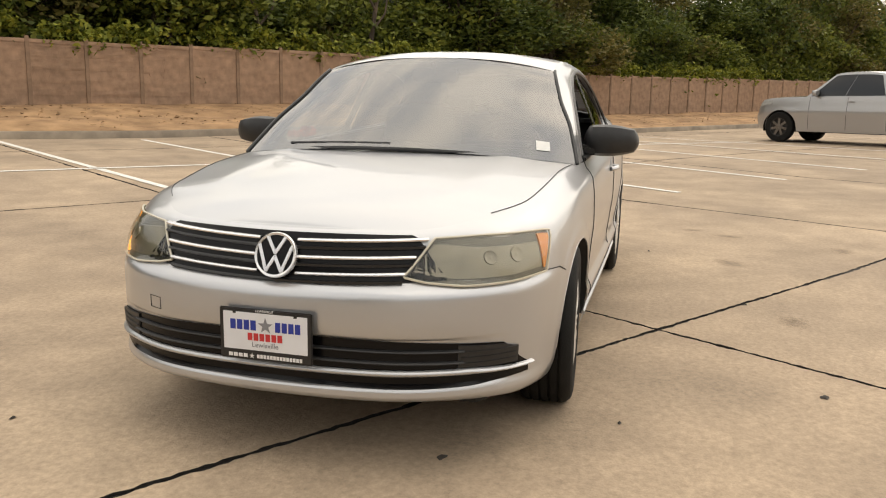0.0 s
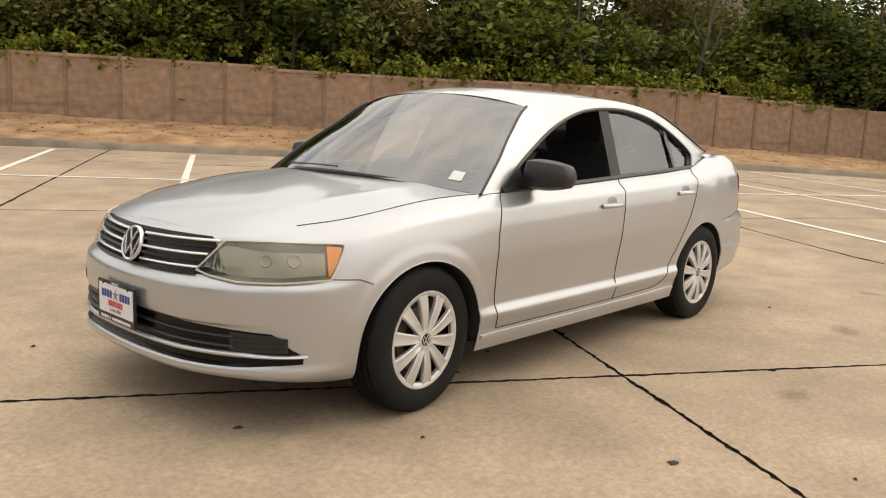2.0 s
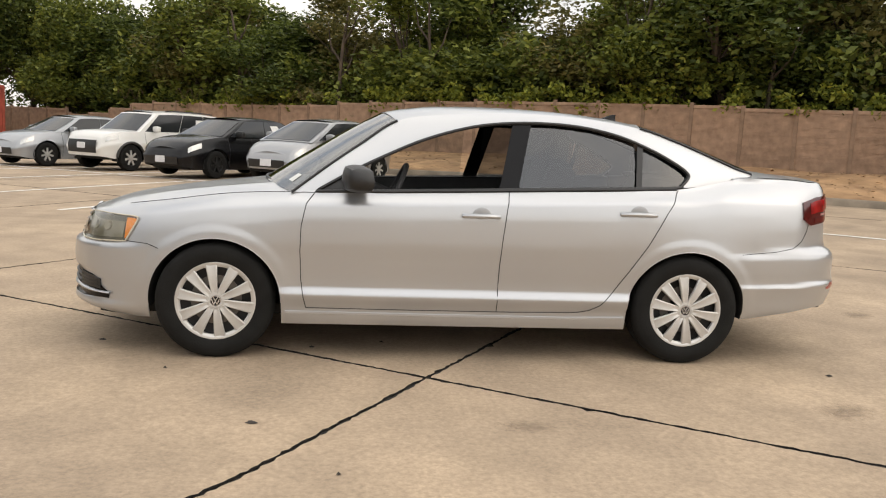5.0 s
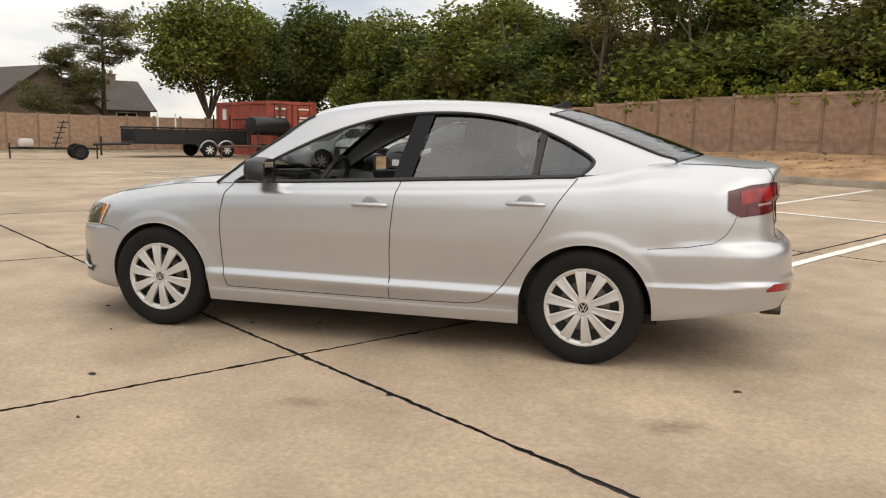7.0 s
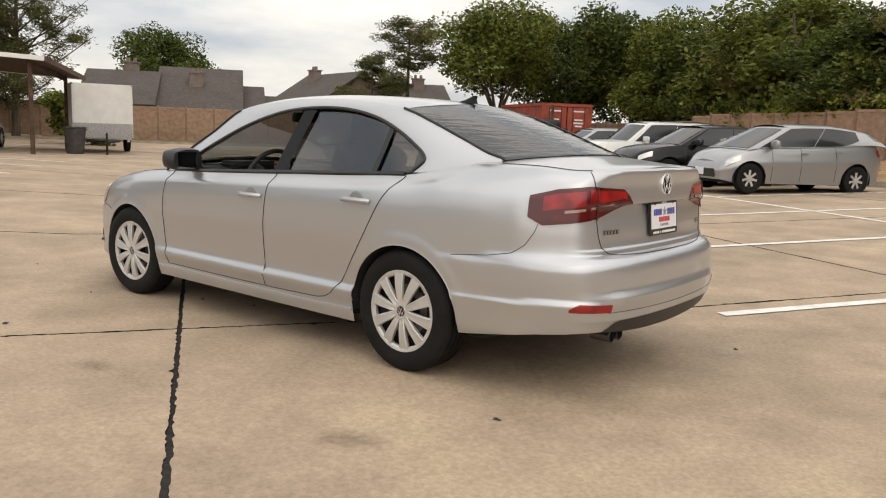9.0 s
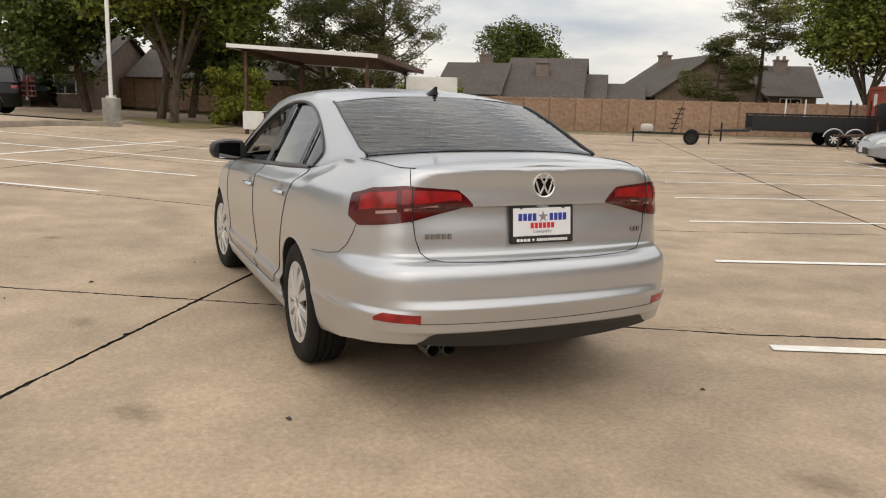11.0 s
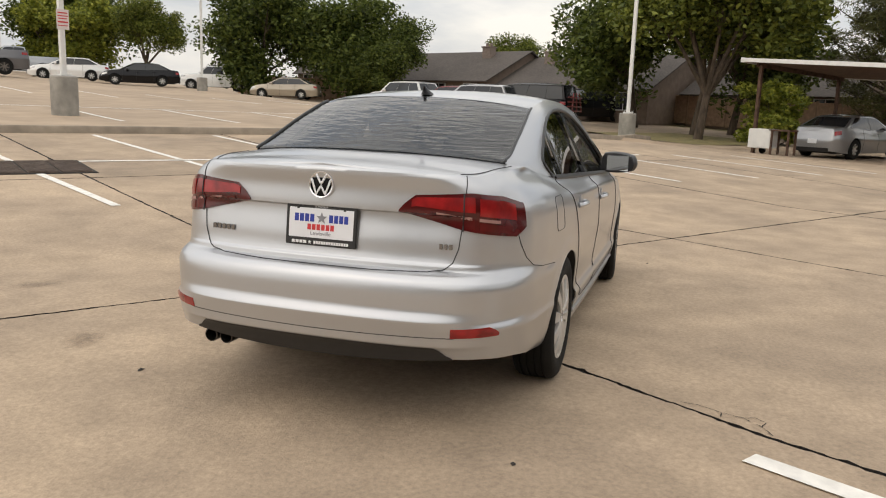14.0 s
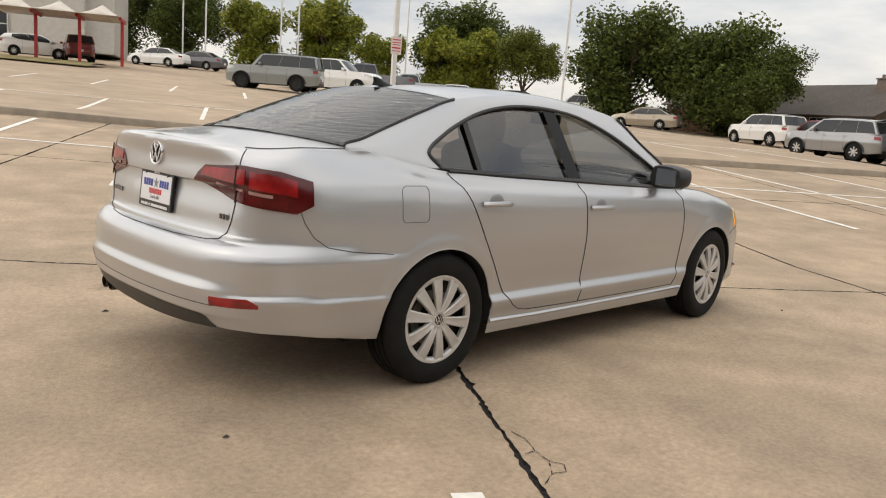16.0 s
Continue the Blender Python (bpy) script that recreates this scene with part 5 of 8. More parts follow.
def nose_band(name, y1, lo, hi, mat, off, label="", y0=0.0, rows=8, lip=0.0):
    """A band round the nose between two heights given over y; lip pushes its middle out."""
    ys = np.linspace(y0, y1, 36)
    v = []
    seq = [(y, -1) for y in ys[::-1]] + [(y, 1) for y in (ys[1:] if y0 == 0 else ys)]
    for y, s in seq:
        p = p_front(y)
        for j in range(rows):
            t = j / (rows - 1)
            q = skin(p, lo(y) + (hi(y) - lo(y)) * t, off + lip * math.sin(math.pi * t) ** 0.6)
            v.append((q.x, s * q.y, q.z))
    return mesh_object(name, v, grid_faces(len(seq), rows, True), mat, sedan, True, label, 35)


def ends(y):
    return smooth01(0.60, 0.775, y)


nose_band("lower_intake", 0.772, lambda y: 0.291 + 0.010 * ends(y), lambda y: 0.447 - 0.030 * (y / 0.775) ** 2 - 0.085 * smooth01(0.70, 0.778, y), M["gloss_black"], 0.003, "black lower air intake", rows=14)
nose_band("intake_chrome_line", 0.778, lambda y: 0.326 - 0.002 * ends(y), lambda y: 0.349 - 0.010 * ends(y), M["silver"], 0.006, "silver blade across the air intake", rows=7, lip=0.014)
for zz in (0.368, 0.404):
    nose_band("intake_slat", 0.60, lambda y: zz - 0.006 * (y / 0.6), lambda y: zz + 0.013 - 0.006 * (y / 0.6), M["black_plastic"], 0.004, rows=5, lip=0.012)
for s in (1, -1):
    ps = [p_front(y) for y in np.linspace(0.585, 0.742, 12)]
    patch("fog_cover", ps, [0.352 - 0.004 * i / 11 for i in range(12)], [0.424 - 0.010 * i / 11 - 0.012 * smooth01(8, 11, i) for i in range(12)], M["black_plastic"], label="black grid where a fog lamp would sit", off=0.008, rows=6, sides=(s,))
    for zz in (0.364, 0.382, 0.400):
        bm = bmesh.new()
        q = [skin(p_front(y), zz, 0.009) for y in np.linspace(0.592, 0.735, 8)]
        sweep(bm, [(a.x, s * a.y, a.z) for a in q], 0.0035, 5)
        part("fog_cover_rib", bm, M["trim_black"], sedan)
ribbon("tow_cover", polyline([(p_front(0.43), 0.475), (p_front(0.43), 0.515), (p_front(0.48), 0.517), (p_front(0.48), 0.477), (p_front(0.43), 0.475)], 3), 0.0012, gap, (-1,))

# headlamps
hx = [p_front(0.428)] + list(np.linspace(p_front(0.434), X(1.742), 40))
hl_t = np.array([(p - hx[0]) / (hx[-1] - hx[0]) for p in hx])
h_lo = [float(np.interp(t, [0, 0.12, 0.32, 0.6, 0.90, 1.0], [0.636, 0.621, 0.611, 0.613, 0.622, 0.735])) for t in hl_t]
h_hi = [float(np.interp(t, [0, 0.02, 0.18, 0.5, 0.95, 1.0], [0.642, 0.652, 0.752, 0.757, 0.755, 0.751])) for t in hl_t]
lamp = patch("headlamp", hx, h_lo, h_hi, M["lamp_dark"], label="headlamp with hazed clear lens", off=0.0005, rows=12)
patch("lens", hx, h_lo, h_hi, M["lens"], parent=lamp, label="hazed clear lens", off=0.012, rows=12, bulge=0.006)
sub = list(np.linspace(hx[1], X(1.82), 16))
ts = [(p - hx[0]) / (hx[-1] - hx[0]) for p in sub]
patch("reflector", sub, [float(np.interp(t, hl_t, h_lo)) + 0.018 for t in ts], [float(np.interp(t, hl_t, h_hi)) - 0.03 * min(1, t * 2.2) - 0.006 for t in ts], M["lamp_inner"], parent=lamp, label="silver lamp reflector", off=0.004, rows=6)
sub = list(np.linspace(X(1.81), X(1.752), 8))
ts = [(p - hx[0]) / (hx[-1] - hx[0]) for p in sub]
low_p = list(np.linspace(X(1.985), X(1.85), 10))
low_l = [float(np.interp((p - hx[0]) / (hx[-1] - hx[0]), hl_t, h_lo)) for p in low_p]
patch("indicator_bulb", low_p, [l + 0.008 for l in low_l], [l + 0.026 + 0.016 * i / 9 for i, l in enumerate(low_l)], M["amber_on"], parent=lamp, label="lit amber turn signal", off=0.008, rows=4, sides=(-1,))
for s, mk in ((1, "amber"), (-1, "amber_on")):
    patch("turn_signal", sub, [float(np.interp(t, hl_t, h_lo)) + 0.012 for t in ts], [float(np.interp(t, hl_t, h_hi)) - 0.012 for t in ts], M[mk], parent=lamp, label="amber turn signal" if s > 0 else "lit amber turn signal", off=0.006, rows=6, sides=(s,))
for s in (1, -1):
    for x_, z_, rr in ((2.02, 0.690, 0.024), (1.93, 0.692, 0.027)):
        p = X(x_)
        q = skin(p, z_, 0.0045)
        du = (skin(p + 0.02, z_) - skin(p - 0.02, z_)).normalized()
        dv = (skin(p, z_ + 0.02) - skin(p, z_ - 0.02)).normalized()
        nn = du.cross(dv).normalized()
        nn = nn if nn.x > 0 else -nn
        bm = bmesh.new()
        lathe(bm, [(rr, -0.002), (rr * 0.94, 0.003), (rr * 0.75, 0.002), (rr * 0.4, -0.001), (0.001, 0.001)], 24, "X")
        for vv in bm.verts:
            w_ = q + nn * vv.co.x + du * vv.co.y + dv * vv.co.z
            vv.co = Vector((w_.x, s * w_.y, w_.z))
        part("lamp_bowl", bm, M["lamp_inner"], lamp[0 if s > 0 else 1])
    rimp = [(p, a) for p, a in zip(hx, h_lo)] + [(p, a) for p, a in zip(hx[::-1], h_hi[::-1])] + [(hx[0], h_lo[0])]
    ribbon("lamp_rim", rimp, 0.0042, M["lamp_edge"], (s,), 0.009, lamp[0 if s > 0 else 1])


def badge(name, m, r_, label):
    """A plain chrome ring with a few crossing bars on a black disc."""
    ob = bpy.data.objects.new(name, None)
    scene.collection.objects.link(ob)
    ob.parent, ob.matrix_basis, ob.empty_display_size = sedan, m, 0.02
    ob["label"] = label
    bm = bmesh.new()
    lathe(bm, [(r_ * 0.97, -0.004), (r_ * 0.97, 0.004), (0.001, 0.006)], 40, "X")
    part("disc", bm, M["gloss_black"], ob)
    bm = bmesh.new()
    lathe(bm, [(r_ * 1.0, -0.004), (r_ * 1.0, 0.007), (r_ * 0.96, 0.011), (r_ * 0.87, 0.009), (r_ * 0.86, 0.002)], 40, "X")
    part("ring", bm, M["chrome"], ob)
    for y0, z0, y1, z1 in ((-0.42, 0.78, 0.0, 0.06), (0.42, 0.78, 0.0, 0.06), (-0.78, 0.42, -0.36, -0.72), (0.78, 0.42, 0.36, -0.72), (-0.36, -0.72, 0.0, -0.06), (0.36, -0.72, 0.0, -0.06)):
        bm = bmesh.new()
        d = Vector((0, y1 - y0, z1 - z0)) * r_
        c = Vector((0.008, (y0 + y1) / 2 * r_, (z0 + z1) / 2 * r_))
        box(bm, (0, 0, 0), (0.006, d.length + r_ * 0.06, r_ * 0.15), 0.0018, Matrix.Translation(c) @ Matrix.Rotation(math.atan2(d.z, d.y), 4, "X"))
        part("bar", bm, M["chrome"], ob)
    return ob


e = skin(0.0, 0.688, 0.004)
badge("front_badge", pose(e.x + 0.012, 0, 0.688, 0, -17, 0), 0.073, "round chrome emblem on a black disc")
e = skin(P_END, 0.992, 0.002)
badge("rear_badge", pose(e.x, 0, 1.004, 0, 0, 180) @ pose(0, 0, 0, 0, -4, 0), 0.055, "round chrome emblem on a black disc")


def words(name, text, size, mat, m, parent, spread=1.0):
    cu = bpy.data.curves.new(name, "FONT")
    cu.body, cu.size, cu.align_x, cu.align_y, cu.extrude, cu.space_character = text, size, "CENTER", "CENTER", 0.0004, spread
    ob = new(name, cu)
    dg = bpy.context.evaluated_depsgraph_get()
    me = bpy.data.meshes.new_from_object(ob.evaluated_get(dg))
    bpy.data.objects.remove(ob)
    me.materials.clear()
    me.materials.append(mat)
    o = new(name, me)
    o.parent, o.matrix_basis = parent, m
    return o


def plate(m, label):
    """A dealer's plate in a black frame: x right, y up, z towards the reader."""
    ob = new("licence_plate")
    ob.empty_display_size = 0.05
    ob.parent, ob.matrix_basis = sedan, m
    ob["label"] = label
    bm = bmesh.new()
    box(bm, (0, -0.004, 0), (0.318, 0.166, 0.010), 0.003)
    part("plate_frame", bm, M["black_plastic"], ob, "black plastic plate frame")
    bm = bmesh.new()
    box(bm, (0, 0.006, 0.005), (0.290, 0.122, 0.003), 0.001)
    part("plate_face", bm, M["white_plate"], ob, "white plate with blue and red bars")
    z = 0.0072

    def bars(spec, mat):
        for x, y, w, h_ in spec:
            bm = bmesh.new()
            box(bm, (x, y, z), (w, h_, 0.0008))
            part("printed_bar", bm, M[mat], ob)

    def block(x0, x1, y, h_, n, mat):
        """A word drawn as n plain bars."""
        w = (x1 - x0) / n
        bars([(x0 + w * (i + 0.5), y, w * 0.78, h_) for i in range(n)], mat)

    block(-0.122, -0.028, 0.027, 0.032, 4, "blue_ink")
    block(0.034, 0.124, 0.027, 0.032, 4, "blue_ink")
    block(-0.062, 0.062, -0.010, 0.024, 6, "red_ink")
    block(-0.130, -0.060, -0.073, 0.012, 4, "white_ink")
    block(-0.030, 0.128, -0.073, 0.012, 14, "white_ink")
    words("place_name", "Lewisville", 0.024, M["grey_ink"], pose(0, -0.036, z), ob)
    words("place_name_small", "LEWISVILLE", 0.011, M["white_ink"], pose(0, 0.074, z), ob, 1.1)
    for cx, cy, rr, mk in ((0.003, 0.028, 0.026, "grey_ink"), (-0.046, -0.073, 0.009, "white_ink")):
        bm = bmesh.new()
        prism(bm, [(rr * (1 if i % 2 == 0 else 0.4) * math.sin(i * math.pi / 5) + cx, rr * (1 if i % 2 == 0 else 0.4) * math.cos(i * math.pi / 5) + cy) for i in range(10)], 0.001, pose(0, 0, z))
        part("printed_star", bm, M[mk], ob, "", False)
    for sx in (-1, 1):
        bm = bmesh.new()
        box(bm, (sx * 0.105, 0.068, 0.006), (0.014, 0.016, 0.004), 0.002)
        part("frame_tab", bm, M["black_plastic"], ob)
    return ob


plate(pose(2.246, -0.006, 0.447, 90, 0, 90), "white dealer plate in a black frame on the front bumper")
plate(pose(-2.318, 0, 0.838, 0, 0, 0) @ pose(0, 0, 0, 90, 0, -90) @ pose(0, 0, 0, -5, 0, 0), "white dealer plate in a black frame on the boot lid")

# ---- tail
tx = list(np.linspace(p_rear(0.345), X(-2.035), 30))
tt = np.linspace(0, 1, 30)
t_lo = [float(np.interp(t, [0, 0.40, 0.52, 0.90, 1.0], [0.918, 0.860, 0.850, 0.824, 0.860])) for t in tt]
t_hi = [float(np.interp(t, [0, 0.02, 0.10, 0.5, 0.80, 1.0], [0.926, 0.945, 0.988, 1.005, 0.990, 0.957])) for t in tt]
tail = patch("tail_lamp", tx, t_lo, t_hi, M["red_lens"], label="red tail lamp with a pale reversing strip", off=0.006, rows=14)


def tail_piece(name, a, b, lo, hi, mat, off, label=""):
    ps = list(np.linspace(tx[0] + (tx[-1] - tx[0]) * a, tx[0] + (tx[-1] - tx[0]) * b, 14))
    f = [(p - tx[0]) / (tx[-1] - tx[0]) for p in ps]
    L_, H_ = [float(np.interp(q, tt, t_lo)) for q in f], [float(np.interp(q, tt, t_hi)) for q in f]
    patch(name, ps, [l + (h_ - l) * lo for l, h_ in zip(L_, H_)], [l + (h_ - l) * hi for l, h_ in zip(L_, H_)], mat, parent=tail, label=label, off=off, rows=5, depth=0.004)


ribbon("lamp_split", [(p_rear(0.632), z) for z in np.linspace(0.852, 1.004, 8)], 0.003, M["seam"], off=0.0115)
tail_piece("upper_lens", 0.08, 0.52, 0.50, 0.90, M["red_bright"], 0.009, "bright red upper lens")
tail_piece("upper_lens", 0.56, 0.90, 0.44, 0.88, M["red_bright"], 0.009, "bright red upper lens")
tail_piece("pale_strip", 0.24, 0.50, 0.30, 0.38, M["clear_strip"], 0.009, "pale reversing lens strip")
tail_piece("pale_strip", 0.56, 0.74, 0.30, 0.38, M["clear_strip"], 0.009, "pale lens strip")
tail_piece("lower_lens", 0.12, 0.52, 0.05, 0.34, M["red_dark"], 0.009, "dark red lower lens")
tail_piece("lower_lens", 0.56, 0.84, 0.07, 0.26, M["red_dark"], 0.009, "dark red lower lens")
ps = list(np.linspace(p_rear(0.585), p_rear(0.755), 10))
patch("reflector_strip", ps, [0.440 + 0.004 * t for t in np.linspace(0, 1, 10)], [0.478 + 0.006 * t - 0.026 * smooth01(0.8, 1.0, t) for t in np.linspace(0, 1, 10)], M["red_bright"], label="red reflector in the bumper", off=0.002, rows=4)
ribbon("bumper_groove", [(p, 0.433 + 0.006 * smooth01(0, 0.6, (P_END - p))) for p in np.linspace(p_rear(0.60), P_END, 34)], 0.0022, gap, off=-0.0006)
dy = np.linspace(0, 0.60, 24)
dp = [p_rear(y) for y in dy]
full_patch("diffuser", dp, [0.312 + 0.03 * (y / 0.6) ** 2 for y in dy], [0.394 - 0.045 * smooth01(0.52, 0.60, y) for y in dy], M["black_plastic"], "dark grey bumper insert", 0.002)
for y0, y1, n_, z0, nm in ((0.418, 0.540, 5, 0.792, "model_letters"), (-0.497, -0.557, 3, 0.788, "engine_letters")):
    for i in range(n_):
        y = y0 + (y1 - y0) * (i + 0.5) / n_
        q = skin(p_rear(abs(y)), z0, 0.002)
        bm = bmesh.new()
        box(bm, (q.x, y, z0), (0.005, abs(y1 - y0) / n_ * 0.72, 0.022), 0.0015)
        part("letter_bar", bm, M["dark_chrome"], sedan, "chrome lettering drawn as a plain bar")
for y in (0.44, 0.515):
    bm = bmesh.new()
    lathe(bm, [(0.031, 0.0), (0.031, -0.10), (0.027, -0.102), (0.026, -0.02), (0.002, 0.01)], 24, "X")
    for vv in bm.verts:
        vv.co = Vector((vv.co.x - 2.24, vv.co.y + y, vv.co.z + 0.315))
    part("exhaust_pipe", bm, M["exhaust"], sedan, "dark exhaust tailpipe")
bm = bmesh.new()
fin = []
for k_, (x0, x1, z_, hw) in enumerate(((-0.085, 0.075, 0.0, 0.030), (-0.08, 0.05, 0.012, 0.022), (-0.078, 0.0, 0.025, 0.013), (-0.080, -0.03, 0.038, 0.008), (-0.082, -0.05, 0.045, 0.004))):
    fin.append([bm.verts.new((-1.03 + (x0 + x1) / 2 + (x1 - x0) / 2 * math.cos(a), hw * math.sin(a), 1.400 + z_)) for a in np.linspace(0, math.tau, 14, endpoint=False)])
for a_, b_ in zip(fin, fin[1:]):
    for k_ in range(14):
        bm.faces.new((a_[k_], a_[(k_ + 1) % 14], b_[(k_ + 1) % 14], b_[k_]))
bm.faces.new(fin[-1])
part("roof_antenna", bm, M["gloss_black"], sedan, "black shark-fin antenna")
# ---- door handles and mirrors
for s in (1, -1):
    for x_, z_ in ((-0.105, 0.825), (-1.0, 0.862)):
        e = side(x_, z_)
        # no hollow here: a thin darker disc paints the recess's shade
        bm = bmesh.new()
        bmesh.ops.create_uvsphere(bm, u_segments=20, v_segments=12, radius=1, matrix=Matrix.Translation((e.x - 0.003, s * (e.y - 0.002), e.z)) @ Matrix.Diagonal((0.054, 0.0045, 0.048, 1)))
        cup_disc = part("recess_shade_disc", bm, M["cup"], sedan, "grey disc painted as the shade of the handle recess")
        bm = bmesh.new()
        pts = [(e.x + 0.10, s * (e.y + 0.004), z_ - 0.002), (e.x + 0.085, s * (e.y + 0.020), z_), (e.x + 0.03, s * (e.y + 0.031), z_ + 0.002), (e.x - 0.04, s * (e.y + 0.031), z_ + 0.002), (e.x - 0.085, s * (e.y + 0.020), z_), (e.x - 0.10, s * (e.y + 0.004), z_ - 0.002)]
        sweep(bm, pts, 0.0125, 8)
        part("door_handle", bm, M["silver"], sedan, "silver bar door handle")
    bm = bmesh.new()
    mm = Matrix.Translation((0.575, s * 0.915, 1.002)) @ Matrix.Rotation(s * 0.18, 4, "Z")
    bmesh.ops.create_cube(bm, size=1, matrix=Matrix())
    bmesh.ops.subdivide_edges(bm, edges=bm.edges[:], cuts=6, use_grid_fill=True)
    for vv in bm.verts:
        c = vv.co * 2
        q = Vector((c.x * math.sqrt(max(0, 1 - c.y ** 2 / 2 - c.z ** 2 / 2 + c.y ** 2 * c.z ** 2 / 3)), c.y * math.sqrt(max(0, 1 - c.z ** 2 / 2 - c.x ** 2 / 2 + c.z ** 2 * c.x ** 2 / 3)), c.z * math.sqrt(max(0, 1 - c.x ** 2 / 2 - c.y ** 2 / 2 + c.x ** 2 * c.y ** 2 / 3))))
        q = q * 0.64 + c * 0.36
        x_ = q.x * 0.085
        if x_ < -0.05:
            x_ = -0.05
        vv.co = mm @ Vector((x_ - 0.02 * abs(q.y), q.y * 0.128, q.z * (0.080 if q.z > 0 else 0.066) * (1 - 0.14 * q.y * s) - 0.006 * (1 - q.x)))
    mir = part("door_mirror", bm, M["black_plastic"], sedan, "black plastic door mirror")
    bm = bmesh.new()
    box(bm, (-0.060, 0, -0.004), (0.004, 0.19, 0.105), 0.0015, mm)
    part("mirror_glass", bm, material("mirror_glass", (0.85, 0.86, 0.87), 0.02, 1.0, 0), mir, "mirror glass")
    bm = bmesh.new()
    box(bm, (0.60, s * 0.81, 0.958), (0.09, 0.09, 0.045), 0.012)
    part("mirror_foot", bm, M["black_plastic"], mir)

# ---- wheels
def wheel(x, s, steer=0.0):
    """A tyre with tread grooves on a black steel rim under a ten-spoke cover."""
    w = new("wheel")
    w.empty_display_size = 0.1
    w.parent = sedan
    w.matrix_basis = pose(x, s * 0.763, HUB_Z, 0, 0, (0 if s > 0 else 180) + steer)
    R = WHEEL_R
    bm = bmesh.new()
    prof = [(0.205, -0.09), (0.24, -0.102), (0.275, -0.103), (0.300, -0.094), (R - 0.004, -0.078)]
    for g in (-0.052, -0.018, 0.018, 0.052):
        prof += [(R, g - 0.012), (R, g - 0.005), (R - 0.008, g - 0.004), (R - 0.008, g + 0.004), (R, g + 0.005), (R, g + 0.012)]
    prof += [(R - 0.004, 0.078), (0.300, 0.094), (0.292, 0.0985), (0.272, 0.103), (0.262, 0.1045), (0.24, 0.102), (0.214, 0.094), (0.200, 0.086)]
    lathe(bm, prof, 72)
    part("tyre", bm, M["rubber"], w, "black rubber tyre with worn tread", angle=35)
    bm = bmesh.new()
    lathe(bm, [(0.203, -0.08), (0.203, 0.05), (0.17, 0.04), (0.06, 0.05), (0.002, 0.05)], 40)
    part("rim", bm, M["dark_rim"], w, "black steel rim")
    bm = bmesh.new()
    lathe(bm, [(0.135, 0.030), (0.135, 0.046), (0.07, 0.048)], 40)
    part("brake_disc", bm, M["brake"], w)
    cover = bpy.data.objects.new("wheel_cover", None)
    scene.collection.objects.link(cover)
    cover.parent, cover.empty_display_size = w, 0.05
    cover.scale = (1.03, 1.0, 1.03)
    cover["label"] = "silver ten-spoke wheel cover"
    bm = bmesh.new()
    lathe(bm, [(0.199, 0.078), (0.208, 0.088), (0.206, 0.0945), (0.200, 0.0955), (0.189, 0.0905), (0.182, 0.086), (0.181, 0.070)], 60)
    part("cover_rim", bm, M["hubcap"], cover)
    bm = bmesh.new()
    lathe(bm, [(0.062, 0.072), (0.058, 0.092), (0.042, 0.096), (0.034, 0.0965), (0.033, 0.092), (0.002, 0.092)], 40)
    part("cover_hub", bm, M["hubcap"], cover)
    bm = bmesh.new()
    lathe(bm, [(0.031, 0.0925), (0.029, 0.0955), (0.0255, 0.0955), (0.025, 0.0935)], 28)
    part("emblem_ring", bm, M["chrome"], cover)
    bm = bmesh.new()
    lathe(bm, [(0.0252, 0.0932), (0.001, 0.0940)], 28)
    part("emblem_disc", bm, M["gloss_black"], cover)
    for a0, b0, a1, b1 in ((-0.011, 0.019, 0.0, 0.001), (0.011, 0.019, 0.0, 0.001), (-0.020, 0.010, -0.009, -0.018), (0.020, 0.010, 0.009, -0.018), (-0.009, -0.018, 0, -0.002), (0.009, -0.018, 0, -0.002)):
        bm = bmesh.new()
        d = math.hypot(a1 - a0, b1 - b0)
        box(bm, (0, 0, 0), (d + 0.002, 0.002, 0.004), 0, Matrix.Translation(((a0 + a1) / 2, 0.0952, (b0 + b1) / 2)) @ Matrix.Rotation(-math.atan2(b1 - b0, a1 - a0), 4, "Y"))
        part("emblem_bar", bm, M["chrome"], cover)
    me = None
    for k in range(10):
        a = k * math.tau / 10 + 0.12
        if me is None:
            bm = bmesh.new()
            sec = [(0.030, 0.0115, 0.0950), (0.055, 0.0170, 0.0985), (0.085, 0.0200, 0.1010), (0.12, 0.0228, 0.1015), (0.160, 0.0265, 0.0985), (0.193, 0.0310, 0.0930)]
            rows_ = []
            for rr, hw, yy_ in sec:
                rows_.append([bm.verts.new((-hw, yy_ - 0.018, rr)), bm.verts.new((-hw, yy_ - 0.004, rr)), bm.verts.new((-hw * 0.78, yy_ - 0.001, rr)), bm.verts.new((hw * 0.05, yy_ - 0.0035, rr)), bm.verts.new((hw * 0.80, yy_ + 0.001, rr)), bm.verts.new((hw, yy_ - 0.003, rr)), bm.verts.new((hw, yy_ - 0.018, rr))])
            for r0, r1 in zip(rows_, rows_[1:]):
                for j in range(6):
                    bm.faces.new((r0[j], r1[j], r1[j + 1], r0[j + 1]))
            o = part("spoke", bm, M["hubcap"], cover, angle=25)
            me = o.data
        else:
            o = new("spoke", me)
            o.parent = cover
        o.matrix_basis = Matrix.Rotation(a, 4, "Y")
    return w


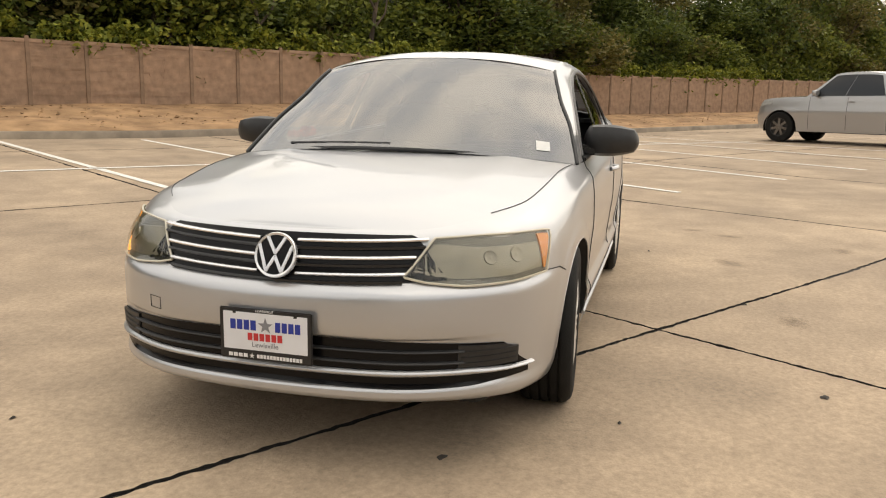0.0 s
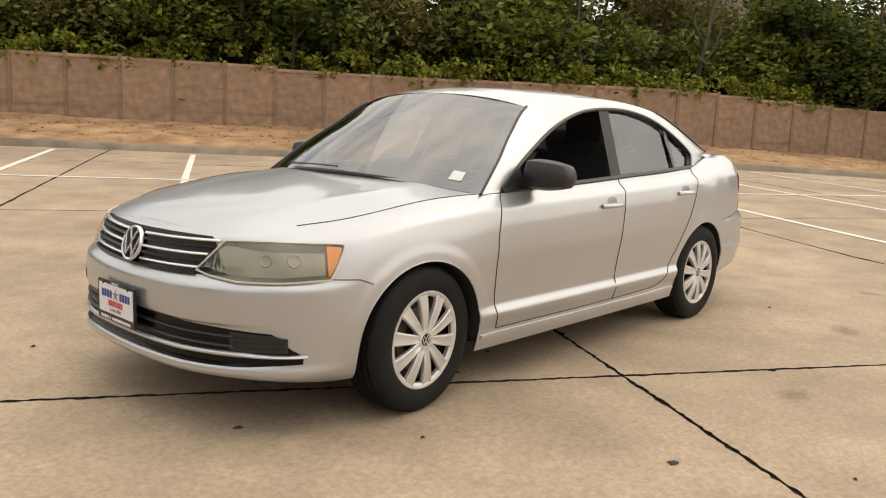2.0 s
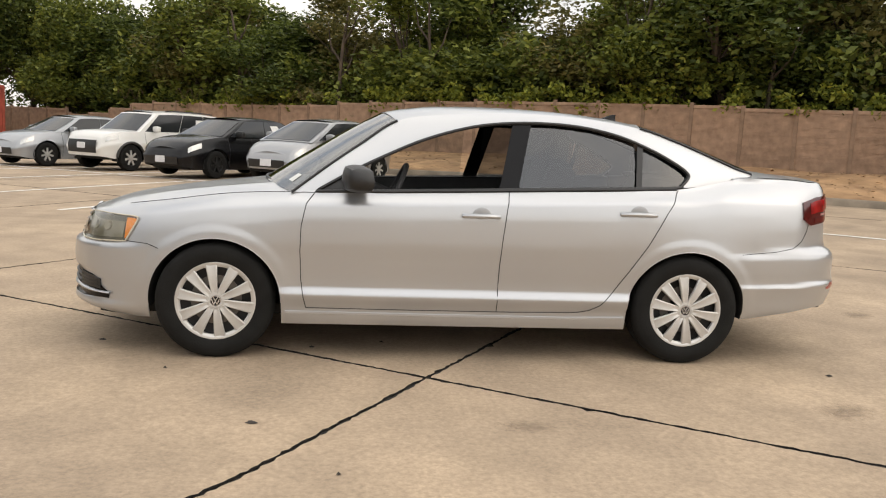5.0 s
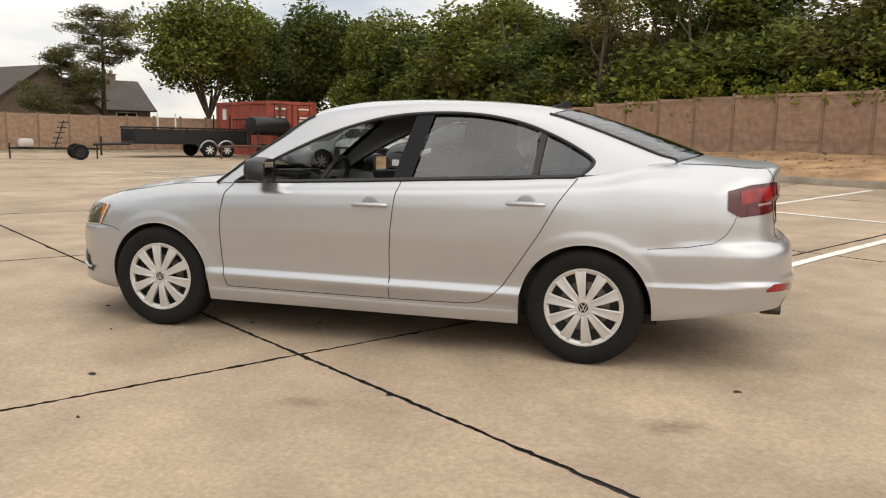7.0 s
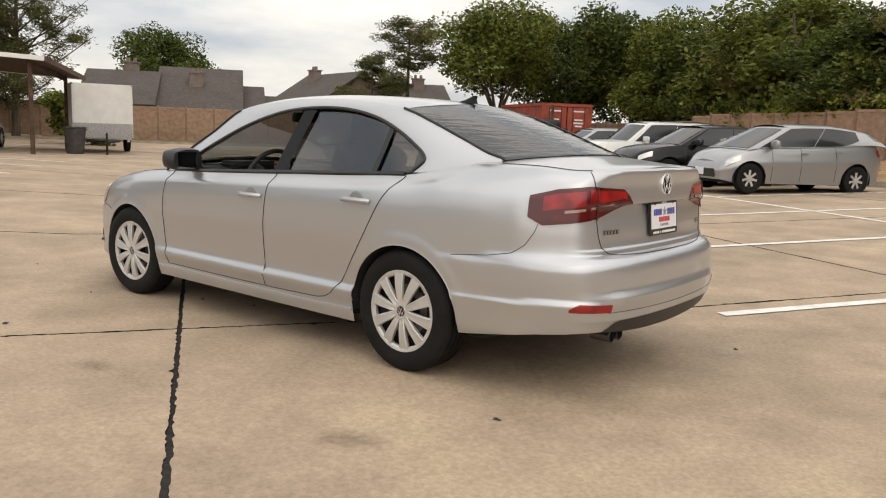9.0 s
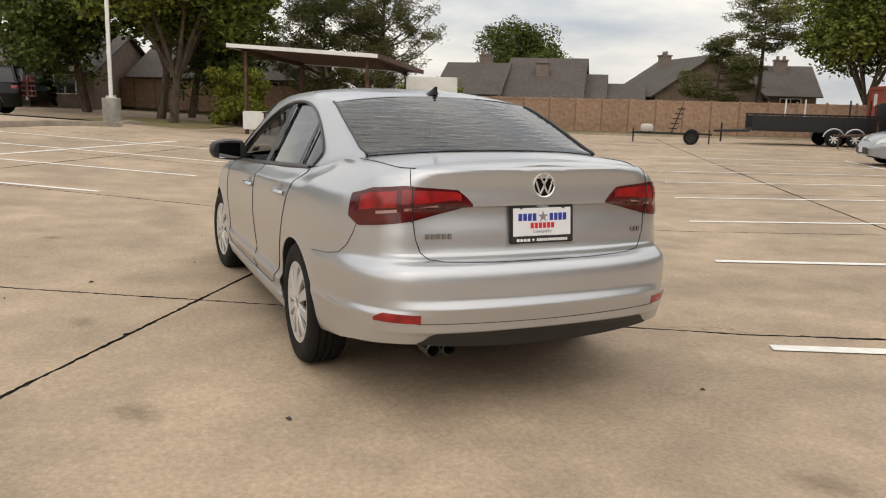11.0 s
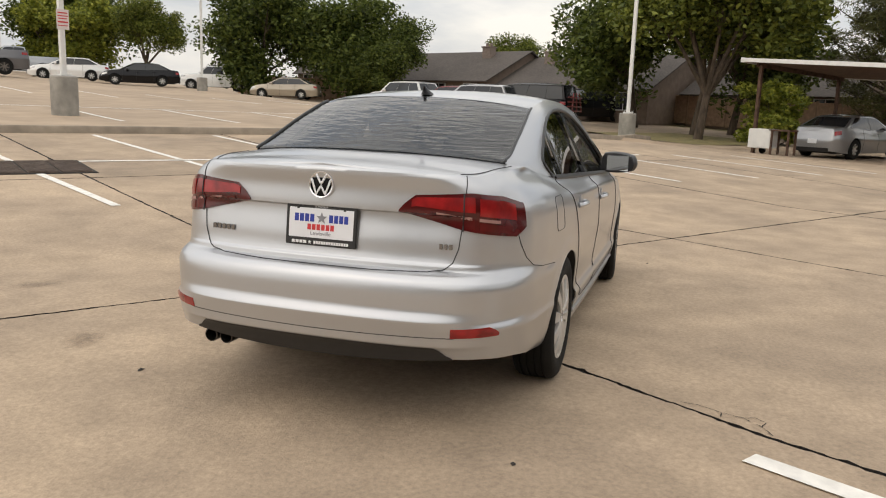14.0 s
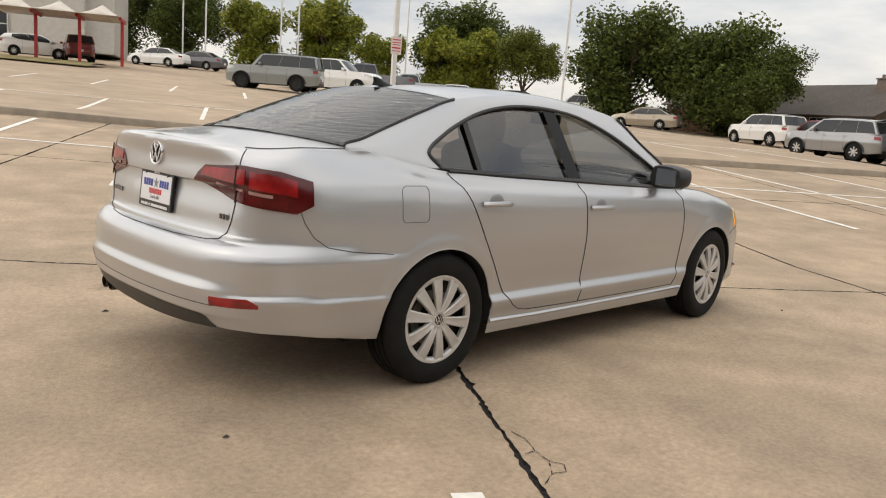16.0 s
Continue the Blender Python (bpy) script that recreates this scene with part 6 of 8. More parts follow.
for x_ in (AXLE, -AXLE):
    for s in (1, -1):
        wheel(x_, s, (4.0 if x_ > 0 else 0))
        # dark liner above the wheel
        bm = bmesh.new()
        ring = []
        for a in np.linspace(-0.15, math.pi + 0.15, 32):
            xx, zz = x_ + ARCH_R * 1.0 * math.cos(a), HUB_Z + ARCH_R * ARCH_K * math.sin(a)
            e = side(min(max(xx, -2.2), 2.2), max(zz, 0.2), -0.006)
            ring.append([bm.verts.new((xx, s * e.y, zz)), bm.verts.new((xx, s * (e.y - 0.03), zz + 0.0)), bm.verts.new((x_ + (xx - x_) * 1.04, s * 0.50, HUB_Z + (zz - HUB_Z) * 1.04))])
        for r0, r1 in zip(ring, ring[1:]):
            for j in range(2):
                bm.faces.new((r0[j], r1[j], r1[j + 1], r0[j + 1]))
        bm.faces.new([r_[2] for r_ in ring])
        part("arch_liner", bm, M["underbody"], sedan, "black wheel arch liner")
        # rolled arch edge
        bm = bmesh.new()
        pts = []
        for a in np.linspace(0.0, math.pi, 40):
            xx, zz = x_ + ARCH_R * math.cos(a), HUB_Z + ARCH_R * ARCH_K * math.sin(a)
            e = side(xx, zz, 0.0)
            pts.append((xx, s * (e.y - 0.002), zz))
        sweep(bm, pts, 0.0032, 6)
        part("arch_edge", bm, M["silver"], sedan)

# ---- underside, cabin
bm = bmesh.new()
pl = [(x, y * 0.86) for x, y in zip(fx[::20], fy[::20]) if -1.72 < x < 2.0]
pl = [(x, min(y, 0.62) if (abs(abs(x) - AXLE) < 0.42) else y) for x, y in pl]
prism(bm, [(x, y) for x, y in pl] + [(x, -y) for x, y in pl[::-1]], 0.06, pose(0, 0, 0.20))
part("underbody", bm, M["underbody"], sedan, "dark underbody")
bm = bmesh.new()
box(bm, (-1.95, 0, 0.35), (0.66, 1.1, 0.05), 0.02)
part("rear_undertray", bm, M["underbody"], sedan)
bm = bmesh.new()
box(bm, (-0.45, 0, 0.30), (2.4, 1.44, 0.05), 0.01)
part("cabin_floor", bm, M["cloth"], sedan)
for s in (1, -1):
    v = []
    for x_ in np.linspace(0.84, -1.32, 24):
        zt = ztop(X(x_))
        for z_ in (0.30, 0.5, 0.7, 0.85, zt - 0.03, zt + 0.005):
            v.append((x_, s * (glass_y(x_, zt) - 0.045 - 0.02 * (zt - z_ > 0.1)), z_))
    mesh_object("door_lining", v, grid_faces(24, 6, s > 0), M["interior"], sedan, True, "dark door lining")
bm = bmesh.new()
sec = [(0.98, 0.90), (0.90, 0.945), (0.66, 0.955), (0.52, 0.93), (0.46, 0.84), (0.50, 0.55), (0.9, 0.4)]
prism(bm, sec, 1.44, pose(0, 0.72, 0, 90, 0, 0))
part("dashboard", bm, M["interior"], sedan, "dark dashboard", angle=50)
bm = bmesh.new()
box(bm, (0.60, 0.37, 0.965), (0.20, 0.36, 0.05), 0.02)
part("instrument_hood", bm, M["interior"], sedan)
bm = bmesh.new()
mm = Matrix.Translation((0.36, 0.37, 0.90)) @ Matrix.Rotation(radians(-24), 4, "Y")
sweep(bm, [mm @ Vector((0, 0.185 * math.cos(a), 0.185 * math.sin(a))) for a in np.linspace(0, math.tau, 40, endpoint=False)], 0.016, 8, True)
box(bm, (0.01, 0, -0.01), (0.04, 0.15, 0.12), 0.02, mm)
box(bm, (0.0, 0, 0.0), (0.02, 0.35, 0.03), 0.006, mm)
box(bm, (0.0, 0, -0.09), (0.02, 0.03, 0.18), 0.006, mm)
tube(bm, mm @ Vector((0, 0, -0.01)), mm @ Vector((0.22, 0, -0.02)), 0.03)
part("steering_wheel", bm, M["interior"], sedan, "black three-spoke steering wheel")


def puffy(bm, c, s, m=None, k=0.45):
    """A cushion: a rounded block."""
    b2 = bmesh.new()
    bmesh.ops.create_cube(b2, size=1)
    bmesh.ops.subdivide_edges(b2, edges=b2.edges[:], cuts=5, use_grid_fill=True)
    for vv in b2.verts:
        q = vv.co * 2
        n_ = q.normalized()
        vv.co = (q * (1 - k) + n_ * k * 1.25) * 0.5
        vv.co = Vector((vv.co.x * s[0], vv.co.y * s[1], vv.co.z * s[2])) + Vector(c)
        if m is not None:
            vv.co = m @ vv.co
    tmp = bpy.data.meshes.new("tmp")
    b2.to_mesh(tmp)
    b2.free()
    bm.from_mesh(tmp)
    bpy.data.meshes.remove(tmp)
    return bm


for y in (0.37, -0.37):
    bm = bmesh.new()
    puffy(bm, (-0.12, y, 0.52), (0.56, 0.52, 0.20))
    puffy(bm, (-0.46, y, 0.84), (0.20, 0.50, 0.66), Matrix.Translation((-0.42, y, 0.55)) @ Matrix.Rotation(radians(-16), 4, "Y") @ Matrix.Translation((0.42, -y, -0.55)))
    part("front_seat", bm, M["cloth"], sedan, "black cloth front seat")
    bm = bmesh.new()
    puffy(bm, (-0.615, y, 1.225), (0.13, 0.27, 0.20), None, 0.6)
    tube(bm, (-0.58, y - 0.06, 1.05), (-0.61, y - 0.06, 1.2), 0.008)
    tube(bm, (-0.58, y + 0.06, 1.05), (-0.61, y + 0.06, 1.2), 0.008)
    part("headrest", bm, M["cloth"], sedan, "black cloth headrest")
bm = bmesh.new()
puffy(bm, (-1.0, 0, 0.52), (0.52, 1.32, 0.22))
puffy(bm, (-1.36, 0, 0.80), (0.22, 1.32, 0.60), Matrix.Translation((-1.3, 0, 0.55)) @ Matrix.Rotation(radians(-20), 4, "Y") @ Matrix.Translation((1.3, 0, -0.55)))
part("rear_bench", bm, M["cloth"], sedan, "black cloth rear bench")
for y in (0.38, 0.0, -0.38):
    bm = bmesh.new()
    puffy(bm, (-1.46, y, 1.135), (0.12, 0.26, 0.15 if y else 0.11), None, 0.6)
    part("headrest", bm, M["cloth"], sedan, "black rear headrest")
bm = bmesh.new()
box(bm, (-1.62, 0, 1.045), (0.44, 1.26, 0.03), 0.008)
part("parcel_shelf", bm, M["interior"], sedan, "dark parcel shelf")
# headliner under the roof and pillar linings
v = []
for q in roof_edge:
    t = (q.x - roof_edge[0].x) / (roof_edge[-1].x - roof_edge[0].x)
    x0 = 0.40 + (-1.10 - 0.40) * t
    for j in range(8):
        s_ = j / 7
        zc = float(pchip(rcx, rcz, x0)) - 0.03
        v.append((q.x * 0.98 + (x0 - q.x) * (1 - (1 - s_) ** 2), (q.y - 0.012) * (1 - s_), q.z - 0.02 + (zc - q.z + 0.02) * (1 - (1 - s_) ** 2.6)))
whole("headliner", v, grid_faces(len(roof_edge), 8, True), M["headliner"], label="light grey headliner")
bm = bmesh.new()
puffy(bm, (0.42, 0.0, 1.30), (0.04, 0.24, 0.07), None, 0.3)
tube(bm, (0.43, 0, 1.31), (0.46, 0, 1.36), 0.012)
part("inside_mirror", bm, M["interior"], sedan, "inside mirror")
bm = bmesh.new()
for y0, y1, x0 in ((0.62, -0.02, 1.10), (0.0, -0.52, 1.12)):
    pts = [(x0 - 0.02 - 0.16 * (abs(y) / 0.7) ** 2, y, 0.975 - 0.03 * (abs(y) / 0.7) ** 2 + 0.012) for y in np.linspace(y0, y1, 12)]
    sweep(bm, pts, 0.0055, 5)
part("wiper_blade", bm, M["trim_black"], sedan, "black windscreen wipers")
# sticker inside the windscreen's lower corner
a = np.array(ws_v).reshape(len(ws_edge), 16, 3)
c0, c1, c2, c3 = a[2, 2], a[2, 3] * 0.9 + a[2, 4] * 0.1, a[4, 3] * 0.9 + a[4, 4] * 0.1, a[4, 2]
up = np.array((0.0015, 0.001, 0.002))
mesh_object("screen_sticker", [c0 + up, c1 + up, c2 + up, c3 + up], [(0, 1, 2, 3)], M["sticker"], sedan, False, "white paper sticker in the windscreen corner")
# daylight falls through the panes into the cabin
for pane_ in sedan.children:
    if pane_.name.split(".")[0] in ("windscreen", "rear_window", "side_window", "quarter_window"):
        pane_.visible_shadow = False


# ---------------------------------------------------------------- parked vehicles
PAINT = {
    "white": material("white_paint", (0.74, 0.74, 0.72), 0.35, 0.0, 0.02, 200, coat=0.8),
    "black": material("black_paint", (0.005, 0.005, 0.006), 0.2, 0.0, 0.02, 200, coat=0.1, spec=0.25),
    "grey": material("grey_paint", (0.34, 0.355, 0.375), 0.36, 0.45, 0.02, 300, coat=0.8),
    "cement": material("cement_grey_paint", (0.21, 0.225, 0.215), 0.35, 0.0, 0.02, 200, coat=0.8),
    "silver": material("parked_silver_paint", (0.33, 0.335, 0.345), 0.34, 0.6, 0.02, 300, coat=0.9),
    "gunmetal": material("gunmetal_paint", (0.12, 0.12, 0.13), 0.33, 0.4, 0.02, 300, coat=0.8),
    "red": material("dark_red_paint", (0.16, 0.018, 0.016), 0.33, 0.2, 0.02, 300, coat=0.8),
    "blue": material("dark_blue_paint", (0.02, 0.035, 0.09), 0.3, 0.2, 0.02, 300, coat=0.8),
    "truck": material("pickup_silver_paint", (0.40, 0.40, 0.405), 0.32, 0.6, 0.02, 300, coat=0.9),
    "tan": material("tan_paint", (0.36, 0.31, 0.24), 0.35, 0.4, 0.02, 300, coat=0.8),
}
LAMP_PALE = material("pale_lamp", (0.62, 0.62, 0.60), 0.15, 0.4, 0.1, 20, coat=0.8)

# lower body's top line (x and z as shares of length and height), cabin: screen foot, roof front, roof rear, rear foot, belt
SHAPES = {
    "sedan": dict(top=[(-0.5, 0.60), (-0.485, 0.68), (-0.40, 0.705), (-0.30, 0.70), (0.0, 0.66), (0.2, 0.655), (0.27, 0.645), (0.38, 0.60), (0.455, 0.53), (0.495, 0.44)], cab=(0.245, 0.07, -0.235, -0.385), ratio=0.83),
    "hatch": dict(top=[(-0.5, 0.58), (-0.49, 0.70), (-0.40, 0.73), (-0.2, 0.695), (0.1, 0.655), (0.3, 0.635), (0.38, 0.585), (0.455, 0.51), (0.495, 0.42)], cab=(0.345, 0.10, -0.40, -0.485), ratio=0.80),
    "suv": dict(top=[(-0.5, 0.52), (-0.49, 0.64), (-0.40, 0.655), (-0.1, 0.64), (0.2, 0.63), (0.30, 0.625), (0.42, 0.60), (0.475, 0.55), (0.497, 0.45)], cab=(0.25, 0.10, -0.40, -0.47), ratio=0.84),
    "boxy": dict(top=[(-0.5, 0.52), (-0.495, 0.64), (-0.40, 0.645), (0.2, 0.64), (0.30, 0.635), (0.44, 0.615), (0.485, 0.58), (0.498, 0.45)], cab=(0.21, 0.12, -0.455, -0.485), ratio=0.88),
    "pickup": dict(top=[(-0.5, 0.50), (-0.497, 0.66), (-0.20, 0.66), (0.0, 0.65), (0.2, 0.645), (0.28, 0.64), (0.43, 0.615), (0.48, 0.57), (0.498, 0.45)], cab=(0.24, 0.12, -0.085, -0.125), ratio=0.85),
}


def car_wheel(parent, x, y, r, rimmat):
    w = new("wheel")
    w.empty_display_size = 0.1
    w.parent = parent
    s = 1 if y > 0 else -1
    w.matrix_basis = pose(x, y, r, 0, 0, 0 if s > 0 else 180)
    bm = bmesh.new()
    lathe(bm, [(r * 0.62, -0.09), (r * 0.80, -0.105), (r * 0.96, -0.095), (r, -0.07), (r, 0.07), (r * 0.96, 0.095), (r * 0.80, 0.105), (r * 0.63, 0.09)], 36)
    part("tyre", bm, M["rubber"], w)
    bm = bmesh.new()
    lathe(bm, [(r * 0.64, 0.06), (r * 0.63, 0.095), (r * 0.58, 0.092), (r * 0.55, 0.05), (r * 0.2, 0.03), (0.001, 0.03)], 30)
    part("rim", bm, M["dark_rim"], w)
    bm = bmesh.new()
    for k in range(7):
        box(bm, (0, 0.075, r * 0.34), (r * 0.15, 0.02, r * 0.48), 0, Matrix.Rotation(k * math.tau / 7, 4, "Y"))
    lathe(bm, [(r * 0.15, 0.05), (r * 0.15, 0.088), (0.001, 0.09)], 16)
    part("rim_spokes", bm, rimmat, w, smooth=False)
    return w


def vehicle(name, m, kind, L, W, H, wb, paint, label, wr=0.33, rim="hubcap", front_shift=0.02, clad=False, rails=False, card=False, group="parked vehicles"):
    """A parked vehicle: rounded lower body with wheel arches, cabin, panes, lamps, wheels."""
    sh = SHAPES[kind]
    v_ = thing(name, m, label, "car" if kind in ("sedan", "hatch") else "pickup" if kind == "pickup" else "suv", group)
    tx_, tz_ = np.array(sh["top"]).T
    ax = (wb / 2 + front_shift * L, -wb / 2 + front_shift * L)
    AR = wr + 0.055
    sill = 0.20 if kind in ("sedan", "hatch") else 0.30

    def zt(x):
        return float(pchip(tx_ * L, tz_ * H, x))

    def plan(a):
        """Half outline: a runs from nose (0) to tail (1)."""
        th = a * math.pi
        c, s = math.cos(th), math.sin(th)
        return L / 2 * math.copysign(abs(c) ** 0.36, c), W / 2 * abs(s) ** 0.30

    def xq(a):
        return plan(a)[0]

    aa = np.linspace(0, 1, 400)
    xs = np.array([xq(a) for a in aa])

    def a_of(x):
        return float(np.interp(-x, -xs, aa))

    cols_ = [a * 0.12 for a in np.linspace(0, 1, 14)]
    xx = [a for a in np.linspace(xq(0.12), xq(0.88), 40)]
    for c in ax:
        xx += [c + AR * math.cos(t) for t in np.linspace(0, math.pi, 22)] + [c + AR + 0.004, c - AR - 0.004]
    cols_ += [a_of(x) for x in xx if xq(0.88) < x < xq(0.12)] + [1 - a * 0.12 for a in np.linspace(0, 1, 14)]
    cols_ = sorted(set(round(c, 5) for c in cols_))
    N = 14
    bv = []
    for a in cols_:
        x, y = plan(a)
        z1 = zt(x)
        z0 = sill + 0.06 * smooth01(L * 0.40, L * 0.5, abs(x))
        for c in ax:
            d = abs(x - c)
            if d < AR:
                z0 = max(z0, wr + math.sqrt(AR * AR - d * d))
        for j in range(N):
            t = j / (N - 1)
            z = z0 + (z1 - z0) * t
            k = (z - sill) / (z1 - sill)
            ins = 0.05 * (1 - k) ** 2 * 1.2 + (0.11 if kind in ("sedan", "hatch") else 0.07) * k ** 3 - 0.02 * math.exp(-((k - 0.55) / 0.12) ** 2)
            f = 1 - ins / (W / 2)
            fx_ = 1 - ins * 0.9 / (L / 2)
            bv.append((x * fx_, max(0.0, y * f), z))
    nC = len(cols_)
    faces = grid_faces(nC, N)
    top_rows = 8
    base = len(bv)
    for i in range(nC):
        ex, ey, ez = bv[i * N + N - 1]
        for j in range(1, top_rows):
            t = j / (top_rows - 1)
            bv.append((ex, ey * (1 - t), ez + 0.045 * (1 - (1 - t) ** 2) * (0 if kind == "pickup" and ex < -0.12 * L else 1)))
    for i in range(nC - 1):
        for j in range(top_rows - 1):
            g = lambda q, k: q * N + N - 1 if k == 0 else base + q * (top_rows - 1) + k - 1
            faces.append((g(i, j), g(i + 1, j), g(i + 1, j + 1), g(i, j + 1)))
    n = len(bv)
    bm = bmesh.new()
    vs = [bm.verts.new(q) for q in bv] + [bm.verts.new((q[0], -q[1], q[2])) for q in bv]
    for f in faces:
        for g2 in (f, tuple(n + q for q in f[::-1])):
            try:
                bm.faces.new([vs[q] for q in g2])
            except ValueError:
                pass
    bmesh.ops.remove_doubles(bm, verts=bm.verts, dist=0.001)
    part("body", bm, paint, v_, "painted body", angle=45)
    # cabin
    c0, c1, c2, c3 = [c * L for c in sh["cab"]]
    yb, yt = W / 2 * 0.90, W / 2 * (0.70 if kind in ("sedan", "hatch") else 0.76)
    zr = H - 0.05

    def cab(s, t, side_):
        """s 0..1 front to rear, t 0..1 belt to roof, on the left (+1) or right side."""
        xb, xr = c0 + (c3 - c0) * s, c1 + (c2 - c1) * s
        z0 = zt(xb) - 0.01
        zz = z0 + (zr - 0.045 * (abs(2 * s - 1) ** 3) - (0.075 * smooth01(0.45, 1.0, s) if kind == "hatch" else 0.0) - z0) * t
        return Vector((xb + (xr - xb) * t, side_ * (yb + (yt - yb) * t ** 1.15), zz))

    S, T = 12, 6
    bm = bmesh.new()
    for side_ in (1, -1):
        gv = [[bm.verts.new(cab(i / S, j / T, side_)) for j in range(T + 1)] for i in range(S + 1)]
        for i in range(S):
            for j in range(T):
                bm.faces.new((gv[i][j], gv[i + 1][j], gv[i + 1][j + 1], gv[i][j + 1]))
    for s_ in (0.0, 1.0):
        gv = [[bm.verts.new(cab(s_, j / T, 1).lerp(cab(s_, j / T, -1), k / 8) + Vector(((0.10 if s_ == 0 else -0.06) * math.sin(math.pi * k / 8), 0, 0.02 * math.sin(math.pi * k / 8)))) for j in range(T + 1)] for k in range(9)]
        for k in range(8):
            for j in range(T):
                bm.faces.new((gv[k][j], gv[k + 1][j], gv[k + 1][j + 1], gv[k][j + 1]))
    gv = [[bm.verts.new(cab(i / S, 1, 1).lerp(cab(i / S, 1, -1), k / 8) + Vector(((0.10 * (1 - i / S) - 0.06 * i / S) * math.sin(math.pi * k / 8) * (1 if i in (0, S) else 0.6), 0, 0.05 * math.sin(math.pi * k / 8) ** 0.7))) for k in range(9)] for i in range(S + 1)]
    for i in range(S):
        for k in range(8):
            bm.faces.new((gv[i][k], gv[i + 1][k], gv[i + 1][k + 1], gv[i][k + 1]))
    bmesh.ops.remove_doubles(bm, verts=bm.verts, dist=0.002)
    part("cabin", bm, paint, v_, "painted roof and pillars", angle=50)

    def side_pane(s0, s1, sd):
        v, off = [], 0.006
        for i in range(6):
            for j in range(5):
                s = s0 + (s1 - s0) * i / 5
                foot = 0.04 + (0.42 * smooth01(0.66, 0.88, s) if kind == "hatch" else 0.0)
                t = foot + (0.91 - foot) * j / 4
                q = cab(s, t, sd)
                v.append((q.x, q.y + sd * off, q.z))
        mesh_object("side_window", v, grid_faces(6, 5, sd < 0), M["dark_glass"], v_, True)

    for sd in (1, -1):
        cuts = ((0.06, 0.478), (0.485, 0.95)) if kind in ("sedan", "pickup") else ((0.06, 0.445), (0.452, 0.80)) if kind == "hatch" else ((0.05, 0.405), (0.41, 0.715), (0.72, 0.97))
        for a, b in cuts:
            side_pane(a, b, sd)
        bm = bmesh.new()
        q = cab(0.14, 0.12, sd)
        puffy(bm, (q.x + 0.05, q.y + sd * 0.13, q.z + 0.03), (0.12, 0.20, 0.14), None, 0.5)
        part("door_mirror", bm, paint if paint is not PAINT["black"] else M["black_plastic"], v_)
        zc = zt(L * 0.44) - 0.10 * H / 1.5
        for x0, x1, dz0, dz1, mt, nm in ((0.470, 0.400, -0.075, 0.045, LAMP_PALE, "headlamp"), (-0.485, -0.440, -0.13, 0.0, M["red_bright"], "tail_lamp")):
            v = []
            for i in range(6):
                x = (x0 + (x1 - x0) * i / 5) * L
                _, y = plan(a_of(x))
                zb = (zt(x) - 0.10 if x > 0 else zt(x) - 0.10)
                for j in range(4):
                    z = zb + dz0 + (dz1 - dz0) * j / 3
                    k = (z - sill) / (zt(x) - sill)
                    ins = 0.06 * (1 - k) ** 2 + (0.11 if kind in ("sedan", "hatch") else 0.07) * k ** 3 - 0.02 * math.exp(-((k - 0.55) / 0.12) ** 2) - 0.014
                    v.append((x * (1 - ins * 0.9 / (L / 2)), sd * y * (1 - ins / (W / 2)), z))
            mesh_object(nm, v, grid_faces(6, 4, sd > 0), mt, v_, True)
        for xh in (0.03 * L, -0.17 * L):
            _, y = plan(a_of(xh))
            bm = bmesh.new()
            box(bm, (xh, sd * (y - 0.02), zt(xh) - 0.13), (0.18, 0.03, 0.025), 0.008)
            part("door_handle", bm, paint, v_)
        for xh, zz in ((0.215 * L, 1), (0.045 * L, 1), (-0.165 * L if kind != "pickup" else -0.125 * L, 1)):
            _, y = plan(a_of(xh))
            pts = [(xh, sd * (y * (1 - (0.05 * (1 - k) ** 2 * 1.2 + (0.11 if kind in ("sedan", "hatch") else 0.07) * k ** 3 - 0.02 * math.exp(-((k - 0.55) / 0.12) ** 2)) / (W / 2)) + 0.001), sill + (zt(xh) - sill) * k) for k in np.linspace(0.08, 0.98, 8)]
            bm = bmesh.new()
            sweep(bm, pts, 0.005, 4)
            part("door_gap", bm, M["seam"], v_)

    for s_, mt, nm in ((0.0, M["dark_glass"], "windscreen"), (1.0, M["dark_glass"], "rear_window")):
        v = []
        for k in range(9):
            for j in range(5):
                t = 0.06 + 0.86 * j / 4
                f = 0.06 + 0.88 * k / 8
                q = cab(s_, t, 1).lerp(cab(s_, t, -1), f)
                b = math.sin(math.pi * f)
                v.append((q.x + (0.10 if s_ == 0 else -0.06) * b + (0.012 if s_ == 0 else -0.012), q.y, q.z + 0.02 * b + 0.004))
        mesh_object(nm, v, grid_faces(9, 5, s_ == 1.0), mt, v_, True)
    # bumpers, grille, plate
    for sgn, nm in ((1, "grille"), (-1, "rear_valance")):
        bm = bmesh.new()
        z0, z1 = (sill + 0.10, sill + 0.27) if kind in ("sedan", "hatch") else (sill + 0.14, zt(L * 0.47) - 0.14)
        if sgn < 0:
            z0, z1 = sill + 0.03, sill + 0.16
        v = []
        for y in np.linspace(-W * 0.30, W * 0.30, 12):
            for z in np.linspace(z0, z1, 4):
                a_ = float(np.interp(abs(y), [plan(a)[1] for a in np.linspace(0, 0.3, 200)], np.linspace(0, 0.3, 200)))
                x = plan(a_)[0]
                k = (z - sill) / (zt(x * 0.97) - sill)
                ins = 0.06 * (1 - k) ** 2 + 0.09 * k ** 3 - 0.02 * math.exp(-((k - 0.55) / 0.12) ** 2) - 0.016
                v.append((sgn * x * (1 - ins * 0.9 / (L / 2)), y, z))
        bm.free()
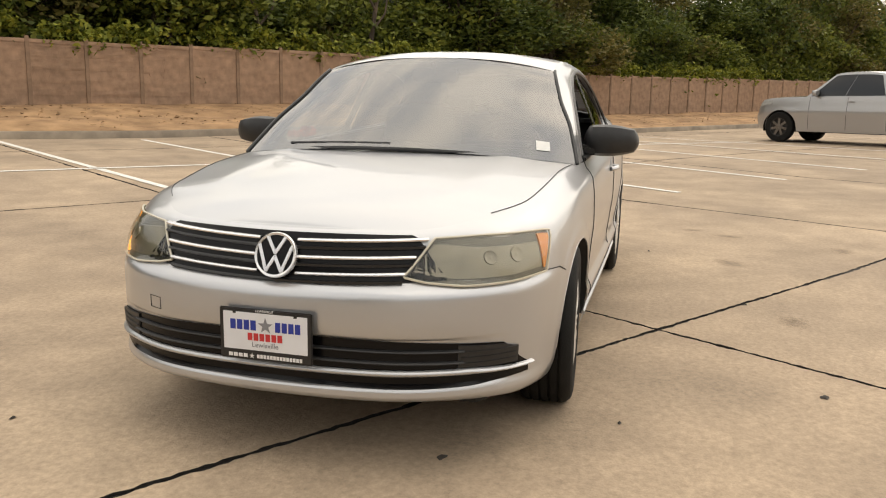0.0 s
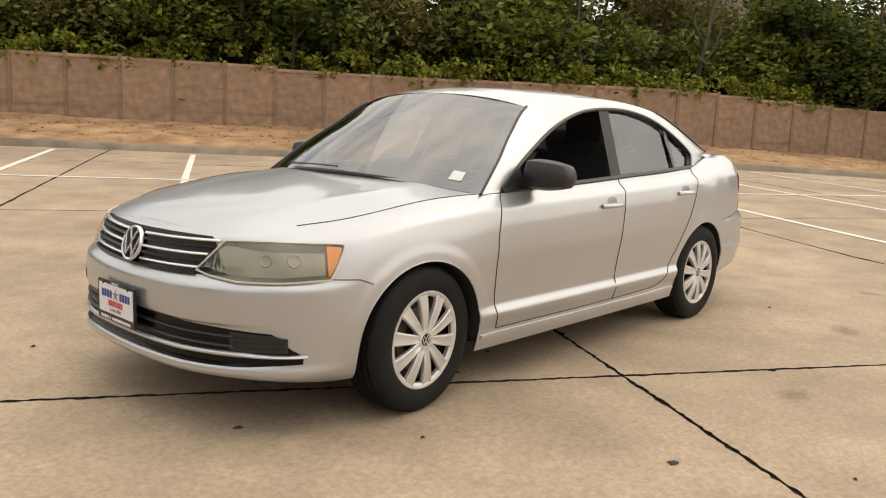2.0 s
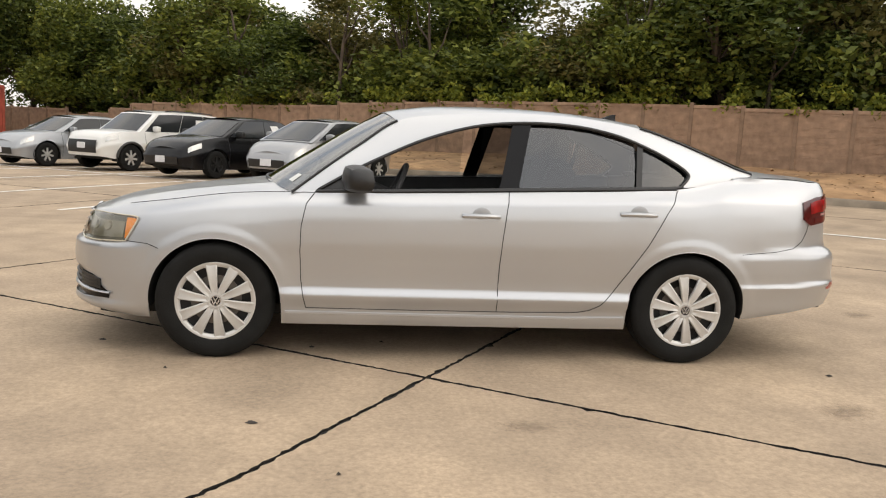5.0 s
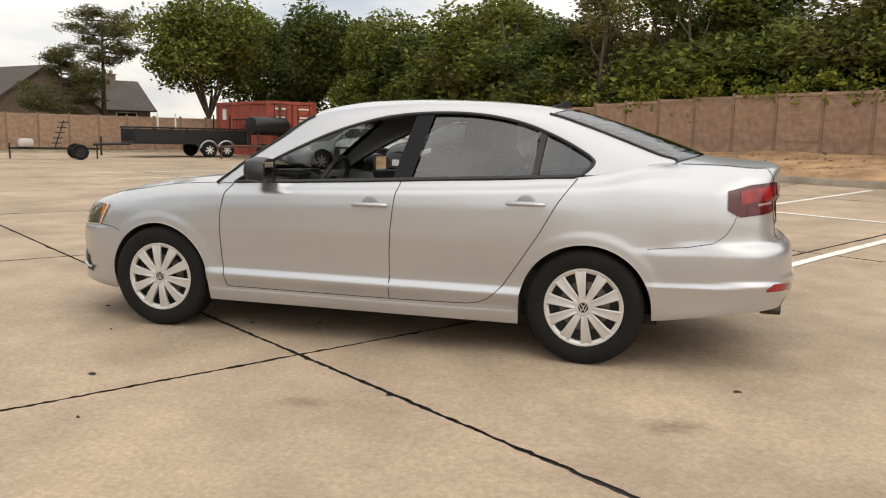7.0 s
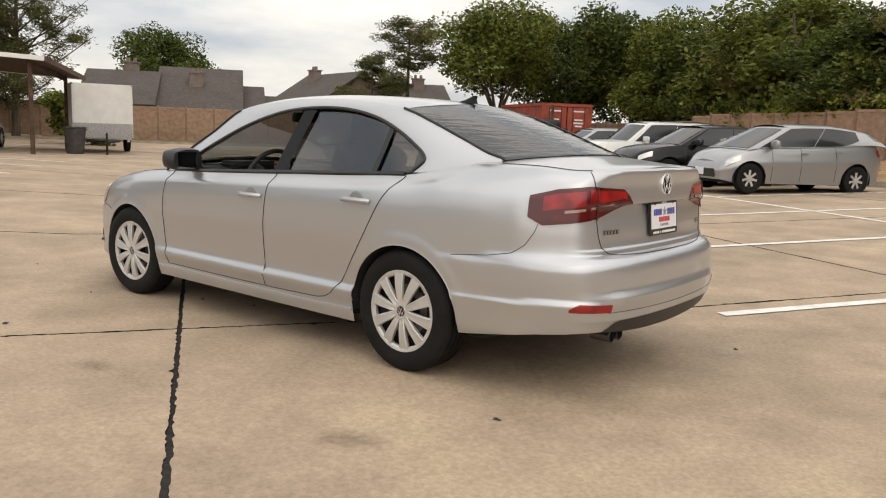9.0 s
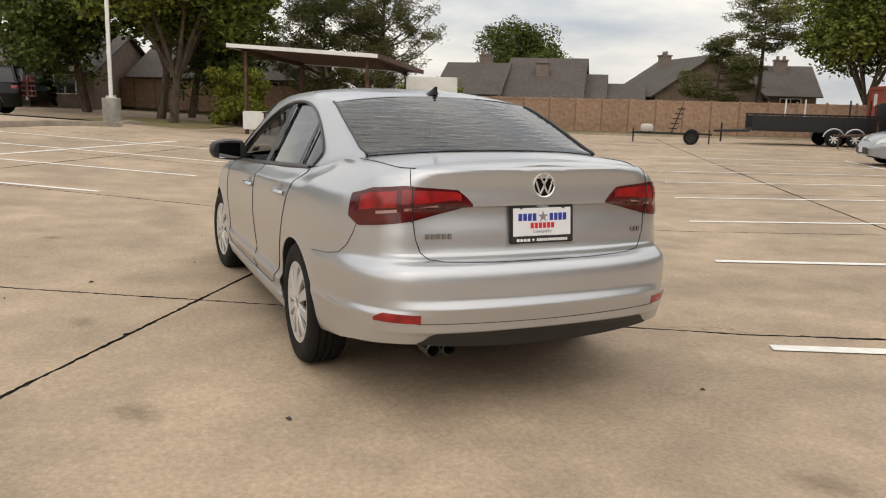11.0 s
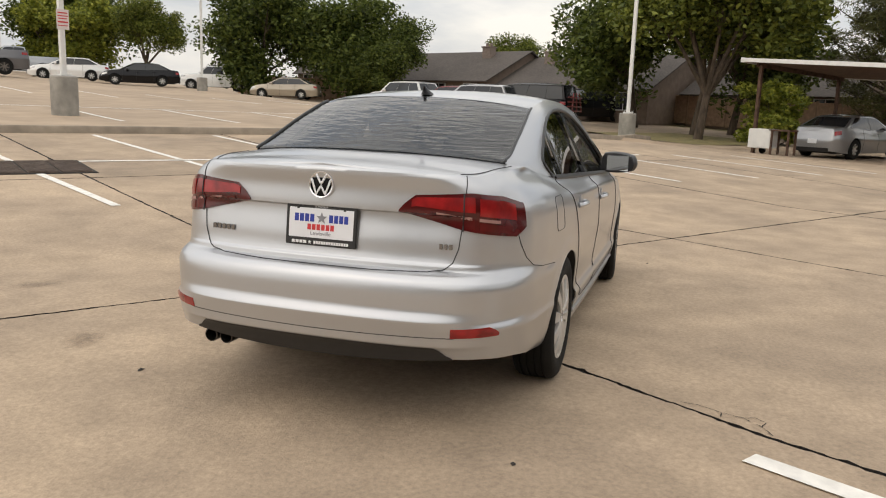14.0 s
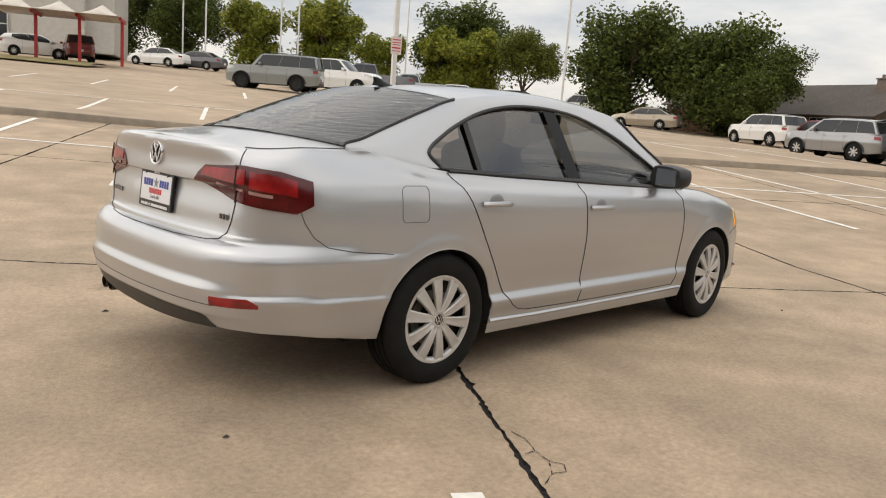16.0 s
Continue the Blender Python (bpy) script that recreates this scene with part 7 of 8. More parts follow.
        mesh_object(nm, v, grid_faces(12, 4, sgn > 0), M["black_plastic"], v_, True)
        bm = bmesh.new()
        box(bm, (sgn * (L / 2 + 0.004), 0, (z0 + z1) / 2 + 0.02 if sgn > 0 else sill + 0.36), (0.012, 0.31, 0.15), 0.004)
        part("licence_plate", bm, M["white_plate"], v_, "pale number plate without writing")
    if clad:
        for c in ax:
            for sd in (1, -1):
                bm = bmesh.new()
                pts = []
                for t in np.linspace(0.05, math.pi - 0.05, 18):
                    x = c + AR * math.cos(t)
                    pts.append((x, sd * (plan(a_of(x))[1] - 0.012), wr + AR * math.sin(t)))
                sweep(bm, pts, 0.035, 6)
                part("arch_cladding", bm, M["black_plastic"], v_)
    if rails:
        for sd in (1, -1):
            bm = bmesh.new()
            sweep(bm, [cab(s, 1, sd) + Vector((0, -sd * 0.04, 0.045)) for s in np.linspace(0.15, 0.9, 8)], 0.018, 6)
            part("roof_rail", bm, M["black_plastic"], v_)
    if card:
        v = [cab(s, t, 1) + Vector((0, 0.012, 0)) for s, t in ((0.60, 0.25), (0.74, 0.25), (0.74, 0.7), (0.60, 0.7))]
        mesh_object("window_card", v, [(0, 1, 2, 3)], M["sticker"], v_, False, "white paper card in the window")
    if kind == "pickup":
        # the deck is closed: a black plate paints the bed's dark hollow
        bm = bmesh.new()
        box(bm, (-0.315 * L, 0, zt(-0.3 * L) + 0.004), (0.34 * L, W * 0.76, 0.006))
        part("load_bed_shade", bm, M["trim_black"], v_, "flat dark plate painted as the shaded load bed")
    for c in ax:
        for sd in (1, -1):
            car_wheel(v_, c, sd * (W / 2 - 0.125), wr, M[rim])
            bm = bmesh.new()
            lathe(bm, [(AR * 1.01, 0.0), (AR * 1.0, -0.25 * sd), (0.01, -0.26 * sd)], 24)
            for q in bm.verts:
                q.co = q.co + Vector((c, sd * (W / 2 - 0.05), wr))
            geom = [q for q in bm.verts if q.co.z < 0.18]
            bmesh.ops.delete(bm, geom=geom, context="VERTS")
            part("arch_liner", bm, M["underbody"], v_)
    bm = bmesh.new()
    box(bm, (0, 0, sill + 0.05), (L * 0.86, W * 0.72, 0.14), 0.02)
    part("underbody", bm, M["underbody"], v_)
    return v_


vehicle("pickup_truck", stand(-18.9, -5.9, -90), "pickup", 5.82, 2.03, 1.88, 3.70, PAINT["truck"], "silver crew-cab pickup truck parked in the lot", 0.40, "brake", 0.035)
vehicle("hatchback", stand(9.35, -10.6, 90), "hatch", 4.0, 1.695, 1.445, 2.55, PAINT["silver"], "silver five-door hatchback parked nose out by the kerb", 0.30)
vehicle("black_sedan", stand(11.95, -10.3, 90), "sedan", 4.60, 1.76, 1.46, 2.60, PAINT["black"], "black sedan with black wheels and a paper in its window", 0.315, "dark_rim", card=True)
vehicle("white_crossover", stand(15.5, -10.8, 90), "suv", 4.46, 1.825, 1.62, 2.64, PAINT["white"], "white crossover with black roof rails and a paper in its window", 0.34, clad=True, rails=True, card=True)
vehicle("grey_sedan", stand(18.3, -10.4, 90), "sedan", 4.57, 1.80, 1.44, 2.70, PAINT["grey"], "blue-grey sedan with a wide grille parked nose out", 0.32)
vehicle("silver_sedan", stand(24.2, 9.7, 0), "sedan", 4.80, 1.82, 1.46, 2.78, PAINT["silver"], "silver sedan parked under the metal shelter", 0.325)
vehicle("silver_crossover", stand(20.6, 25.9, 110), "suv", 4.60, 1.855, 1.70, 2.69, PAINT["silver"], "silver crossover with black arches in the upper car park", 0.355, clad=True, rails=True)
dark_suv = vehicle("off_road_suv", stand(22.2, 24.2, 114), "boxy", 4.8, 1.92, 1.95, 2.8, PAINT["black"], "black off-road suv with a red rear rack", 0.41, "dark_rim", clad=True, rails=True)
bm = bmesh.new()
for z in (0.75, 0.95, 1.15, 1.35):
    sweep(bm, [(-2.48, -0.85, z), (-2.60, -0.6, z), (-2.60, 0.6, z), (-2.48, 0.85, z)], 0.03, 6)
for y in (-0.6, 0.0, 0.6):
    tube(bm, (-2.6, y, 0.7), (-2.55, y * 0.6, 1.55), 0.03)
part("rear_rack", bm, PAINT["red"], dark_suv, "red tubular rear rack")
vehicle("black_suv", stand(32.8, 30.2, 165), "boxy", 5.3, 2.03, 1.92, 3.07, PAINT["black"], "black full-size suv by the trees", 0.40, "brake", rails=True)
vehicle("white_suv", stand(23.4, 36.4, 100), "suv", 4.82, 1.94, 1.76, 2.91, PAINT["white"], "white suv in the upper car park", 0.37)
vehicle("red_suv", stand(24.8, 33.4, 100), "suv", 4.6, 1.85, 1.66, 2.65, PAINT["red"], "dark red suv in the upper car park", 0.34)
vehicle("blue_sedan", stand(25.6, 30.6, 100), "sedan", 4.6, 1.8, 1.45, 2.7, PAINT["blue"], "dark blue sedan in the upper car park", 0.32)
vehicle("grey_suv", stand(-3.5, 37.0, 168), "boxy", 4.83, 1.925, 1.82, 2.79, PAINT["cement"], "cement-grey off-road suv with black wheels", 0.39, "dark_rim", clad=True, rails=True)
vehicle("white_pickup", stand(-0.6, 42.0, -25), "pickup", 5.9, 2.03, 1.95, 3.7, PAINT["white"], "white pickup truck in the upper car park", 0.40)
vehicle("dark_pickup", stand(1.6, 45.0, 172), "pickup", 5.9, 2.03, 1.95, 3.7, PAINT["gunmetal"], "dark grey crew-cab pickup truck", 0.40, "brake")
vehicle("grey_pickup", stand(5.3, 54.0, 172), "pickup", 5.4, 1.9, 1.8, 3.2, PAINT["grey"], "grey pickup truck far across the lot", 0.38)
vehicle("white_sedan", stand(8.0, 52.0, 165), "sedan", 4.9, 1.85, 1.45, 2.8, PAINT["white"], "white sedan far across the lot", 0.33)
vehicle("dark_sedan", stand(11.6, 49.2, 165), "sedan", 4.9, 1.85, 1.45, 2.8, PAINT["black"], "black sedan far across the lot", 0.33)
vehicle("small_white_pickup", stand(18.0, 52.6, 150), "pickup", 5.3, 1.89, 1.79, 3.23, PAINT["white"], "white pickup truck by the far fence", 0.38)
vehicle("tan_sedan", stand(20.6, 46.8, 140), "sedan", 4.8, 1.8, 1.45, 2.7, PAINT["tan"], "tan sedan by the far fence", 0.32)
vehicle("pearl_sedan", stand(-13.6, 60.0, 160), "sedan", 4.8, 1.8, 1.42, 2.7, PAINT["white"], "white sedan by the showroom", 0.32)
vehicle("slate_sedan", stand(-11.0, 61.5, 160), "sedan", 4.8, 1.8, 1.42, 2.7, PAINT["gunmetal"], "dark grey sedan by the showroom", 0.32)
vehicle("white_hatchback", stand(-19.9, 52.0, 20), "hatch", 4.3, 1.78, 1.5, 2.6, PAINT["white"], "white hatchback under the showroom canopy", 0.32)
vehicle("maroon_suv", stand(-17.2, 52.0, 110), "suv", 4.6, 1.85, 1.7, 2.65, PAINT["red"], "dark red suv under the showroom canopy", 0.34)


# ---------------------------------------------------------------- lamps on poles
def street_lamp(u, w, hh=8.5, sign=False, pier=0.78, label="white steel lamp post on a concrete pier", turn=0.0):
    p = thing("street_lamp", stand(u, w, turn), label, "street lamp", "lamp posts")
    bm = bmesh.new()
    lathe(bm, [(0.31, -0.1), (0.31, pier - 0.03), (0.28, pier), (0.001, pier)], 28, "Z")
    part("pier", bm, M["pier"], p, "round concrete pier")
    bm = bmesh.new()
    box(bm, (0, 0, pier + 0.02), (0.30, 0.30, 0.04), 0.008)
    for a in (-1, 1):
        for b in (-1, 1):
            tube(bm, (a * 0.11, b * 0.11, pier), (a * 0.11, b * 0.11, pier + 0.09), 0.015)
    part("base_plate", bm, M["steel_white"], p)
    bm = bmesh.new()
    box(bm, (0, 0, pier + hh / 2), (0.12, 0.12, hh), 0.012)
    part("pole", bm, M["steel_white"], p)
    bm = bmesh.new()
    box(bm, (0, 0.055, pier + 1.55), (0.10, 0.03, 0.20), 0.006)
    part("service_plate", bm, M["steel_white"], p)
    for s in (1, -1):
        bm = bmesh.new()
        tube(bm, (0, 0, pier + hh - 0.1), (s * 0.55, 0, pier + hh + 0.02), 0.03)
        part("arm", bm, M["steel_white"], p)
        bm = bmesh.new()
        box(bm, (s * 0.78, 0, pier + hh + 0.03), (0.55, 0.34, 0.12), 0.03)
        hd = part("lamp_head", bm, M["steel_white"], p)
        bm = bmesh.new()
        box(bm, (s * 0.78, 0, pier + hh - 0.036), (0.44, 0.26, 0.012))
        part("lamp_glass", bm, LAMP_ON, hd, "lit lamp glass")
    if sign:
        bm = bmesh.new()
        box(bm, (0, -0.075, 2.22), (0.31, 0.006, 0.46), 0.002)
        sg = part("sign_plate", bm, M["sign_white"], p, "small white notice with red bars")
        for k, (z, wd, hh2) in enumerate(((2.37, 0.24, 0.04), (2.30, 0.26, 0.03), (2.24, 0.22, 0.03), (2.16, 0.25, 0.05), (2.08, 0.24, 0.03))):
            bm = bmesh.new()
            box(bm, (0, -0.0800, z), (wd, 0.003, hh2 * 0.7))
            part("printed_bar", bm, M["red_ink"], sg)
    return p


LAMP_ON = glow("lamp_glow", (1.0, 0.97, 0.85), 4.0)
street_lamp(0.72, 16.73, sign=True, pier=0.92, turn=20)
street_lamp(19.75, 15.76, 9.5, pier=0.9, turn=20)
for u, w in ((13.6, 43.5), (-3.0, 55.0), (-4.6, 62.0), (6.0, 66.0), (-11.0, 66), (-13.5, 70)):
    street_lamp(u, w, 7.6 if w > 50 else 8.5, label="white steel lamp post far across the lot")


# ---------------------------------------------------------------- shelter and trailers
sh = thing("shelter", stand(23.2, 8.8), "open steel shelter with a thin flat roof and rusty posts", "shelter")
bm = bmesh.new()
for x in (-2.5, 2.5):
    for y in (-2.1, 2.3):
        pb = bmesh.new()
        zt_ = 2.74 + 0.05 * y - 0.03 * x
        box(pb, (x, y, zt_ / 2 - 0.05), (0.11, 0.11, zt_ + 0.1), 0.01)
        part("post", pb, M["rust"], sh, "rusty square post")
mm = Matrix.Translation((0.2, 0.1, 2.82)) @ Matrix.Rotation(0.055, 4, "X") @ Matrix.Rotation(0.04, 4, "Y")
box(bm, (0, 0, 0), (6.2, 5.4, 0.05), 0.0, mm)
part("roof_sheet", bm, M["rust"], sh, "rust-brown corrugated roof sheet")
for y in (-2.7, 2.7):
    bm = bmesh.new()
    box(bm, (0, y, 0.01), (6.25, 0.05, 0.16), 0.004, mm)
    part("fascia", bm, M["steel_white"] if y > 0 else M["rust"], sh)
for x in (-3.1, 3.1):
    bm = bmesh.new()
    box(bm, (x, 0, 0.01), (0.05, 5.4, 0.13), 0.004, mm)
    part("fascia", bm, M["steel_white"], sh, "pale edge strip of the roof")
for y in (-2.1, 2.3):
    bm = bmesh.new()
    box(bm, (0, y, -0.10), (5.6, 0.08, 0.14), 0.0, mm)
    part("beam", bm, M["rust"], sh)

cart = thing("market_cart", stand(20.6, 10.7, 5), "small white cabinet cart with wooden shelf under the shelter", "cart")
bm = bmesh.new()
box(bm, (0, 0, 0.50), (0.6, 0.75, 0.62), 0.02)
part("cabinet", bm, M["trailer_white"], cart)
bm = bmesh.new()
box(bm, (0, -0.65, 0.78), (0.6, 0.7, 0.05), 0.01)
for y in (-0.95, -0.4):
    for x in (-0.25, 0.25):
        box(bm, (x, y, 0.39), (0.06, 0.06, 0.78))
part("shelf", bm, M["rust"], cart, "worn wooden shelf")
bm = bmesh.new()
for y in (-0.3, 0.3):
    lathe(bm, [(0.11, -0.03), (0.12, 0), (0.11, 0.03), (0.001, 0.03)], 16, "X")
for q in bm.verts:
    q.co.z += 0.12
part("caster", bm, M["rubber"], cart)

en = thing("enclosed_trailer", stand(25.4, 5.6, 14), "white enclosed cargo trailer with a tread-plate skirt", "trailer")
bm = bmesh.new()
box(bm, (0, 0, 1.40), (3.4, 1.9, 1.85), 0.05)
part("box_body", bm, M["trailer_white"], en, "white sheet-metal box")
bm = bmesh.new()
box(bm, (-1.705, 0, 0.76), (0.012, 1.86, 0.50), 0.003)
part("tread_skirt", bm, M["tread_plate"], en, "silver tread-plate skirt")
for y in (-0.95, 0.95):
    bm = bmesh.new()
    box(bm, (0, y, 2.31), (3.42, 0.05, 0.05), 0.01)
    part("roof_trim", bm, M["tread_plate"], en)
bm = bmesh.new()
box(bm, (-0.4, -0.957, 1.35), (0.75, 0.012, 1.5), 0.004)
part("side_door", bm, M["trailer_white"], en)
bm = bmesh.new()
box(bm, (-1.0, 0, 0.44), (3.2, 0.12, 0.08))
box(bm, (0, 0.5, 0.44), (3.2, 0.06, 0.08))
box(bm, (0, -0.5, 0.44), (3.2, 0.06, 0.08))
tube(bm, (-1.7, 0.5, 0.42), (-2.8, 0.0, 0.42), 0.04)
tube(bm, (-1.7, -0.5, 0.42), (-2.8, 0.0, 0.42), 0.04)
tube(bm, (-2.7, 0, 0.0), (-2.7, 0, 0.7), 0.035)
part("chassis", bm, M["trailer_black"], en, "black chassis with tongue and jack")
for y in (-0.98, 0.98):
    car_wheel(en, 0.4, y, 0.31, M["hubcap"])
    bm = bmesh.new()
    sweep(bm, [(0.4 + 0.40 * math.cos(a), y, 0.31 + 0.38 * math.sin(a)) for a in np.linspace(0.1, 3.04, 12)], 0.05, 6)
    part("mudguard", bm, M["trailer_white"], en)

bn = thing("rubbish_bin", stand(22.7, 5.9), "dark plastic rubbish barrel on the concrete", "bin")
bm = bmesh.new()
lathe(bm, [(0.001, 0.0), (0.25, 0.0), (0.27, 0.05), (0.33, 0.80), (0.36, 0.83), (0.36, 0.87), (0.31, 0.87), (0.29, 0.75), (0.001, 0.72)], 28, "Z")
part("barrel", bm, M["bin_grey"], bn)
for s in (1, -1):
    bm = bmesh.new()
    box(bm, (0, s * 0.36, 0.78), (0.14, 0.05, 0.03), 0.008)
    part("handle", bm, M["bin_grey"], bn)

ut = thing("utility_trailer", stand(31.2, -9.7, 90), "black twin-axle utility trailer with steel sides", "trailer")
bm = bmesh.new()
box(bm, (0, 0, 0.62), (5.2, 2.0, 0.10), 0.01)
tube(bm, (2.6, 0.5, 0.56), (4.0, 0.0, 0.5), 0.05)
tube(bm, (2.6, -0.5, 0.56), (4.0, 0.0, 0.5), 0.05)
tube(bm, (3.7, 0, 0.05), (3.7, 0, 0.85), 0.04)
part("frame", bm, M["trailer_black"], ut, "black steel frame and tongue")
for y in (-1.0, 1.0):
    bm = bmesh.new()
    box(bm, (0, y, 0.92), (5.2, 0.04, 0.56), 0.004)
    for x in np.linspace(-2.55, 2.55, 8):
        box(bm, (x, y, 0.95), (0.06, 0.08, 0.66))
    box(bm, (0, y, 1.26), (5.26, 0.09, 0.07), 0.01)
    part("side_board", bm, M["trailer_black"], ut)
    for x in (-0.55, -1.35):
        car_wheel(ut, x, y * 1.16, 0.33, M["steel_white"])
        bm = bmesh.new()
        sweep(bm, [(x + 0.40 * math.cos(a), y * 1.16, 0.33 + 0.40 * math.sin(a)) for a in np.linspace(0.2, 2.94, 12)], 0.045, 6)
        part("mudguard", bm, M["tread_plate"], ut)
for x, y in ((0.2, -0.95), (1.0, -0.95), (-1.6, -0.95), (-2.4, -0.95)):
    bm = bmesh.new()
    box(bm, (x, y, 1.55), (0.06, 0.06, 0.75), 0.006)
    part("stake", bm, M["steel_white"] if x > 0 else M["trailer_black"], ut, "upright stake")
bm = bmesh.new()
for y in np.linspace(-0.95, 0.95, 9):
    tube(bm, (-2.6, y, 0.66), (-2.6, y, 1.75), 0.02)
tube(bm, (-2.6, -0.98, 1.75), (-2.6, 0.98, 1.75), 0.03)
part("ramp_gate", bm, M["trailer_black"], ut, "raised ramp gate")

st = thing("open_trailer", stand(29.2, -3.8, 84), "small open trailer frame with a ladder rack and spare wheel", "trailer")
bm = bmesh.new()
box(bm, (0, 0, 0.42), (3.2, 0.08, 0.08))
box(bm, (-0.8, 0, 0.42), (0.08, 1.5, 0.08))
box(bm, (0.9, 0, 0.42), (0.08, 1.2, 0.08))
tube(bm, (1.55, 0, 0.02), (1.55, 0, 0.6), 0.03)
tube(bm, (-1.5, 0, 0.02), (-1.5, 0, 0.6), 0.03)
part("frame", bm, M["trailer_black"], st)
bm = bmesh.new()
for s in (-0.02, 0.02):
    tube(bm, (0.0, s, 0.45), (-0.35, s, 1.5), 0.022)
for k in range(5):
    tube(bm, (-0.22 - 0.07 * k, 0.0, 0.62 + 0.2 * k), (0.12 - 0.07 * k, 0.0, 0.62 + 0.2 * k), 0.022)
part("ladder_rack", bm, M["trailer_black"], st)
for y in (-0.75, 0.75):
    car_wheel(st, -0.8, y, 0.30, M["dark_rim"])
bm = bmesh.new()
puffy(bm, (1.0, 0, 0.62), (0.5, 0.5, 0.30), None, 0.5)
part("tarpaulin", bm, M["stucco"], st, "bundled pale tarpaulin")

sm = thing("smoker_trailer", stand(28.6, -12.4, 20), "rusty black barrel smoker on a small trailer", "smoker")
bm = bmesh.new()
lathe(bm, [(0.001, -1.05), (0.36, -1.02), (0.40, -0.95), (0.40, 0.95), (0.36, 1.02), (0.001, 1.05)], 28, "Y")
for q in bm.verts:
    q.co.z += 1.42
part("barrel", bm, M["trailer_black"], sm, "black steel smoker barrel")
bm = bmesh.new()
box(bm, (0, -1.25, 1.12), (0.62, 0.55, 0.62), 0.03)
part("firebox", bm, M["rust"], sm, "rusty firebox")
bm = bmesh.new()
tube(bm, (0, -0.75, 1.7), (0, -0.75, 2.45), 0.07)
part("chimney_pipe", bm, M["rust"], sm)
bm = bmesh.new()
box(bm, (0, 0.2, 0.52), (1.2, 3.6, 0.08))
for y in (-0.9, 0.9):
    for x in (-0.3, 0.3):
        box(bm, (x, y, 0.8), (0.06, 0.06, 0.6))
tube(bm, (0, 2.0, 0.5), (0, 2.9, 0.5), 0.04)
tube(bm, (0, 2.7, 0.0), (0, 2.7, 0.6), 0.03)
part("frame", bm, M["rust"], sm)
for x in (-0.75, 0.75):
    o = car_wheel(sm, 0, 0.75 if x > 0 else -0.75, 0.31, M["hubcap"])
    o.matrix_basis = pose(x, -0.4, 0.31, 0, 0, -90 if x > 0 else 90)

ct = thing("shipping_container", stand(33.3, -14.4, 0), "weathered red corrugated steel shipping container", "container")
Lc, Wc, Hc = 6.06, 2.44, 2.59
for s in (1, -1):
    v = []
    xs_ = []
    x = -Lc / 2 + 0.1
    k = 0
    while x < Lc / 2 - 0.1:
        xs_ += [(x, 0.0), (x + 0.06, 0.0), (x + 0.10, 0.045), (x + 0.20, 0.045), (x + 0.24, 0.0)]
        x += 0.28
    for x, d in xs_:
        for z in (0.12, Hc - 0.1):
            v.append((x, s * (Wc / 2 - d), z))
    mesh_object("corrugated_side", v, grid_faces(len(xs_), 2, s > 0), M["container"], ct, False)
bm = bmesh.new()
for x in (-Lc / 2, Lc / 2):
    for y in (-Wc / 2, Wc / 2):
        box(bm, (x, y, Hc / 2), (0.14, 0.12, Hc), 0.01)
    for z in (0.08, Hc - 0.06):
        box(bm, (x, 0, z), (0.12, Wc, 0.14))
for y in (-Wc / 2, Wc / 2):
    for z in (0.08, Hc - 0.06):
        box(bm, (0, y, z), (Lc, 0.09, 0.14))
box(bm, (0, 0, Hc - 0.03), (Lc, Wc, 0.04))
box(bm, (0, 0, 0.1), (Lc, Wc, 0.05))
box(bm, (Lc / 2 - 0.02, 0, Hc / 2), (0.04, Wc, Hc - 0.1))
part("frame", bm, M["container"], ct, "red steel frame with corner posts")
for y in (-0.6, 0.6):
    bm = bmesh.new()
    box(bm, (-Lc / 2 - 0.01, y, Hc / 2), (0.05, 1.15, Hc - 0.3), 0.008)
    for z in (0.6, 1.1, 1.6, 2.05):
        box(bm, (-Lc / 2 - 0.035, y, z), (0.02, 1.0, 0.22), 0.006)
    d_ = part("door_leaf", bm, M["container"], ct)
    for yy_ in (y - 0.3, y + 0.3):
        bm = bmesh.new()
        tube(bm, (-Lc / 2 - 0.065, yy_, 0.2), (-Lc / 2 - 0.065, yy_, Hc - 0.15), 0.02)
        part("lock_rod", bm, M["rust"], d_)
    bm = bmesh.new()
    for z, wd in ((2.25, 0.55), (1.85, 0.42), (1.7, 0.5), (1.55, 0.36)):
        box(bm, (-Lc / 2 - 0.05, y, z), (0.004, wd, 0.07))
    part("printed_bar", bm, M["white_ink"], d_)
bm = bmesh.new()
box(bm, (Lc / 2 - 0.9, Wc / 2 + 0.004, 2.0), (0.5, 0.004, 0.55))
part("printed_bar", bm, M["white_ink"], ct)

# orange barrier lying beyond the boot
ob_ = thing("orange_barrier", stand(-6.0, -12.9, 8), "fallen orange plastic barrier on the concrete", "barrier")
bm = bmesh.new()
box(bm, (0.05, 0, 0.08), (0.6, 0.24, 0.15), 0.04)
box(bm, (-0.18, 0, 0.12), (0.26, 0.36, 0.24), 0.05)
part("barrier_body", bm, M["orange"], ob_)

# iron grate over the drain
gr = thing("drain_grate", stand(-1.35, 8.3, 0) @ pose(0, 0, 0, 2.86, 0, 0), "rusty cast-iron drain grate set in the concrete", "drain grate")
bm = bmesh.new()
box(bm, (0, 0, 0.004), (1.36, 1.36, 0.012))
part("pit_rim", bm, M["joint"], gr)
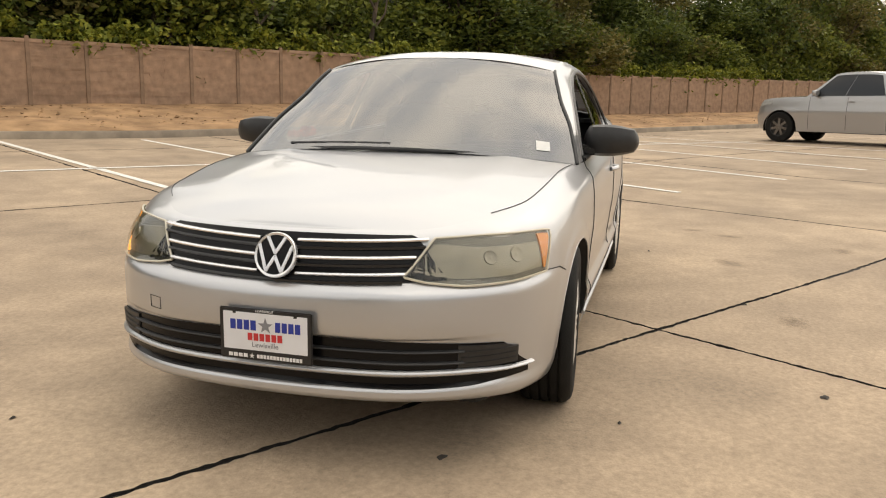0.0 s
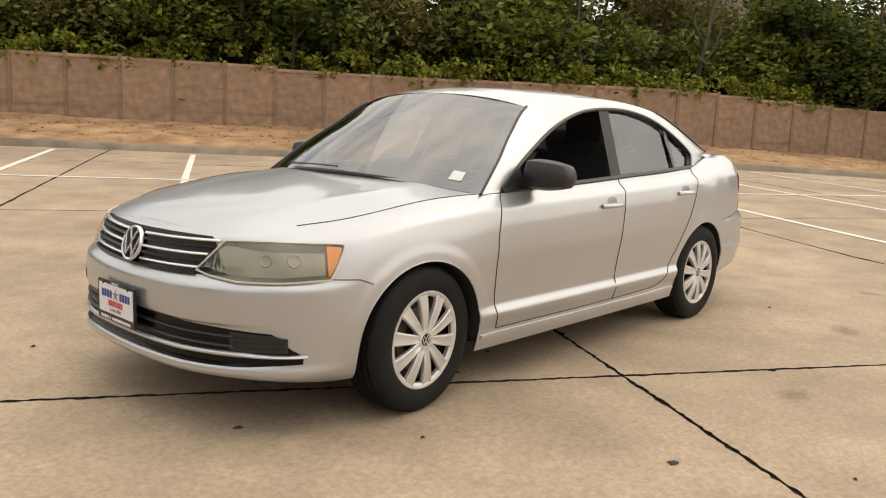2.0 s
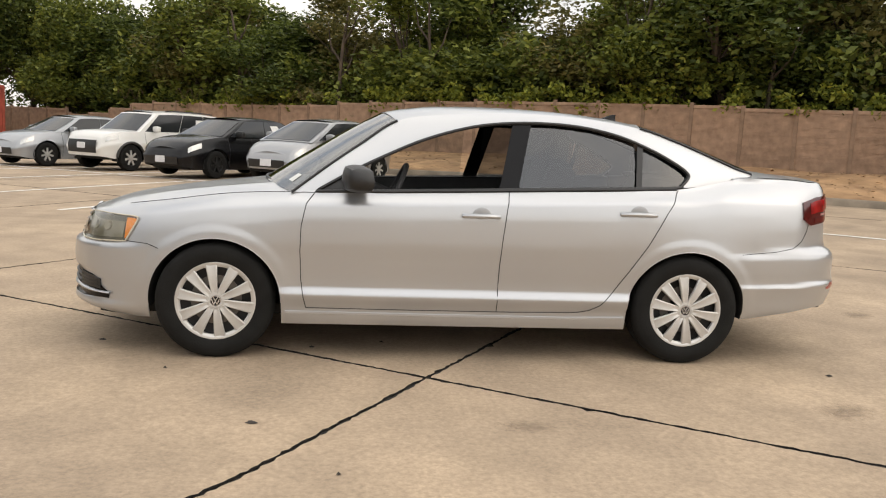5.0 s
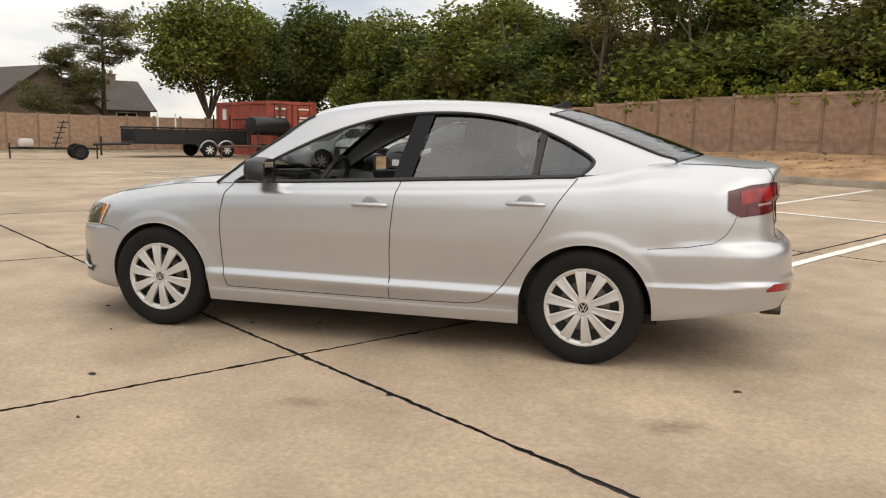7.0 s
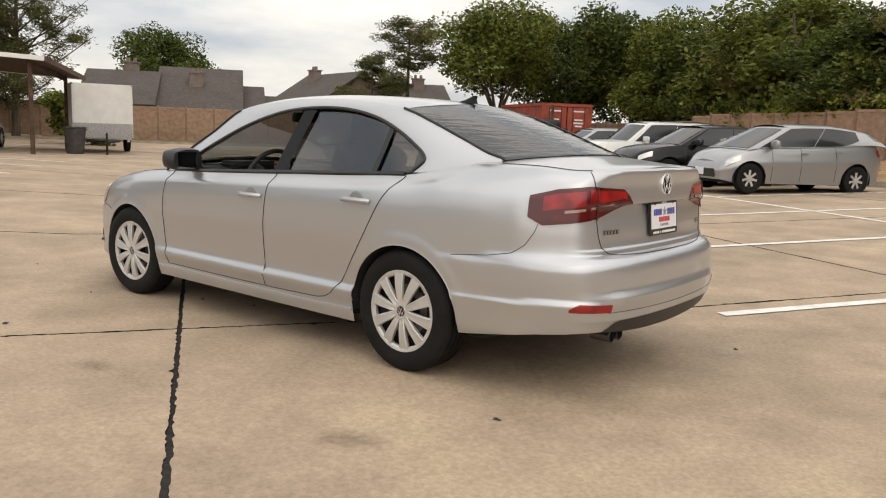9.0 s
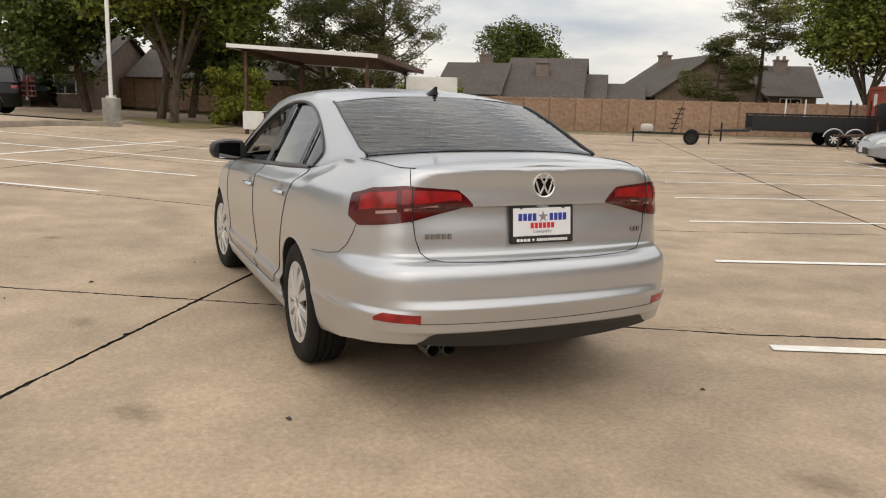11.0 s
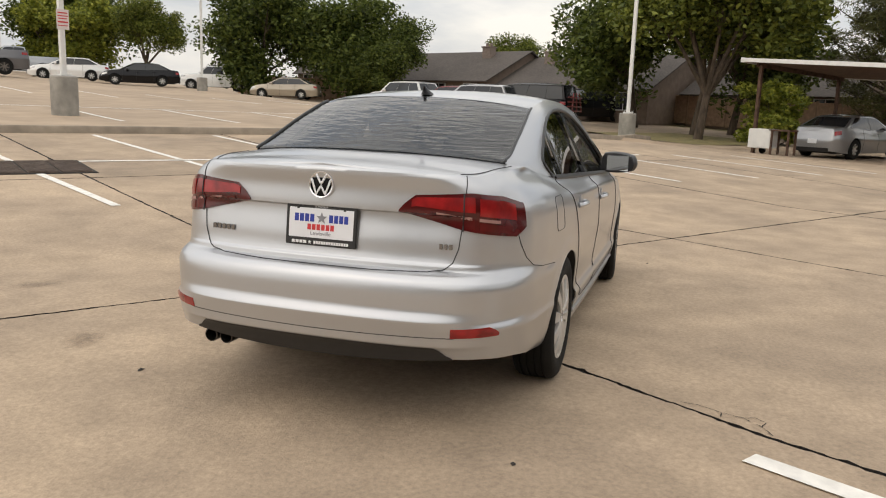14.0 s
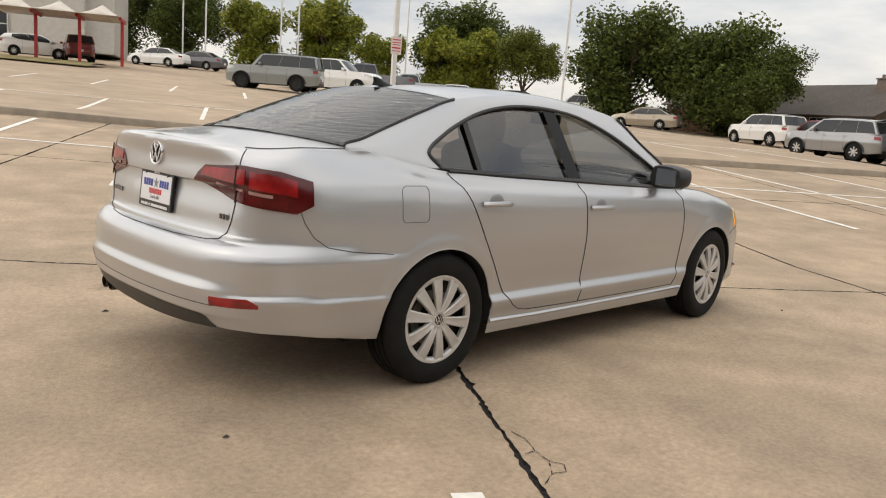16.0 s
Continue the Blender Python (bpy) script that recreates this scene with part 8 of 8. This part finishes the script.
for i in range(3):
    bm = bmesh.new()
    x0 = -0.43 + i * 0.43
    box(bm, (x0, 0, 0.014), (0.40, 1.24, 0.010))
    for k in range(14):
        box(bm, (x0, -0.56 + k * 0.086, 0.022), (0.38, 0.045, 0.012))
    part("grate_panel", bm, M["iron"], gr)


# ---------------------------------------------------------------- houses and showroom beyond
def house(u, w, turn, L_, D_, wall_h, ridge, label, chimney=(0.2, 0.0), base=0.0):
    """A low house with a shingled gable roof, chimney and windows."""
    x, y = lot(u, w)
    h_ = thing("house", pose(x, y, base, 0, 0, LOT_TURN + turn), label, "house", "houses")
    bm = bmesh.new()
    box(bm, (0, 0, wall_h / 2), (L_, D_, wall_h))
    prism(bm, [(-D_ / 2, wall_h), (D_ / 2, wall_h), (0, ridge - 0.1)], L_, Matrix(((0, 0, 1, -L_ / 2), (1, 0, 0, 0), (0, 1, 0, 0), (0, 0, 0, 1))))
    part("wall", bm, M["siding"], h_, "brown siding wall", smooth=False)
    slope = math.atan2(ridge - wall_h, D_ / 2)
    ln = math.hypot(ridge - wall_h, D_ / 2) + 0.5
    for s in (1, -1):
        bm = bmesh.new()
        m_ = Matrix.Translation((0, 0, ridge)) @ Matrix.Rotation(-s * slope, 4, "X") @ Matrix.Translation((0, s * ln / 2, 0))
        box(bm, (0, 0, -0.04), (L_ + 0.6, ln, 0.08), 0, m_)
        part("roof", bm, M["shingle"], h_, "grey-brown shingle roof", smooth=False)
    bm = bmesh.new()
    cx, cy = chimney[0] * L_, chimney[1] * D_
    cz = ridge - abs(cy) / (D_ / 2) * (ridge - wall_h)
    box(bm, (cx, cy, cz - 0.1), (0.8, 0.62, 1.5), 0.02)
    box(bm, (cx, cy, cz + 0.67), (0.92, 0.74, 0.09), 0.01)
    for dx in (-0.25, 0.25):
        tube(bm, (cx + dx * 0.8, cy, cz + 0.66), (cx + dx * 0.8, cy, cz + 0.95), 0.11, 0.10)
    part("chimney", bm, M["chimney"], h_, "brick chimney with two pots")
    for k in range(max(2, int(L_ / 3))):
        xx_ = -L_ / 2 + (k + 0.5) * L_ / max(2, int(L_ / 3))
        for s in (1, -1):
            bm = bmesh.new()
            box(bm, (xx_, s * (D_ / 2 + 0.02), wall_h - 0.9), (1.3, 0.06, 1.1))
            wv = part("window", bm, M["steel_white"], h_)
            for dx in (-0.3, 0.3):
                bm = bmesh.new()
                box(bm, (xx_ + dx, s * (D_ / 2 + 0.055), wall_h - 0.9), (0.54, 0.02, 0.98))
                part("pane", bm, M["dark_glass"], wv)
    return h_


house(46.5, 7.4, 90, 3.6, 8, 2.2, 4.05, "low brown house with grey shingle roof behind the fence", (-0.1, -0.05))
house(47.5, 3.0, 90, 4.4, 9, 2.0, 4.45, "brown house gable with a tall chimney", (0.05, 0.22))
house(47.0, 0.2, 90, 1.4, 7, 1.6, 3.45, "small brown house wing behind the fence", (0.0, -0.3))
house(47.0, -1.7, 90, 2.2, 7, 1.4, 2.9, "low brown house wing behind the fence", (0.0, -0.3))
house(50.5, -5.6, 20, 8, 7, 2.4, 4.75, "dark brown house behind the pine", (0.2, 0.1))
house(52.0, -10.5, 90, 6, 7, 2.6, 4.4, "dark brown house behind the trees", (-0.2, 0.1))
house(37.5, 34.0, 100, 13, 9, 2.2, 4.3, "long brown house with grey shingle roof", (0.25, 0.1), 0.6)
house(34.5, 46.5, 100, 15, 9, 2.4, 4.5, "long brown house with grey shingle roof", (-0.3, 0.1), 0.8)
house(33.0, 57.0, 100, 9, 8, 2.8, 5.6, "brown house with grey shingle roof far behind the fence", (0.2, 0.1), 1.0)
house(42.0, 22.0, 95, 10, 8, 2.4, 4.6, "brown house half hidden behind the big trees", (0.2, 0.1), 0.3)
house(-30.0, -46.0, 10, 16, 10, 6.0, 10.4, "tall dark roof rising behind the thicket", (0.3, 0.1), 0.5)

fence("fence_north_east", 29.0, 42.0, -0.34, 0.94, 14, lambda u, w: height(u, w) - 0.05, "brown fence at the end of the upper car park")

sr = thing("showroom", stand(-31, 66, 8), "cream showroom building with large windows", "building")
bm = bmesh.new()
box(bm, (0, 0, 3.2), (26, 12, 6.4), 0.03)
box(bm, (8.5, -4.0, 4.2), (5, 6, 8.4), 0.03)
part("wall", bm, M["stucco"], sr, "cream stucco wall")
bm = bmesh.new()
box(bm, (0, 0, 6.5), (26.4, 12.4, 0.25), 0.02)
part("roof", bm, M["steel_white"], sr)
for k in range(8):
    bm = bmesh.new()
    box(bm, (-11 + k * 2.6, -6.03, 1.6), (2.0, 0.08, 2.6))
    wv = part("window", bm, M["steel_white"], sr)
    for dx in (-0.62, 0.0, 0.62):
        for dz in (-0.6, 0.62):
            bm = bmesh.new()
            box(bm, (-11 + k * 2.6 + dx, -6.08, 1.6 + dz), (0.56, 0.03, 1.14))
            part("pane", bm, M["dark_glass"], wv)
cp = thing("canopy", stand(-14.0, 49.0, 8), "pale fabric canopy on red steel posts", "canopy")
for k in range(4):
    x = -6.8 + k * 2.4
    bm = bmesh.new()
    box(bm, (x, -1.5, 1.35), (0.18, 0.18, 2.7), 0.02)
    part("post", bm, M["canopy_red"], cp, "red steel post")
    bm = bmesh.new()
    box(bm, (x, -1.3, 2.75), (0.14, 3.2, 0.20), 0.02)
    part("beam", bm, M["canopy_red"], cp)
    if k < 3:
        v = []
        for i in range(9):
            for j in range(9):
                a, b = i / 8, j / 8
                v.append((x + 2.4 * a, -3.4 + 5.4 * b, 2.85 + 0.8 * (1 - abs(2 * a - 1)) * (1 - abs(2 * b - 1)) ** 0.6))
        o = mesh_object("canvas", v, grid_faces(9, 9), M["canvas"], cp, True, "pale fabric roof")
        mod = o.modifiers.new("thick", "SOLIDIFY")
        mod.thickness = 0.02
isl = []
for i in range(13):
    for j in range(5):
        u, w = -32 + i * 1.5, 42.5 + j * 1.0
        isl.append(place(u, w, 0.10 + (0.12 if 0 < j < 4 else 0)))
tagged(mesh_object("grass_island", isl, grid_faces(13, 5), M["grass"], smooth=True), "dry grass island with a pale kerb", "verge", kind="structure")
vv_ = []
for i in range(14):
    for j in range(8):
        u, w = 17.6 + i * 0.85, 14.4 + j * 0.9
        vv_.append(place(u, w, 0.015 + 0.05 * noise.noise((u, w, 0)) ** 2 + (0.03 if 0 < j < 7 else 0)))
tagged(mesh_object("grass_verge", vv_, grid_faces(14, 8), M["grass"], smooth=True), "dry yellow grass verge under the trees", "verge", kind="structure")

# ---------------------------------------------------------------- trees beyond the lot
LEAFY = "broad green tree with a full crown"
b1 = broad_tree("tree", 10.0, 4.4, M["leaf_mid"], 101, stand(28.5, 19.3), "tall green tree beside the brown fence", 22000, 0.12, 0.15, 0.1)
b2 = broad_tree("tree", 10.5, 4.2, M["leaf_dark"], 102, stand(30.8, 24.8), "tall dark green tree beside the brown fence", 22000, 0.14, 0.15, 0.1)
b3 = broad_tree("tree", 7.3, 4.6, M["leaf_dark"], 103, stand(20.5, 51.5), "dense round dark green tree by the far fence", 22000, 0.10, 0.16, 0.0)
b4 = broad_tree("tree", 5.8, 3.2, M["leaf_ivy"], 104, stand(-8.0, 72), "yellow-green young tree lit by the lamps", 14000, 0.14, 0.15, 0.05)


def again(proto, u, w, k, turn, kz=1.0):
    o = copy_thing(proto, stand(u, w, turn))
    o.scale = (k, k, k * kz)
    return o


again(b1, 25.6, 16.9, 0.9, 70, 0.95)
again(b2, 32.5, 20.0, 0.9, 160)
again(b3, 26.0, 47.0, 0.95, 120)
again(b2, 26.5, 43.0, 0.62, 40)
again(b4, -1.0, 72, 1.15, 60)
again(b4, 4.5, 70, 0.8, 130)
for u, w, k, pr, tr in ((9.8, 69, 1.0, b4, 20), (12.5, 66, 1.0, b4, 200), (15.5, 62, 0.62, b1, 30), (11.5, 72, 1.1, b3, 0), (0, 82, 0.7, b2, 10), (-22, 84, 1.0, b3, 77), (-15, 80, 0.9, b3, 15), (-32, 90, 0.8, b1, 90),
                      (56, 6.0, 0.78, b2, 50), (54, 30, 0.62, b1, 10), (50, 38, 0.62, b2, 20), (46, 52, 0.6, b1, 260),
                      (38.8, -13.6, 0.78, b1, 45), (36.2, -20.5, 0.82, b2, 100), (33.0, -21.2, 0.70, b1, 300), (30.0, -22.5, 0.78, b3, 200), (42.5, -19, 0.85, b2, 33), (26.5, -24, 0.72, b1, 77)):
    again(pr, u, w, k, tr)
pine_tree("cedar_tree", 8.5, 4.2, 201, stand(35.5, 10.8), "ragged dark cedar behind the shelter", 38000, 64, 0.12, 0.5, 0.5)
pine_tree("cedar_tree", 6.5, 3.4, 202, stand(36.0, 14.2), "ragged dark cedar behind the shelter", 26000, 48, 0.12, 0.5, 0.5)
pine_tree("pine_tree", 7.6, 2.9, 203, stand(43.0, -9.2), "flat-topped pine in front of a dark house", 11000, 22, 0.60, 0.10, 0.35)
pine_tree("pine_tree", 5.0, 2.7, 204, stand(42.5, -6.9), "low spreading pine behind the fence", 13000, 26, 0.28, 0.05, 0.4)
cl = []
for i in range(40):
    x, y, z = place(27.6 + r.uniform(-1.2, 1.2), 14.6 + r.uniform(-0.8, 0.8))
    cl.append((x, y, z + r.uniform(0.3, 2.4), r.uniform(0.6, 1.0)))
sh1 = thing("shrub", Matrix(), "bright green shrub beside the shelter", "shrub", "shrubs")
leaves("foliage", cl, 6500, 0.6, 0.10, M["leaf_ivy"], sh1, 301)
bm = bmesh.new()
x, y, z = place(27.6, 14.6)
for c in cl[::3]:
    tube(bm, (x + (c[0] - x) * 0.25, y + (c[1] - y) * 0.25, z - 0.05), c[:3], 0.03, 0.008, 5, False)
part("stems", bm, M["bark"], sh1)
cl = []
for i in range(40):
    x, y, z = place(31.5 + r.uniform(-1.0, 1.0), 7.2 + r.uniform(-1.4, 1.4))
    cl.append((x, y, z + r.uniform(0.3, 2.3), r.uniform(0.6, 1.0)))
sh2 = thing("shrub", Matrix(), "green shrub behind the cargo trailer", "shrub", "shrubs")
leaves("foliage", cl, 6000, 0.6, 0.10, M["leaf_mid"], sh2, 302)
bm = bmesh.new()
x, y, z = place(31.5, 7.2)
for c in cl[::3]:
    tube(bm, (x + (c[0] - x) * 0.25, y + (c[1] - y) * 0.25, z - 0.05), c[:3], 0.03, 0.008, 5, False)
part("stems", bm, M["bark"], sh2)

# barbed coils along the fence top near the container
for u0 in (16.0, 19.0, 21.5, 25.0):
    coil = thing("wire_coil", Matrix(), "loose coil of wire on the fence top", "wire coil", "wire coils")
    bm = bmesh.new()
    x, y, z = place(u0, WALL_S)
    pts = []
    for a in np.linspace(0, math.tau * 2.5, 60):
        px_, py_ = lot(u0 + a * 0.10, WALL_S)
        pts.append((px_, py_, z + FENCE_H + 0.10 + 0.2 + 0.2 * math.sin(a)))
    sweep(bm, pts, 0.012, 4)
    part("wire", bm, M["rust"], coil)

# dark spots, patches and the crumbling joint
for u, w, s in ((1.33, 1.59, 0.022), (-0.28, 2.09, 0.024), (-2.34, -0.36, 0.020), (-1.46, -2.14, 0.014), (0.05, 0.62, 0.014), (0.30, 0.97, 0.016), (0.62, 1.76, 0.010), (-0.9, 2.3, 0.009), (2.4, 0.4, 0.014), (-2.8, 1.9, 0.010), (1.9, 2.4, 0.009)):
    x, y, z = place(u, w)
    v = [(x + s * (1 + 0.3 * math.sin(3 * a + u)) * math.cos(a), y + s * 0.7 * (1 + 0.3 * math.cos(2 * a + w)) * math.sin(a), z + 0.003) for a in np.linspace(0, math.tau, 14, endpoint=False)]
    v.append((x, y, z + 0.012))
    tagged(mesh_object("clod", v, [(i, (i + 1) % 14, 14) for i in range(14)], M["spot"], smooth=True), "small dark clod lying on the concrete", "clod", "clods")


def stain_material():
    """Dried dirt: a thin film with a ragged, broken edge."""
    m = bpy.data.materials.new("dried_stain")
    m.use_nodes = True
    n, l = m.node_tree.nodes, m.node_tree.links
    b, o = n["Principled BSDF"], n["Material Output"]
    b.inputs["Base Color"].default_value = (0.25, 0.195, 0.145, 1)
    b.inputs["Roughness"].default_value = 0.9
    co, gr_, nz = n.new("ShaderNodeTexCoord"), n.new("ShaderNodeTexGradient"), n.new("ShaderNodeTexNoise")
    gr_.gradient_type = "SPHERICAL"
    nz.inputs["Scale"].default_value, nz.inputs["Detail"].default_value = 4.0, 6
    mu, ramp = n.new("ShaderNodeMath"), n.new("ShaderNodeMapRange")
    mu.operation = "MULTIPLY"
    ramp.inputs["From Min"].default_value, ramp.inputs["From Max"].default_value = 0.12, 0.5
    ramp.inputs["To Max"].default_value = 0.42
    tr, mx = n.new("ShaderNodeBsdfTransparent"), n.new("ShaderNodeMixShader")
    l.new(co.outputs["Object"], gr_.inputs["Vector"])
    l.new(co.outputs["Object"], nz.inputs["Vector"])
    l.new(gr_.outputs["Fac"], mu.inputs[0])
    l.new(nz.outputs["Fac"], mu.inputs[1])
    l.new(mu.outputs["Value"], ramp.inputs["Value"])
    l.new(ramp.outputs["Result"], mx.inputs["Fac"])
    l.new(tr.outputs["BSDF"], mx.inputs[1])
    l.new(b.outputs["BSDF"], mx.inputs[2])
    l.new(mx.outputs["Shader"], o.inputs["Surface"])
    return m


for i, pts in enumerate([[(-0.33, -2.05), (-0.29, -2.12), (-0.28, -2.24), (-0.25, -2.33), (-0.27, -2.44), (-0.32, -2.52)], [(-0.28, -2.24), (-0.33, -2.27)], [(-0.25, -2.33), (-0.20, -2.36), (-0.21, -2.42), (-0.27, -2.44)]]):
    tagged(strip("crack", pts, 0.0035, M["joint"], 0.004, step=0.015, ragged=0.003, seed=i), "dark hairline crack beside a crumbling slab joint", "crack", "cracks")

STAIN = stain_material()
for i, (x, y, r_) in enumerate([(-0.19, 1.90, 0.13), (-1.82, 1.68, 0.17), (-3.05, 1.75, 0.13), (-3.3, 1.45, 0.10), (-0.9, 2.9, 0.16), (-2.6, 2.6, 0.14), (-3.4, -0.6, 0.16), (2.9, 2.2, 0.13)]):
    u, w = x * 0.8102 - y * 0.5862, x * 0.5862 + y * 0.8102
    pts = [(math.cos(a) * (1 + 0.1 * math.sin(3 * a + i)), math.sin(a) * (1 + 0.1 * math.cos(2 * a + i)), 0.0) for a in np.linspace(0, math.tau, 24, endpoint=False)]
    o = mesh_object("dirt_stain", pts, [tuple(range(24))], STAIN, smooth=False)
    o.matrix_world = Matrix.Translation((x, y, height(u, w) + 0.004)) @ pose(0, 0, 0, 0, 0, 37 * i) @ Matrix.Diagonal((r_ * 1.5, r_, 1, 1))
    tagged(o, "dried dirt stain on the concrete", "stain", "stains")



# ---------------------------------------------------------------- the lot's slabs, last
n = 0
for u0, u1 in zip(SLAB_U, SLAB_U[1:]):
    for w0, w1 in zip(SLAB_W, SLAB_W[1:]):
        n += 1
        slab(u0, u1, w0, w1, n)
